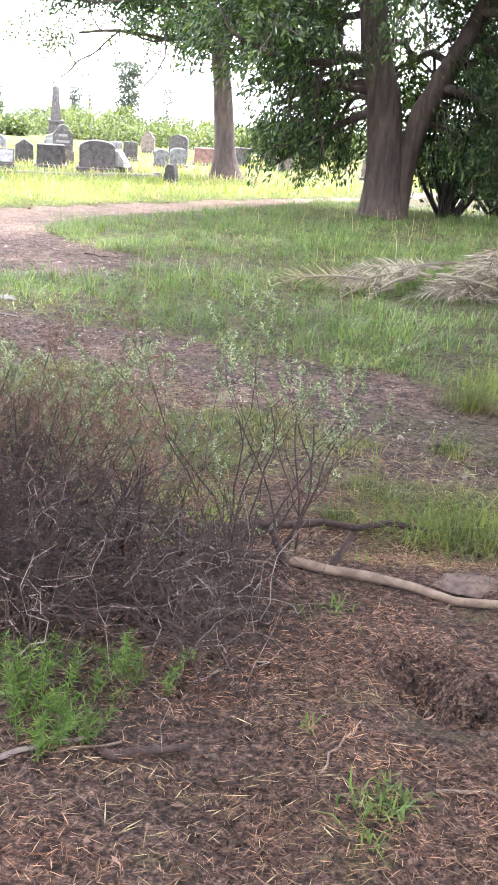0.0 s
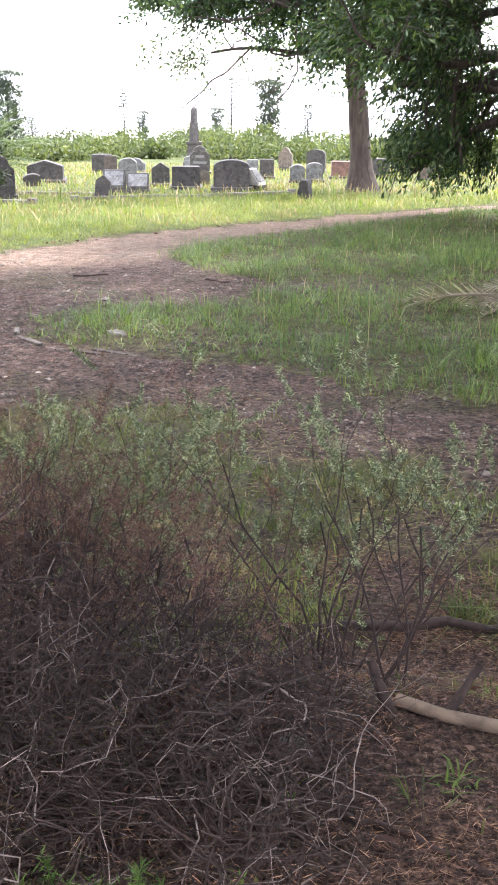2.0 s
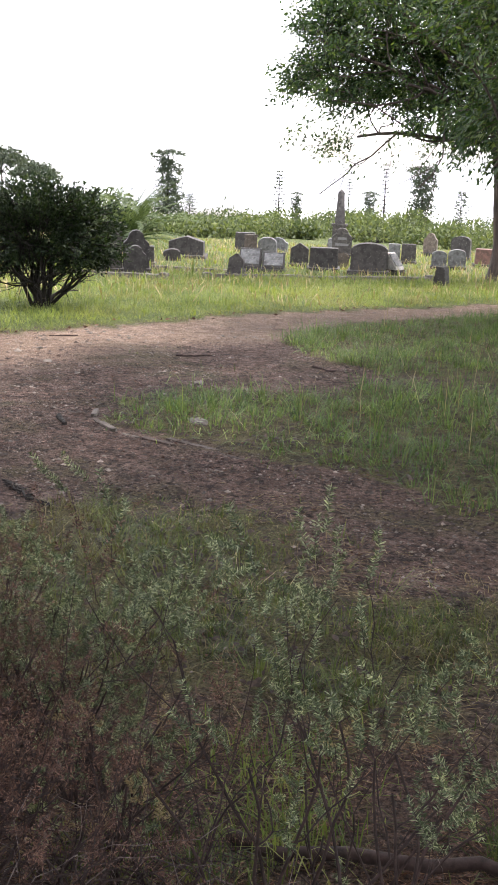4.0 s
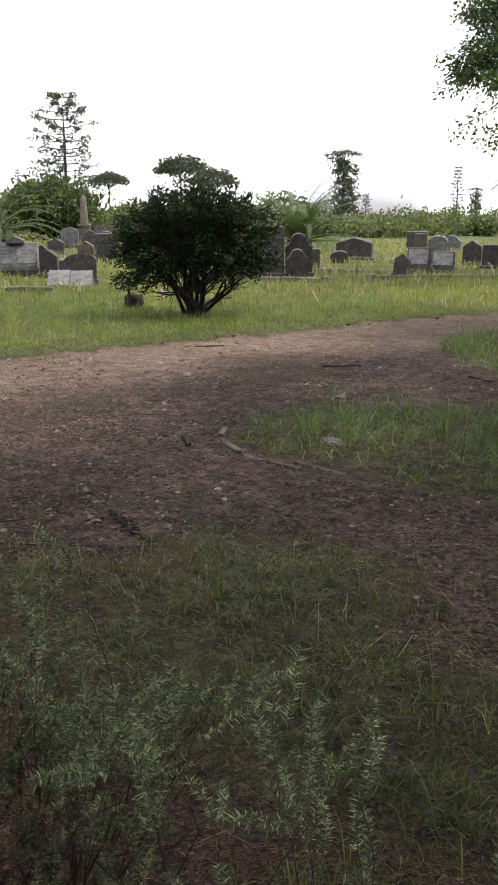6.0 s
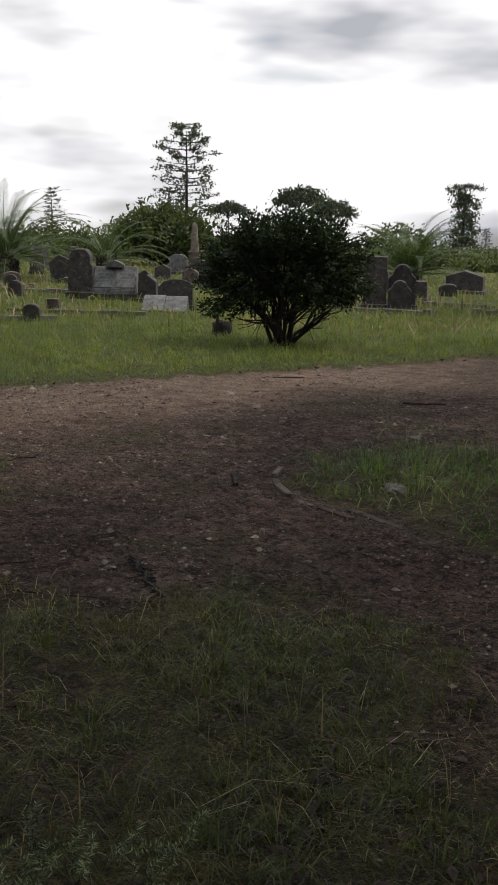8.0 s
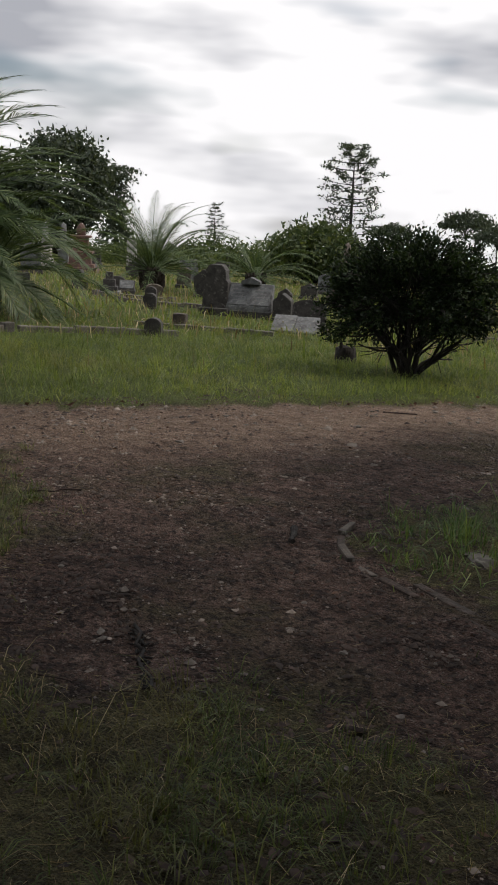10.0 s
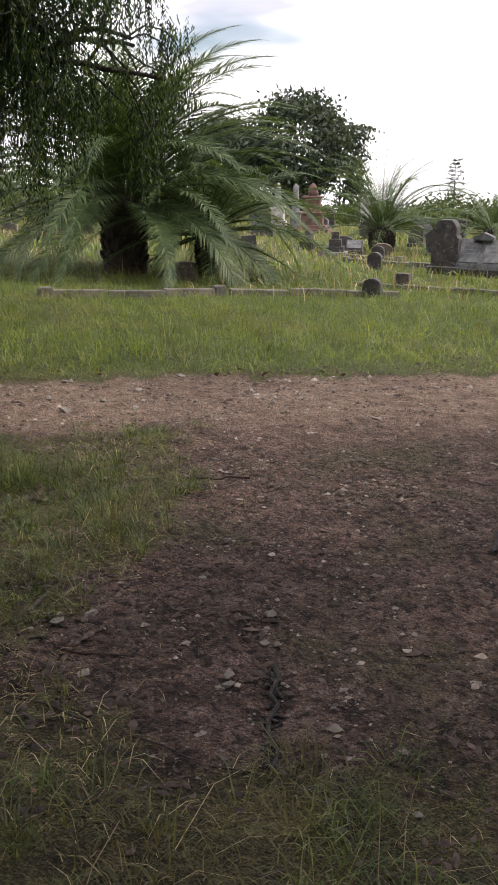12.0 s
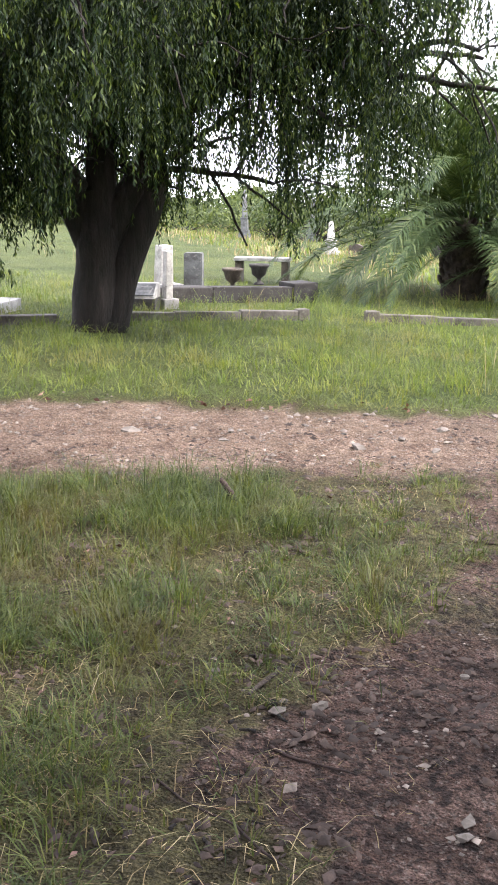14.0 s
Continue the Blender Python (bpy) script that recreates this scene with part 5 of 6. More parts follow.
def kerb_run(x0, y0, x1, y1, h, d, label, pieces=3, posts=True, material=None):
    """A low stone surround: kerb stones end to end, with end posts."""
    t = thing("grave_kerb", (x0 + x1) / 2, (y0 + y1) / 2, label, "kerb", "grave kerbs", z=0.0)
    t.matrix_world = Matrix.Identity(4)
    L = math.hypot(x1 - x0, y1 - y0)
    turn = math.degrees(math.atan2(y1 - y0, x1 - x0))
    r = np.random.default_rng(int(abs(x0 * 100)))
    for i in range(pieces):
        f = (i + 0.5) / pieces
        x, y = x0 + (x1 - x0) * f, y0 + (y1 - y0) * f
        ob = part("kerbstone", block(L / pieces - 0.008, d, h + 0.2, 0.018, -0.2, 1.0, 0.012), material or M_KERB, t)
        rise = math.degrees(math.atan2(float(gz(x1, y1) - gz(x0, y0)), L))
        ob.matrix_basis = pose(x, y, float(gz(x, y)) + r.uniform(-0.01, 0.01), r.uniform(-1.5, 1.5), -rise, turn)
    if posts:
        for x, y in ((x0, y0), (x1, y1)):
            ob = part("post", block(d * 1.25, d * 1.25, h * 1.35 + 0.2, 0.02, -0.2, 0.97, 0.008), material or M_KERB, t)
            ob.matrix_basis = pose(x, y, float(gz(x, y)), 0, 0, turn)


# the row beyond the shrub
headstone(-16.0, 21.7, 0.56, 1.12, 0.42, "step", M_STONE_BLACK, "tall black-stained stepped headstone block", 32)
slant_marker(-15.35, 22.1, 1.0, 0.74, 0.5, M_STONE_GREY, "grey double-panel slant headstone on a dark plinth", 30, 4, 2, M_STONE_GREY)
headstone(-14.55, 22.3, 0.4, 0.62, 0.4, "gable", M_STONE_BLACK, "small black gabled stone beside the grey headstone", 30)
headstone(-12.55, 20.7, 0.66, 0.62, 0.16, "round", M_STONE_BLACK, "dark round-topped headstone with sloping ledger before it", 30, (-4, 0))
for dx, lab in ((0.0, "pale sloping ledger slab on a grave"), (0.42, "pale sloping ledger slab propped against a dark stone")):
    t = thing("ledger_slab", -12.62 + dx, 20.05 + dx * 0.4, lab, "grave slab", "graves", 30, tilt=(24, 0))
    part("slab", block(0.44, 0.62, 0.10, 0.015, 0.10, 1.0, 0.006), M_STONE_GREY, t)
    part("footing", block(0.46, 0.5, 0.25, 0.02, -0.14, 1.0, 0.01), M_STONE_BLACK, t)
headstone(-12.3, 16.3, 0.28, 0.30, 0.2, "round", M_STONE_BLACK, "small black domed marker in the grass", 35, plinth=False)
headstone(-17.2, 20.8, 0.30, 0.36, 0.2, "round", M_STONE_BLACK, "small black domed marker in the grass", 35, plinth=False)
headstone(-13.6, 18.2, 0.25, 0.26, 0.2, "flat", M_STONE_SAND, "low square marker in the grass", 30, plinth=False)
headstone(-10.05, 24.7, 0.52, 1.22, 0.4, "flat", M_STONE_BLACK, "tall dark stone monument behind the shrub", 25)
headstone(-9.35, 24.5, 0.5, 0.72, 0.35, "shoulder", M_STONE_BLACK, "dark shouldered headstone beside a tall monument", 25)
headstone(-9.72, 25.4, 0.62, 1.05, 0.4, "shoulder", M_STONE_BLACK, "dark shouldered monument behind a tall stone", 25)
headstone(-12.1, 31.5, 0.66, 0.56, 0.4, "flat", M_STONE_BLACK, "squat black block headstone", 20)
headstone(-12.7, 36.8, 1.2, 0.74, 0.7, "gable", M_STONE_BLACK, "wide gabled tomb of dark rough stone", 15)
headstone(-14.2, 33.5, 0.5, 0.8, 0.3, "round", M_STONE_BLACK, "dark headstone among the palms", 20)
headstone(-18.2, 30.0, 0.62, 0.85, 0.4, "flat", M_STONE_BLACK, "dark square-topped headstone in grass", 30)
headstone(-19.4, 30.6, 0.5, 0.6, 0.3, "gable", M_STONE_SAND, "small gabled sandstone marker", 30)
headstone(-20.6, 33.4, 0.6, 0.9, 0.3, "round", M_STONE_SAND, "leaning sandstone headstone in grass", 30, (0, 7))
headstone(-23.0, 36.0, 0.6, 0.8, 0.3, "shoulder", M_STONE_BLACK, "dark shouldered headstone in grass", 32)
headstone(-25.4, 38.0, 0.7, 0.8, 0.3, "round", M_STONE_GREY, "grey round-topped headstone in grass", 32)
obelisk(-28.2, 43.0, 0.42, 2.3, M_STONE_SAND, "slim stone pillar monument among dark trees", 30)
# the rows beside the far tree
slant_marker(-8.35, 30.2, 0.60, 0.68, 0.5, M_STONE_BLACK, "dark slant headstone in a paired plot", 12, 3)
slant_marker(-7.7, 30.3, 0.60, 0.58, 0.5, M_STONE_BLACK, "slant headstone with pale inscription panel", 12, 4)
headstone(-10.2, 36.2, 0.42, 0.95, 0.2, "flat", M_STONE_SAND, "tan upright sandstone headstone", 12)
headstone(-9.7, 36.5, 0.62, 0.92, 0.2, "round", M_STONE_GREY, "grey round-topped headstone behind a slant stone", 12, (5, 0))
headstone(-8.6, 36.6, 0.6, 0.8, 0.3, "gable", M_STONE_BLACK, "dark gabled headstone in grass", 12)
headstone(-8.9, 44.5, 0.8, 1.2, 0.4, "shoulder", M_STONE_BLACK, "dark shouldered monument with white plaques", 12, rows=2)
headstone(-7.2, 34.2, 0.88, 0.70, 0.5, "flat", M_STONE_BLACK, "wide low dark tomb block", 12)
headstone(-5.4, 32.2, 1.04, 0.90, 0.6, "round", M_STONE_BLACK, "large dark round-topped tomb with white-edged slab", 10)
slant_marker(-4.75, 32.6, 0.35, 0.62, 0.5, M_STONE_WHITE, "narrow white-edged slant stone", 60, 2)
headstone(-6.4, 42.4, 0.45, 0.72, 0.3, "flat", M_STONE_GREY, "pale square headstone of a pair", 10)
headstone(-5.85, 42.4, 0.55, 0.74, 0.3, "flat", M_STONE_BLACK, "dark square headstone of a pair", 10)
headstone(-4.3, 39.3, 0.52, 0.62, 0.3, "round", M_STONE_GREY, "grey round-topped headstone of a pair", 8)
headstone(-3.7, 39.4, 0.60, 0.68, 0.3, "round", M_STONE_GREY, "grey round-topped headstone of a pair", 8)
headstone(-3.0, 43.0, 0.85, 0.66, 0.5, "flat", M_STONE_RED, "low dark red tomb block", 8)
headstone(-13.6, 46.4, 0.86, 0.85, 0.5, "flat", M_STONE_BLACK, "square black tomb block", 15)
obelisk(-11.8, 57.0, 0.62, 3.1, M_STONE_BLACK, "dark pointed obelisk on a stepped pedestal", 12)
headstone(-11.0, 53.5, 1.1, 0.8, 0.5, "gable", M_STONE_GREY, "pale gabled tomb before an obelisk", 12)
headstone(-1.6, 44.5, 0.7, 0.7, 0.4, "flat", M_STONE_BLACK, "dark block tomb beyond a tree", 8)
headstone(0.2, 41.0, 0.6, 0.6, 0.3, "round", M_STONE_SAND, "sandstone marker beyond a tree", 5)
headstone(3.2, 38.0, 0.8, 0.7, 0.4, "flat", M_STONE_SAND, "pale tomb glimpsed beneath boughs", 0)
# the plots beside the palms
kerb_run(-13.04, 7.83, -13.42, 10.42, 0.11, 0.13, "low mossy stone kerb with end posts in the grass", 3)
kerb_run(-13.25, 11.32, -13.03, 13.95, 0.11, 0.14, "low mossy stone kerb beneath palms", 3)
kerb_run(-13.04, 14.15, -12.22, 16.78, 0.10, 0.14, "sunken grey stone kerb in the grass", 3, False)
kerb_run(-14.95, 8.15, -15.74, 11.19, 0.22, 0.35, "long dark granite plinth with a corner pier", 2, True, M_STONE_MOULD)
kerb_run(-11.92, 4.87, -12.71, 7.24, 0.10, 0.14, "low stone kerb under the weeping tree", 2, False)
kerb_run(-10.6, 24.0, -8.4, 23.9, 0.12, 0.15, "low kerb round a monument", 2)
kerb_run(-8.0, 25.6, -3.4, 30.4, 0.10, 0.15, "long low kerb before the graves", 5)
kerb_run(-14.2, 17.6, -11.9, 18.9, 0.08, 0.13, "low broken kerb in the grass", 3, False)
kerb_run(-19.3, 21.8, -16.9, 22.6, 0.10, 0.14, "low kerb among grave markers", 3)
kerb_run(-22.0, 23.3, -19.8, 24.0, 0.10, 0.16, "low kerb among grave markers", 3)
kerb_run(-12.0, 28.5, -8.2, 29.0, 0.10, 0.15, "low kerb before paired graves", 3)
urn(-15.60, 10.53, float(gz(-15.55, 10.53)) + 0.24, 0.30, M_STONE_BLACK, "black footed urn standing on a granite plinth")
urn(-15.93, 10.22, float(gz(-15.93, 10.22)) + 0.12, 0.32, M_STONE_SAND, "small stone vase beside an urn")
t = thing("grave_table", -19.09, 11.69, "long white marble slab on short stone feet", "grave slab", "graves", 65)
part("slab", block(1.0, 0.4, 0.06, 0.012, 0.40, 1.0, 0.004), M_STONE_WHITE, t)
for sx in (-0.42, 0.42):
    part("foot", block(0.12, 0.32, 0.55, 0.015, -0.14, 1.0, 0.006, sx), M_STONE_SAND, t)
for x, y, w, h, lab in ((-14.38, 8.88, 0.11, 0.74, "white peeling square post among graves"), (-16.70, 9.34, 0.22, 0.70, "white broken column on a stepped base")):
    t = thing("broken_column", x, y, lab, "monument", "graves", 20, tilt=(0, 2))
    part("base", block(w * 2.2, w * 2.2, 0.25, 0.015, -0.12, 0.95), M_STONE_WHITE, t)
    part("shaft", block(w, w, h - 0.12, 0.012, 0.128, 0.9, 0.006), M_STONE_WHITE, t)
headstone(-16.41, 9.75, 0.28, 0.62, 0.2, "flat", M_STONE_GREY, "pale grey square stone beside a column", 65)
slant_marker(-14.27, 8.58, 0.30, 0.34, 0.35, M_STONE_WHITE, "white sloping marker at a post's foot", 65, 2)
t = thing("grave_ledger", -13.87, 6.20, "pale cracked ledger slab in the grass", "grave slab", "graves", 65)
part("slab", block(1.3, 0.8, 0.16, 0.015, -0.06, 1.0, 0.006), M_STONE_WHITE, t)
headstone(-15.46, 14.88, 0.4, 0.30, 0.3, "flat", M_STONE_SAND, "low broken stone under a palm", 60, plinth=False)
# monuments further back
t, z = obelisk(-44.47, 38.86, 0.55, 2.7, M_STONE_WHITE, "white stone pedestal monument", 45, "none")
g = Geo()
g.tube([(0, 0, 0), (0.02, 0, 0.35), (0.0, 0, 0.7), (0.03, 0, 0.95), (0.02, 0, 1.12), (0.02, 0, 1.2)], [0.20, 0.17, 0.15, 0.12, 0.09, 0.03], 8)
st = part("statue", g, M_STONE_WHITE, smooth=True)
st.matrix_world = pose(-44.47, 38.86, float(gz(-44.47, 38.86)) + z, 0, 0, 45)
tagged(st, "weathered white statue on a tall pedestal", "statue", "graves")
obelisk(-41.33, 37.55, 0.42, 2.3, M_STONE_GREY, "grey pointed obelisk before dark trees", 45)
t, z = obelisk(-38.39, 36.23, 0.85, 2.2, M_STONE_RED, "tall red granite pedestal monument", 45, "none")
part("die", block(0.72, 0.72, 0.62, 0.02, z, 0.92), M_STONE_RED, t)
part("cap", block(0.95, 0.95, 0.10, 0.015, z + 0.61), M_STONE_RED, t)
part("finial", lathe([(0.0, z + 0.70), (0.20, z + 0.70), (0.22, z + 0.95), (0.14, z + 1.18), (0.02, z + 1.28)]), M_STONE_RED, t, smooth=True)
obelisk(-31.37, 17.77, 0.26, 1.0, M_STONE_WHITE, "slim white pedestal monument in dry grass", 60)
obelisk(-43.01, 21.47, 0.26, 1.8, M_STONE_GREY, "tall grey obelisk before scrub", 60)
obelisk(-43.79, 18.74, 0.24, 2.0, M_STONE_GREY, "tall grey obelisk before scrub", 60)
t = thing("stepped_monument", -21.72, 23.51, "dark stepped grave monument with pale edges", "monument", "graves", 45)
for k, (w, h) in enumerate(((0.62, 0.22), (0.46, 0.18), (0.32, 0.2), (0.2, 0.22))):
    part("step", block(w, w, h, 0.012, -0.08 + k * 0.17), M_STONE_BLACK if k else M_STONE_GREY, t)
slant_marker(-22.76, 25.08, 0.45, 0.42, 0.4, M_STONE_BLACK, "dark slant marker with pale tablet", 45, 2)
headstone(-24.08, 25.84, 0.5, 0.5, 0.3, "round", M_STONE_BLACK, "dark rough stone marker", 45)
headstone(-43.82, 44.28, 0.55, 1.7, 0.4, "flat", M_STONE_WHITE, "tall white slab monument before trees", 45)
headstone(-23.28, 28.96, 0.7, 0.9, 0.3, "gable", M_STONE_BLACK, "leaning dark stone beneath a palm", 40, (0, -8))
headstone(-26.75, 31.37, 0.5, 0.7, 0.3, "round", M_STONE_SAND, "sandstone marker behind a palm", 40)
headstone(-20.43, 23.85, 0.3, 0.36, 0.2, "round", M_STONE_BLACK, "small black marker in the grass", 40, plinth=False)
headstone(-20.60, 26.34, 0.35, 0.3, 0.3, "flat", M_STONE_SAND, "low square stone in the grass", 40, plinth=False)
r2 = np.random.default_rng(13)
for i in range(22):
    yaw, dd = radians(r2.uniform(0, 62)), r2.uniform(27, 42)
    x, y = -math.sin(yaw) * dd, math.cos(yaw) * dd
    headstone(x, y, r2.uniform(0.25, 0.6), r2.uniform(0.22, 0.6), r2.uniform(0.15, 0.35), ("flat", "round", "gable", "step")[i % 4], (M_STONE_BLACK, M_STONE_MOULD, M_STONE_SAND)[i % 3],
              ("low black", "low mould-black", "low tan")[i % 3] + " grave marker sunk in unmown grass", math.degrees(yaw) + r2.uniform(-20, 20), (r2.uniform(-7, 7), r2.uniform(-7, 7)), i % 2 == 0)
r1 = np.random.default_rng(3)
for i in range(26):
    yaw, d = radians(r1.uniform(-2, 84)), r1.uniform(42, 70)
    x, y = -math.sin(yaw) * d, math.cos(yaw) * d
    headstone(x, y, r1.uniform(0.5, 0.9), r1.uniform(0.6, 1.3), 0.3, ("round", "gable", "flat", "shoulder")[i % 4], (M_STONE_BLACK, M_STONE_SAND, M_STONE_GREY)[i % 3],
              ("dark", "tan sandstone", "grey")[i % 3] + " headstone far back in the rows", math.degrees(yaw) + r1.uniform(-15, 15), (r1.uniform(-4, 4), r1.uniform(-4, 4)))

# ---------------------------------------------------------------- beside the track: stump, fronds, kerb, plank


def stump():
    t = thing("tree_stump", -8.72, 16.75, "jagged black tree stump beside the shrub", "stump")
    g = lathe([(0.19, -0.1), (0.16, 0.0), (0.13, 0.12), (0.135, 0.22), (0.09, 0.20), (0.0, 0.16)], 12)
    v = g.v[0]
    v += np.array([noise.noise_vector(Vector(q) * 7) for q in v]) * 0.04
    part("wood", g, M_BARK_DARK, t, smooth=True)
    s = Geo()
    s.tube([(-0.07, 0, 0.12), (-0.085, 0, 0.24), (-0.10, 0, 0.34)], [0.045, 0.03, 0.006], 5)
    part("splinter", s, M_BARK_DARK, t)


def frond_pile():
    """Cut palm fronds heaped on the grass."""
    r = np.random.default_rng(19)
    t = thing("frond_pile", 1.92, 11.1, "heap of dry grey cut palm fronds on grass", "garden waste")
    me = [frond_mesh(1.2 * k, 0.25, radians(d), r, 34, 0.22, 0.014) for k, d in ((1, 40), (0.8, 65))]
    me[0].materials.append(M_FROND)
    me[1].materials.append(M_FROND)
    for i in range(30):
        ob = part("dry_frond", me[i % 2], M_STRAW, t)
        x, y = r.uniform(-0.9, 0.9), r.uniform(-0.25, 0.25)
        ob.matrix_basis = pose(x, y, 0.04 + 0.40 * math.exp(-(x - 0.05) ** 2 * 3) * r.random(), r.uniform(-80, 80), r.uniform(-4, 22), r.choice([0, 180]) + r.uniform(-60, 60))
    g = Geo()
    k = 8000
    a = r.uniform(-0.6, 0.6, k)
    p = np.stack([a * 0.8 + 0.4, r.normal(0, 0.16, k), 0.46 * np.exp(-a * a * 6) * r.random(k) ** 0.6 + 0.05], 1)
    g.leaves(p, np.stack([r.normal(0, 0.8, k), r.normal(0, 0.5, k), -0.4 + r.normal(0, 0.2, k)], 1), r.uniform(0.12, 0.3, k), 0.012, r)
    part("leaflet_tangle", g, M_FROND, t, "tangled straw-coloured leaflets")["kind"] = "stuff"
    ob = part("fresh_frond", frond_mesh(1.5, 0.2, radians(35), r, 40, 0.30, 0.02), M_PALM, t, "grey-green fresher frond")
    ob.matrix_basis = pose(1.5, 0.1, 0.02, 20, -5, 170)


def edging():
    """A curved concrete edging, broken and half sunk, that bounds the grass island."""
    t = thing("path_edging", -2.6, 8.9, "broken curved concrete edging half sunk in earth", "kerb", z=0.0)
    t.matrix_world = Matrix.Identity(4)
    line = [(-3.17, 9.36), (-3.08, 9.12), (-2.92, 8.90), (-2.72, 8.74), (-2.46, 8.62), (-2.18, 8.53), (-1.88, 8.45), (-1.58, 8.34)]
    for i, ((x0, y0), (x1, y1)) in enumerate(zip(line[:-1], line[1:])):
        L = math.hypot(x1 - x0, y1 - y0)
        ob = part("edging_piece", block(L * (0.97, 0.8, 0.9, 0.7)[i % 4], 0.045, 0.15, 0.012, -0.1, 1.0, 0.018), M_SOIL if i in (1, 4, 6) else M_STONE_SAND, t)
        x, y = (x0 + x1) / 2, (y0 + y1) / 2
        ob.matrix_basis = pose(x, y, float(gz(x, y)) - 0.005 * i - (0.016, 0.028, 0.014, 0.03)[i % 4], (3, -5, 4, -2)[i % 4], math.degrees(math.atan2(float(gz(x0, y0) - gz(x1, y1)), L)), math.degrees(math.atan2(y1 - y0, x1 - x0)))
    p = thing("timber_plank", -2.03, 8.60, "weathered grey timber plank lying in the grass edge", "plank", turn=math.degrees(math.atan2(-0.22, 0.58)))
    part("board", block(0.56, 0.06, 0.05, 0.01, -0.04, 1.0, 0.008), M_BARK, p)


def rock(x, y, size, label, seed, material, flat=0.5, name="stone"):
    bm = bmesh.new()
    bmesh.ops.create_icosphere(bm, subdivisions=1 if size < 0.09 else 2, radius=1.0)
    off = Vector((seed * 3.1, seed * 1.7, seed))
    for v in bm.verts:
        v.co += noise.noise_vector(v.co * 1.3 + off) * 0.75
        v.co = Vector((v.co.x * size, v.co.y * size * 0.75, v.co.z * size * flat))
    ob = part(name, bm, material)
    ob.matrix_world = pose(x, y, float(gz(x, y)) + size * flat * 0.25, 0, 0, seed * 53)
    return tagged(ob, label, "stone")


stump()
frond_pile()
edging()
for i, (x, y, s) in enumerate([(-4.72, 11.45, 0.09), (-2.88, 10.95, 0.10), (-5.5, 10.2, 0.07), (-2.78, 7.06, 0.045), (-3.50, 6.80, 0.045), (-3.52, 6.95, 0.05), (-6.74, 8.42, 0.10), (-7.3, 7.05, 0.11), (-7.1, 9.2, 0.08), (-6.9, 8.8, 0.07), (-7.0, 7.6, 0.07),
                               (-6.6, 8.9, 0.06), (-6.6, 9.4, 0.05), (-7.6, 9.9, 0.08), (-4.4, 8.25, 0.04), (-3.6, 7.5, 0.035), (-3.0, 7.6, 0.03), (-4.1, 10.9, 0.06), (-1.52, 7.4, 0.035), (0.55, 6.0, 0.06), (-0.72, 5.3, 0.022), (-2.83, 7.10, 0.045),
                               (-6.2, 11.5, 0.06), (-5.2, 12.2, 0.06), (-7.4, 8.3, 0.05), (-7.7, 7.3, 0.05), (-1.4, 6.9, 0.03), (-2.0, 7.7, 0.03)]):
    rock(x, y, s * 0.62, "pale flat stone lying on gravelly earth", 1 + i, M_ROCK, 0.4)
rock(-2.3, 9.35, 0.10, "flat grey slab of broken concrete in grass", 60, M_KERB, 0.22)
for i in range(40):
    y = rng.uniform(5.8, 15)
    x = float(np.interp(y, FAR_Y, FAR_X)) + rng.uniform(0.1, 2.3)
    rock(x, y, rng.uniform(0.012, 0.036), "small pale stone on the dirt track", 80 + i, M_ROCK if i % 3 else M_KERB, 0.45)
rock(0.75, 3.22, 0.10, "flat brown stone half sunk in litter", 61, M_SOIL, 0.10)
rock(-0.05, 3.03, 0.07, "crumpled grey weathered rag under dead twigs", 62, M_CLOTH, 0.45, "rag")

# pebbles in the earth
x, y = scatter(170000, -9, 2.5, 5, 20, lambda x, y: np.clip(1 - 1.2 * zones(x, y)[0], 0, 1) * np.clip(1.2 - y / 20, 0.2, 1) * np.clip(0.38 + 1.0 * waves(x, y, 3.7, 0.8), 0.05, 1))
k = len(x)
s = (rng.gamma(1.2, 0.0034, k) + 0.002) * (1 + 0.45 * zones(x, y)[1])
octa = np.array([(1, 0, 0), (0, 1, 0), (-1, 0, 0), (0, -1, 0), (0, 0, 1)], float)
a = rng.uniform(0, 6.28, k)
o = octa[None] * s[:, None, None] * rng.uniform(0.6, 1.3, (k, 5, 1)) * np.array([1, 1, 0.6])
v = np.stack([o[..., 0] * np.cos(a)[:, None] - o[..., 1] * np.sin(a)[:, None], o[..., 0] * np.sin(a)[:, None] + o[..., 1] * np.cos(a)[:, None], o[..., 2]], -1)
v += np.stack([x, y, gz(x, y)], 1)[:, None, :]
g = Geo()
b5 = np.arange(k)[:, None] * 5
g.add(v.reshape(-1, 3), None, np.concatenate([b5 + np.array(q) for q in ((0, 1, 4), (1, 2, 4), (2, 3, 4), (3, 0, 4))]))
tagged(part("gravel", g, M_PEBBLE), "loose pale and brown gravel on bare earth", "gravel", kind="stuff")

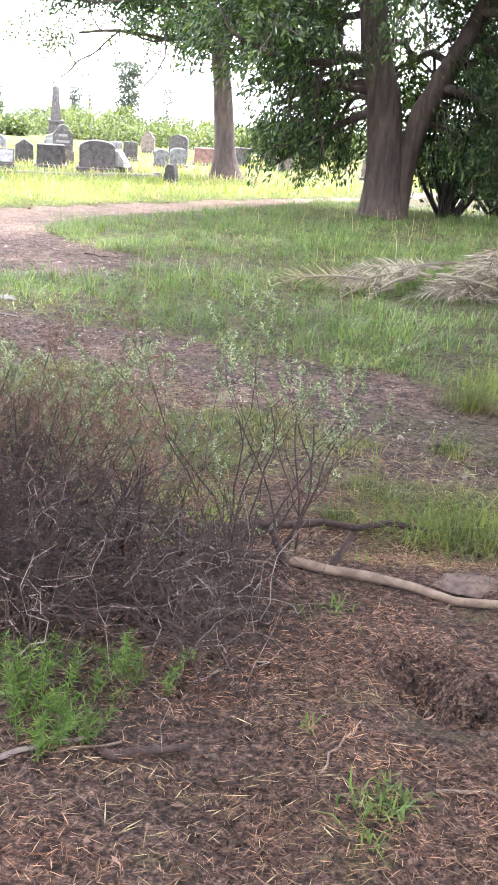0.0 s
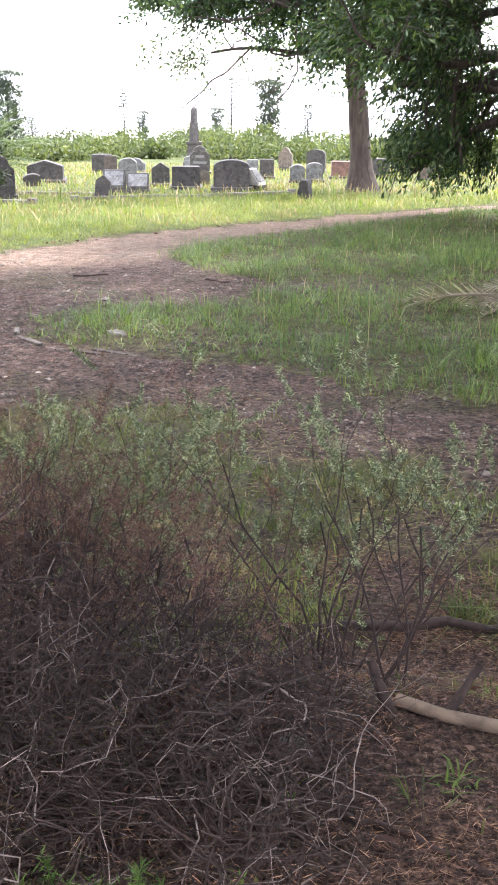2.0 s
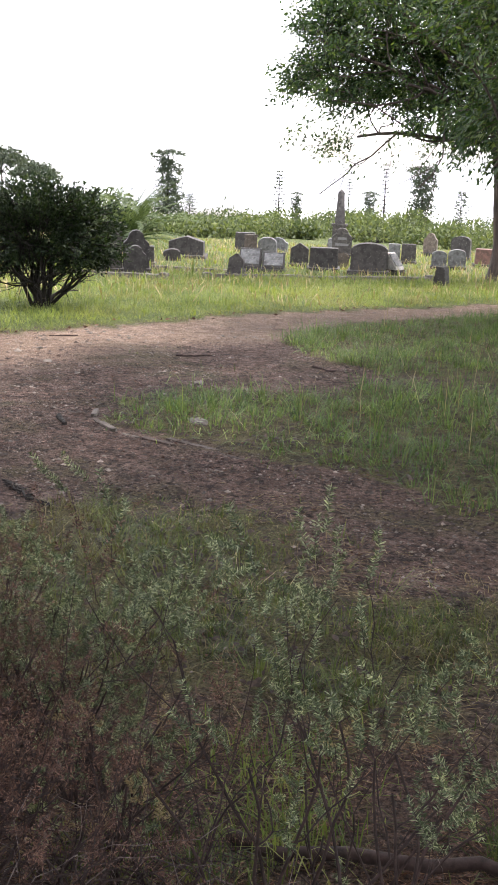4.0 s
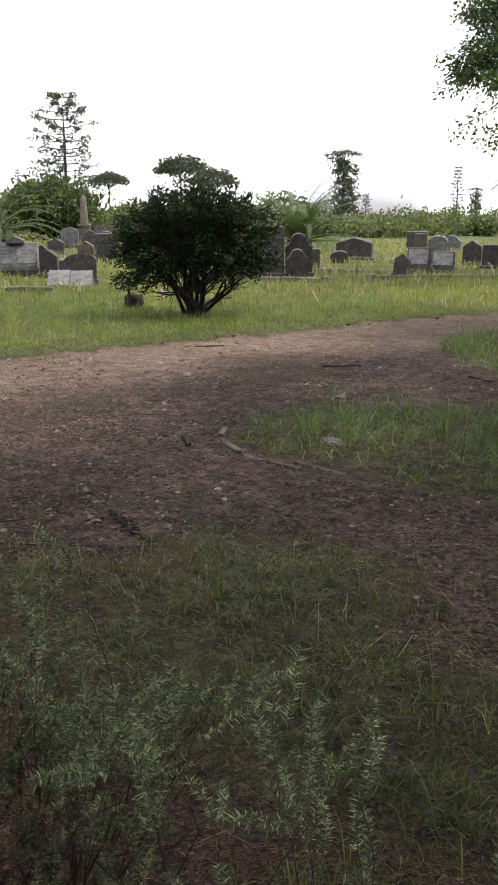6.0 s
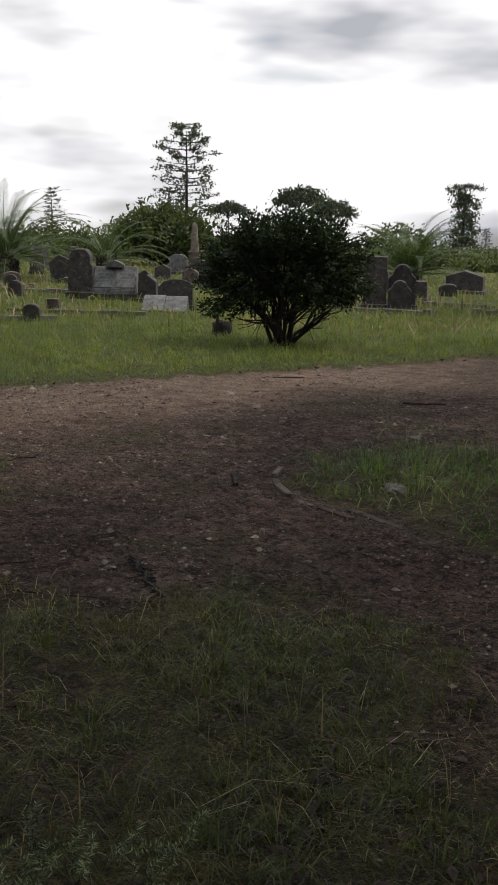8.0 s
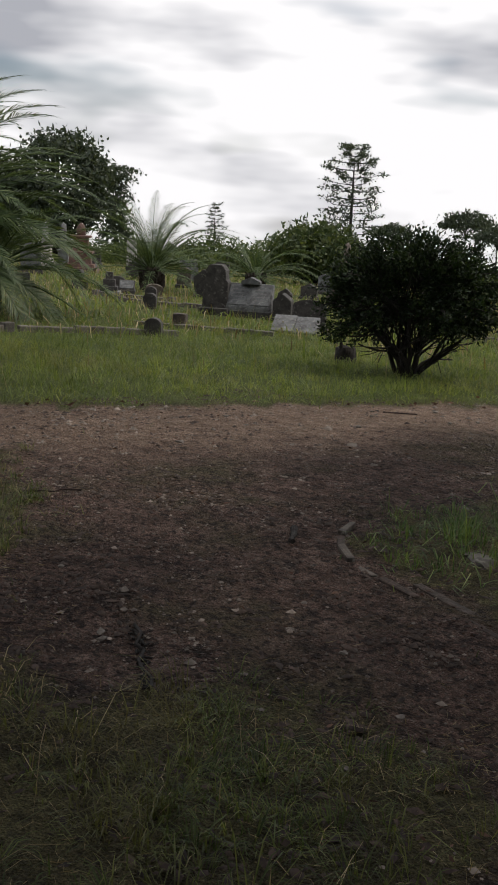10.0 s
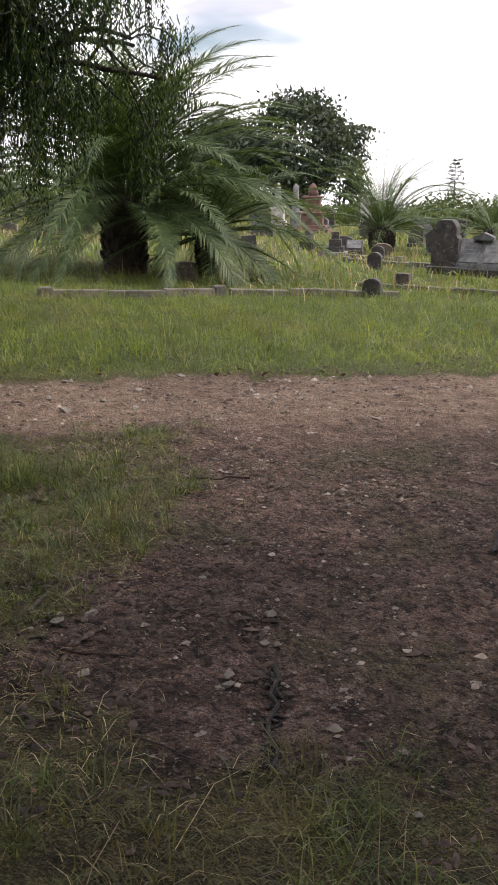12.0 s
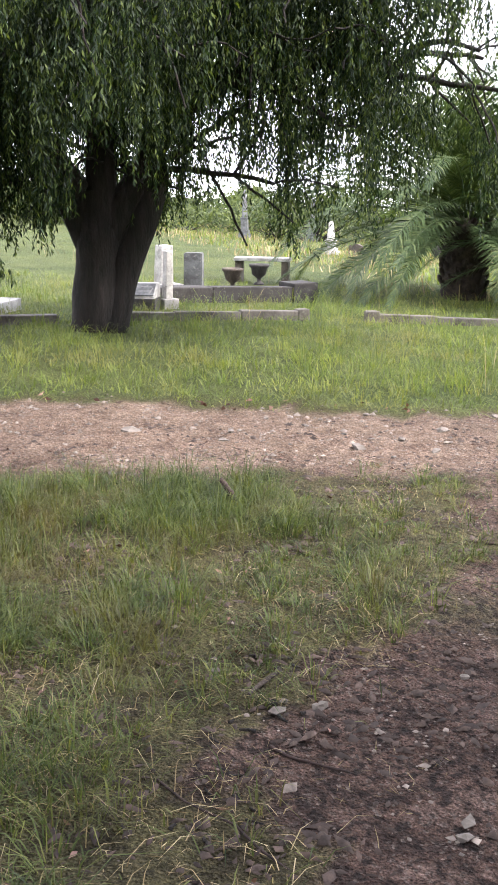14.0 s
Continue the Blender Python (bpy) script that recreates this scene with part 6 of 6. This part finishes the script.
# dark clods and rotted scraps
x, y = scatter(130000, -7.5, 2.4, 1.5, 14, lambda x, y: np.clip(0.35 + 0.9 * waves(x, y, 4.3, 2.8), 0.03, 1) * np.clip(1.25 - y / 14, 0.15, 1) * (1 - 0.7 * zones(x, y)[1]))
k = len(x)
s = np.minimum(rng.gamma(2.0, 0.0050, k) + 0.003, 0.022) * np.where(y < 5.0, 0.45, 1.0)
a = rng.uniform(0, 6.28, k)
o = octa[None] * s[:, None, None] * rng.uniform(0.5, 1.5, (k, 5, 1)) * np.array([1.6, 0.7, 0.6])
v = np.stack([o[..., 0] * np.cos(a)[:, None] - o[..., 1] * np.sin(a)[:, None], o[..., 0] * np.sin(a)[:, None] + o[..., 1] * np.cos(a)[:, None], o[..., 2]], -1)
v += np.stack([x, y, gz(x, y)], 1)[:, None, :]
g = Geo()
b5 = np.arange(k)[:, None] * 5
g.add(v.reshape(-1, 3), None, np.concatenate([b5 + np.array(q) for q in ((0, 1, 4), (1, 2, 4), (2, 3, 4), (3, 0, 4))]))
tagged(part("dark_clods", g, M_SOIL), "dark clods and rotted bark scraps on the earth", "soil", kind="stuff")

# fallen needles and litter
x, y = scatter(190000, -1.7, 1.7, 1.2, 4.9, lambda x, y: zones(x, y)[2] * np.clip(0.6 + 0.8 * waves(x, y, 5.1, 0.4), 0.15, 1))
k = len(x)
a = rng.uniform(0, 2 * math.pi, k)
g = Geo()
g.leaves(np.stack([x, y, gz(x, y) + rng.uniform(0.002, 0.024, k)], 1), np.stack([np.cos(a), np.sin(a), rng.normal(0, 0.25, k)], 1), rng.uniform(0.010, 0.045, k), rng.uniform(0.0009, 0.0026, k), rng, 0.3)
tagged(part("needle_litter", g, M_NEEDLE), "brown fallen needles and bark scraps covering the ground", "leaf litter", kind="stuff")
x, y = scatter(11000, -7, 2.2, 1.3, 12, lambda x, y: np.clip(0.22 + 0.3 * waves(x, y, 2.2, 0.9) + zones(x, y)[2] * 0.3, 0, 1))
k = len(x)
a = rng.uniform(0, 2 * math.pi, k)
g = Geo()
g.leaves(np.stack([x, y, gz(x, y) + rng.uniform(0.004, 0.015, k)], 1), np.stack([np.cos(a), np.sin(a), rng.normal(0, 0.2, k)], 1), rng.uniform(0.015, 0.05, k), rng.uniform(0.006, 0.016, k), rng, 0.3)
tagged(part("fallen_leaves", g, M_DRYLEAF), "scattered dry brown leaves and bark flakes", "leaf litter", kind="stuff")
x, y = scatter(2500, -8.8, -1, 6.5, 21, lambda x, y: np.exp(-((np.interp(y, FAR_Y, FAR_X) - x + 0.05) / 0.22) ** 2))
k = len(x)
a = rng.uniform(0, 2 * math.pi, k)
g = Geo()
g.leaves(np.stack([x, y, gz(x, y) + rng.uniform(0.005, 0.02, k)], 1), np.stack([np.cos(a), np.sin(a), rng.normal(0, 0.25, k)], 1), rng.uniform(0.04, 0.09, k), rng.uniform(0.02, 0.04, k), rng, 0.3)
tagged(part("verge_leaves", g, M_DRYLEAF), "drift of dry brown leaves along the track edge", "leaf litter", kind="stuff")

x, y = scatter(75000, -6.4, 1.8, 1.5, 8.5, lambda x, y: np.clip(waves(x, y, 2.7, 6.0) * 1.1 + 0.05, 0, 0.8) * (1 - zones(x, y)[1]) * (y < 8.2 + 0.2 * x))
k = len(x)
a = rng.uniform(0, 2 * math.pi, k)
g = Geo()
g.leaves(np.stack([x, y, gz(x, y) + rng.uniform(0.003, 0.02, k)], 1), np.stack([np.cos(a), np.sin(a), rng.normal(0, 0.2, k)], 1), rng.uniform(0.02, 0.07, k), rng.uniform(0.0015, 0.003, k), rng, 0.3)
tagged(part("dead_grass_mat", g, M_STRAW), "flattened dead grass lying over the earth", "leaf litter", kind="stuff")

# sticks
sr = np.random.default_rng(44)


def stick(x0, y0, x1, y1, radius, label, material, lift=0.0, z1=0.0, name="stick"):
    n = 8
    f = np.linspace(0, 1, n)
    L = math.hypot(x1 - x0, y1 - y0)
    wob = 0.012 if name == "log" else 0.028
    px = x0 + (x1 - x0) * f + sr.normal(0, wob * L, n)
    py = y0 + (y1 - y0) * f + sr.normal(0, wob * L, n)
    pz = gz(px, py) + radius * 0.7 + lift + z1 * f + np.abs(sr.normal(0, 0.1 * radius, n))
    cx, cy, cz = px.mean(), py.mean(), pz.mean()
    g = Geo()
    g.tube(np.stack([px - cx, py - cy, pz - cz], 1), radius * np.linspace(1.0, 0.62, n) * sr.uniform(0.88, 1.1, n), 8)
    ob = part(name, g, material, smooth=True)
    ob.location = (cx, cy, cz)
    return tagged(ob, label, "branch" if name != "log" else "log")


stick(0.16, 3.31, 1.05, 2.93, 0.0185, "bare tan fallen pole lying on needle litter", M_LOG, name="log")
stick(-0.30, 4.06, 0.75, 4.16, 0.021, "dark fallen branch behind the shrub", M_TWIG_DARK, 0.02, name="branch")


def branch_stub(pts, radius, label):
    """A snapped, knobbly side branch standing out of the litter. pts: x, y and height over the ground."""
    x0, y0 = pts[0][:2]
    z0 = float(gz(x0, y0))
    f = np.linspace(0, len(pts) - 1, 9)
    p = np.array(pts, float) - np.array([x0, y0, 0])
    line = np.stack([np.interp(f, np.arange(len(pts)), p[:, c]) for c in range(3)], 1) + sr.normal(0, radius * 0.12, (9, 3))
    g = Geo()
    g.tube(line, radius * np.linspace(1.15, 0.8, 9) * sr.uniform(0.88, 1.12, 9), 9)
    ob = part("branch_stub", g, M_TWIG_DARK, smooth=True)
    ob.location = (x0, y0, z0)
    return tagged(ob, label, "branch")


branch_stub([(0.165, 3.26, -0.02), (0.145, 3.28, 0.03), (0.12, 3.30, 0.07), (0.105, 3.31, 0.115)], 0.014, "upturned dark stub of a fallen branch")
branch_stub([(0.28, 3.25, -0.02), (0.31, 3.27, 0.03), (0.345, 3.30, 0.075), (0.375, 3.33, 0.115)], 0.012, "upturned dark stub leaning on the fallen pole")
stick(0.07, 2.80, 0.38, 2.64, 0.008, "dark twig lying on litter", M_TWIG_DARK)
stick(-0.07, 2.56, 0.14, 2.51, 0.005, "thin twig lying on litter", M_TWIG_DARK)
stick(0.01, 1.95, 0.11, 1.96, 0.006, "short dark twig on litter", M_TWIG_DARK)
stick(-0.20, 2.36, -0.02, 2.28, 0.006, "short dark twig on litter", M_TWIG_DARK)
stick(0.22, 2.02, 0.33, 2.24, 0.003, "thin pale twig on litter", M_TWIG)
stick(-0.24, 2.01, -0.06, 2.06, 0.011, "dark bark strip on litter", M_TWIG_DARK)
stick(-0.52, 1.93, -0.28, 2.08, 0.007, "grey dead stick at the shrub's foot", M_TWIG)
stick(-0.66, 2.50, -0.30, 2.48, 0.007, "dark dead stick at the shrub's foot", M_TWIG_DARK)
stick(-2.80, 7.27, -2.27, 6.86, 0.010, "dark rotten stick lying along a crack", M_BARK_DARK)
stick(-3.22, 6.35, -2.30, 6.80, 0.004, "thin dark root along the path edge", M_TWIG_DARK)
stick(-3.28, 8.95, -3.12, 8.72, 0.022, "short dark piece of wood on the path", M_BARK_DARK)
branch_stub([(-5.62, 7.29, -0.03), (-5.65, 7.27, 0.05), (-5.66, 7.25, 0.09), (-5.70, 7.22, 0.13)], 0.017, "short weathered stub standing in grass")
stick(-3.78, 6.90, -3.62, 6.74, 0.010, "reddish bark strip on the earth", M_BARK)
stick(-3.30, 6.72, -3.12, 6.90, 0.006, "dark twig on the earth", M_TWIG_DARK)
stick(-4.82, 8.27, -4.66, 8.5, 0.008, "dark stick on the path", M_TWIG_DARK)
stick(-0.98, 6.05, -0.75, 5.55, 0.010, "dark rotten branch sunk in grass", M_TWIG_DARK)
stick(-2.2, 12.6, -1.9, 12.4, 0.012, "dark branch beside the track", M_TWIG_DARK)
stick(-5.6, 13.2, -5.35, 13.45, 0.010, "dark branch on the track", M_TWIG_DARK)
stick(-3.7, 12.5, -3.4, 12.75, 0.011, "dark branch on the track", M_TWIG_DARK)
for i in range(60):
    x, y, a, L = sr.uniform(-1.6, 1.4), sr.uniform(1.7, 4.6), sr.uniform(0, 6.28), sr.uniform(0.06, 0.25)
    stick(x, y, x + math.cos(a) * L, y + math.sin(a) * L, sr.uniform(0.0018, 0.005), "thin dry twig lying on litter", (M_TWIG, M_TWIG_DARK, M_LOG)[i % 3], name="twig")

for i in range(110):
    f = sr.random()
    if i < 60:
        x, y = -2.80 + 0.53 * f + sr.normal(0, 0.014), 7.27 - 0.41 * f + sr.normal(0, 0.014)
    elif i < 82:
        x, y = -0.98 + 0.25 * f + sr.normal(0, 0.03), 6.05 - 0.5 * f + sr.normal(0, 0.03)
    else:
        x, y = -3.9 + 0.9 * f + sr.normal(0, 0.08), 6.95 - 0.5 * f + sr.normal(0, 0.06)
    a, L = sr.uniform(0, 6.28), sr.uniform(0.015, 0.05)
    stick(x, y, x + math.cos(a) * L, y + math.sin(a) * L, sr.uniform(0.003, 0.0075), "scrap of dark rotted bark on earth", M_BARK_DARK, name="bark_scrap")

# ---------------------------------------------------------------- the near shrubs


def dead_tangle():
    """The low grey tangle of dead twigs at the foot of the shrubs."""
    r = np.random.default_rng(61)
    t = thing("dead_brush", -0.72, 2.9, "tangled heap of grey dead twigs on the ground", "dead brush")
    # few pale twigs for highlights, many dark ones for the shade between them
    for name, count, mat, rad in (("lit_pale_twig_tangle", 430, M_TWIG, 0.0016), ("shaded_dark_twig_tangle", 3300, M_TWIG_DARK, 0.0019)):
        g = Geo()
        for i in range(count):
            x = r.uniform(-0.95, 0.80)
            y = r.normal(0.05, 0.34)
            h = 0.48 * math.exp(-((x + 0.25) ** 2) / 0.6 - (y - 0.25) ** 2 / 0.4)
            z = float(gz(-0.72 + x, 2.9 + y) - gz(-0.72, 2.9)) + r.uniform(0.01, max(0.03, h))
            a = r.normal(0.35, 0.9)
            pts = wander((x, y, z), (math.cos(a) * r.choice([-1, 1]), math.sin(a) * 0.8, r.normal(0.15, 0.4)), r.uniform(0.12, 0.5), 7, r, 1.7, -0.1)
            low = gz(-0.72 + pts[:, 0], 2.9 + pts[:, 1]) - gz(-0.72, 2.9) + 0.004
            pts[:, 2] = np.maximum(pts[:, 2], low)
            g.tube(pts, np.linspace(1, 0.35, 8) * rad * r.uniform(0.5, 1.4), 3)
        part(name, g, mat, t)["kind"] = "stuff"
    for i in range(18):
        x, y, a = r.uniform(-0.9, 0.7), r.normal(0, 0.3), r.uniform(-0.4, 1.0)
        pts = wander((0, 0, 0), (math.cos(a), math.sin(a) * 0.7, 0.05), r.uniform(0.22, 0.45), 6, r, 0.9, 0)
        low = gz(-0.72 + x + pts[:, 0], 2.9 + y + pts[:, 1]) - gz(-0.72, 2.9)
        pts[:, 2] = np.maximum(pts[:, 2] + 0.05 + 0.1 * r.random(), low + 0.012)
        g = Geo()
        g.tube(pts, np.linspace(1, 0.5, 7) * r.uniform(0.003, 0.006), 5)
        part("branch", g, M_TWIG if i % 6 == 5 else M_TWIG_DARK, t).location = (x, y, 0)


def sprigs(wood, leaf, start, direction, length, radius, depth, r, bare, kids=3, lift=0.25):
    """A forking stem; its last twigs carry needle leaves."""
    pts = wander(start, direction, length, 7, r, 0.4, lift)
    rad = np.linspace(radius, radius * 0.5, 8)
    wood.tube(pts, rad, 5 if depth > 1 else 3)
    if depth <= 1:
        u = r.uniform(bare if depth == 0 else 0.6, 1.0, int(length * (1900 if depth == 0 else 700)))
        p = np.stack([np.interp(u * 7, np.arange(8), pts[:, c]) for c in range(3)], 1)
        d = pts[-1] - pts[0]
        d /= np.linalg.norm(d)
        side = r.normal(size=p.shape)
        side -= (side @ d)[:, None] * d
        side /= np.linalg.norm(side, axis=1)[:, None] + 1e-9
        leaf.append((p, side * 1.0 + d * 0.45))
        if depth == 0:
            return
    for i in range(kids):
        k = int(r.integers(2, 8))
        d = pts[k] - pts[k - 1]
        d /= np.linalg.norm(d)
        s = r.normal(size=3) * np.array([1, 1, 0.6])
        s /= np.linalg.norm(s)
        sprigs(wood, leaf, pts[k], d * 0.75 + s * 0.65, length * r.uniform(0.4, 0.7), rad[k] * 0.62, depth - 1, r, bare, kids, lift)


def heath_shrub(x, y, stems, label, seed, wood_mat, leaf_mats, depth=2, bare=0.2, leaf_len=0.016, kids=3, keep=1.0, lift=0.25):
    """A rosemary-like shrub: thin forking stems with short needle leaves along the outer sprigs. stems: direction, length."""
    r = np.random.default_rng(seed)
    t = thing("heath_shrub", x, y, label, "shrub")
    wood, sets = Geo(), []
    for (dx, dy, dz), n in stems:
        sprigs(wood, sets, (r.normal(0, 0.05), r.normal(0, 0.05), -0.03), (dx, dy, dz), n, 0.0046, depth, r, bare, kids, lift)
    part("branchwork", wood, wood_mat, t)
    for j, (name, mat) in enumerate(leaf_mats):
        g = Geo()
        for i, (p, d) in enumerate(sets):
            if i % len(leaf_mats) == j and len(p):
                q = r.random(len(p)) < keep
                g.leaves(p[q], d[q], leaf_len * r.uniform(0.5, 1.05, q.sum()), leaf_len * 0.14, r, 0.1)
        part(name, g, mat, t)
    return t


dead_tangle()
qr = np.random.default_rng(8)


def fan(n, lean, length, tilt=(0, 0)):
    out = []
    for i in range(n):
        a = i * 2.4 + qr.uniform(-0.4, 0.4)
        m = lean * qr.uniform(0.3, 1.2)
        out.append(((math.cos(a) * m + tilt[0], math.sin(a) * m + tilt[1], 1.0), length * qr.uniform(0.75, 1.15)))
    return out


DRY = "half-dead brown heath shrub with reddish dry twigs"
GREEN = "grey-green heath shrub with dense needle leaves"
OPEN = "open heath shrub with thin dark stems and sparse leaves"
for i, (x, y, n, lean, L) in enumerate([(-0.66, 3.42, 9, 0.75, 0.52), (-0.95, 3.55, 10, 0.6, 0.60), (-1.25, 3.45, 9, 0.65, 0.60), (-0.86, 3.85, 9, 0.55, 0.48), (-1.35, 3.85, 8, 0.6, 0.56), (-0.42, 3.36, 6, 0.8, 0.40), (-1.0, 3.2, 7, 0.6, 0.52)]):
    heath_shrub(x, y, fan(n, lean, L), DRY, 70 + i, M_TWIG_DARK, [("dry_foliage", M_DRYLEAF)], 3, 0.0, 0.013, 3, 0.36, 0.3)
for i, (x, y, n, lean, L) in enumerate([(-0.64, 3.98, 11, 0.5, 0.47), (-0.84, 4.22, 12, 0.5, 0.49), (-1.15, 4.4, 10, 0.5, 0.48), (-1.0, 4.1, 10, 0.45, 0.49)]):
    heath_shrub(x, y, fan(n, lean, L), GREEN, 80 + i, M_TWIG_DARK, [("foliage", M_ROSE)], 3, 0.12, 0.0165, 2, 0.95, 0.55)
heath_shrub(-0.06, 3.50, fan(6, 0.7, 0.62, (0.05, 0)), OPEN, 90, M_TWIG_DARK, [("foliage", M_ROSE)], 3, 0.25, 0.0145, 2, 0.8, 0.45)
heath_shrub(0.12, 3.40, fan(5, 0.6, 0.54, (0.3, 0)), OPEN, 91, M_TWIG_DARK, [("foliage", M_ROSE)], 3, 0.25, 0.0145, 2, 0.8, 0.45)
heath_shrub(-0.32, 3.66, fan(4, 0.7, 0.44), "yellowing heath shrub with sparse leaves", 92, M_TWIG_DARK, [("dry_foliage", M_STRAW), ("foliage", M_ROSE)], 3, 0.3, 0.014, 2, 0.8, 0.5)
heath_shrub(0.02, 3.85, fan(4, 0.5, 0.40), OPEN, 93, M_TWIG_DARK, [("foliage", M_ROSE)], 3, 0.3, 0.0145, 2, 0.75, 0.5)


def weed_clump(x, y, n, h, spread, label, seed, material, width=0.006, name="grass_tuft", lean=0.5):
    r = np.random.default_rng(seed)
    g = Geo()
    a = r.uniform(0, 6.28, n)
    m = np.abs(r.normal(0, lean, n))
    px, py = r.normal(0, spread, n), r.normal(0, spread, n)
    pz = gz(x + px, y + py) - gz(x, y) - 0.008
    g.blades(np.stack([px, py, pz], 1), h * r.uniform(0.5, 1.2, n), np.stack([np.cos(a) * m, np.sin(a) * m], 1), width * r.uniform(0.6, 1.2, n))
    ob = part(name, g, material)
    ob.location = (x, y, float(gz(x, y)))
    return tagged(ob, label, "grass", kind="stuff")


for i, (x, y, n, h, s) in enumerate([(0.40, 4.25, 160, 0.16, 0.04), (0.75, 4.15, 260, 0.20, 0.07), (0.92, 4.05, 300, 0.22, 0.09), (1.05, 4.3, 260, 0.22, 0.10), (0.85, 4.45, 200, 0.16, 0.08), (1.2, 3.95, 200, 0.2, 0.08), (0.62, 4.6, 180, 0.12, 0.09), (0.42, 3.42, 22, 0.09, 0.02), (1.35, 6.6, 320, 0.30, 0.10), (1.6, 7.0, 360, 0.35, 0.12), (1.05, 5.5, 120, 0.2, 0.06),
                                     (0.45, 5.4, 160, 0.12, 0.12), (-0.35, 3.9, 200, 0.20, 0.10), (-0.15, 4.15, 160, 0.2, 0.08), (-0.55, 3.75, 120, 0.22, 0.07), (-0.3, 4.5, 240, 0.16, 0.14)]):
    weed_clump(x, y, n, h * 0.75, s, "tuft of fresh green grass growing from litter", 200 + i, M_TALL if i % 2 else M_GRASS, 0.0045, "grass_tuft", 0.9)
for i, (x, y, n, s) in enumerate([(0.34, 1.90, 70, 0.03), (0.38, 1.95, 40, 0.025), (0.31, 1.80, 20, 0.015), (-0.09, 2.52, 16, 0.012), (-0.03, 2.8, 10, 0.01), (0.31, 2.97, 24, 0.02), (0.2, 2.2, 12, 0.015)]):
    weed_clump(x, y, n, 0.05, s, "small green weed in brown litter", 240 + i, M_WEED, 0.006, "weed", 0.9)


def feathery_weed(x, y, n, h, seed):
    r = np.random.default_rng(seed)
    t = thing("feathery_weed", x, y, "bright green feathery weed in brown litter", "weed")
    stems, leaf = Geo(), Geo()
    for i in range(n):
        a, m = r.uniform(0, 6.28), r.uniform(0.2, 0.9)
        pts = wander((r.normal(0, 0.05), r.normal(0, 0.04), -0.01), (math.cos(a) * m, math.sin(a) * m, 1), h * r.uniform(0.6, 1.2), 5, r, 0.3, 0)
        stems.tube(pts, np.linspace(0.002, 0.0008, 6), 3)
        k = 70
        u = r.uniform(0.2, 1, k) * 5
        p = np.stack([np.interp(u, np.arange(6), pts[:, c]) for c in range(3)], 1)
        leaf.leaves(p, r.normal(size=(k, 3)) + np.array([0, 0, 0.3]), r.uniform(0.012, 0.035, k), 0.003, r)
    part("stalk", stems, M_WEED, t)["kind"] = "stuff"
    part("leaves", leaf, M_WEED, t)


feathery_weed(-0.42, 2.20, 16, 0.16, 1)
feathery_weed(-0.35, 2.07, 16, 0.12, 2)
feathery_weed(-0.24, 2.35, 14, 0.12, 3)
feathery_weed(-0.46, 2.30, 10, 0.10, 4)
for i, (x, y, h) in enumerate([(-0.84, 5.5, 0.32), (-1.02, 6.05, 0.2), (-1.3, 5.2, 0.28), (-2.0, 5.6, 0.3), (-0.5, 5.9, 0.2)]):
    weed_clump(x, y, 2, h, 0.008, "single pale dry grass stalk", 260 + i, M_STRAW, 0.005, "dry_stalk", 0.3)
for i, (x, y) in enumerate([(-5.3, 6.9), (-4.5, 6.5), (-5.2, 6.2), (-4.2, 6.1)]):
    weed_clump(x, y, 260, 0.10 + 0.02 * (i % 3), 0.16, "clump of longer green grass beside the track", 280 + i, M_GRASS, 0.004, "grass_tuft", 0.9)
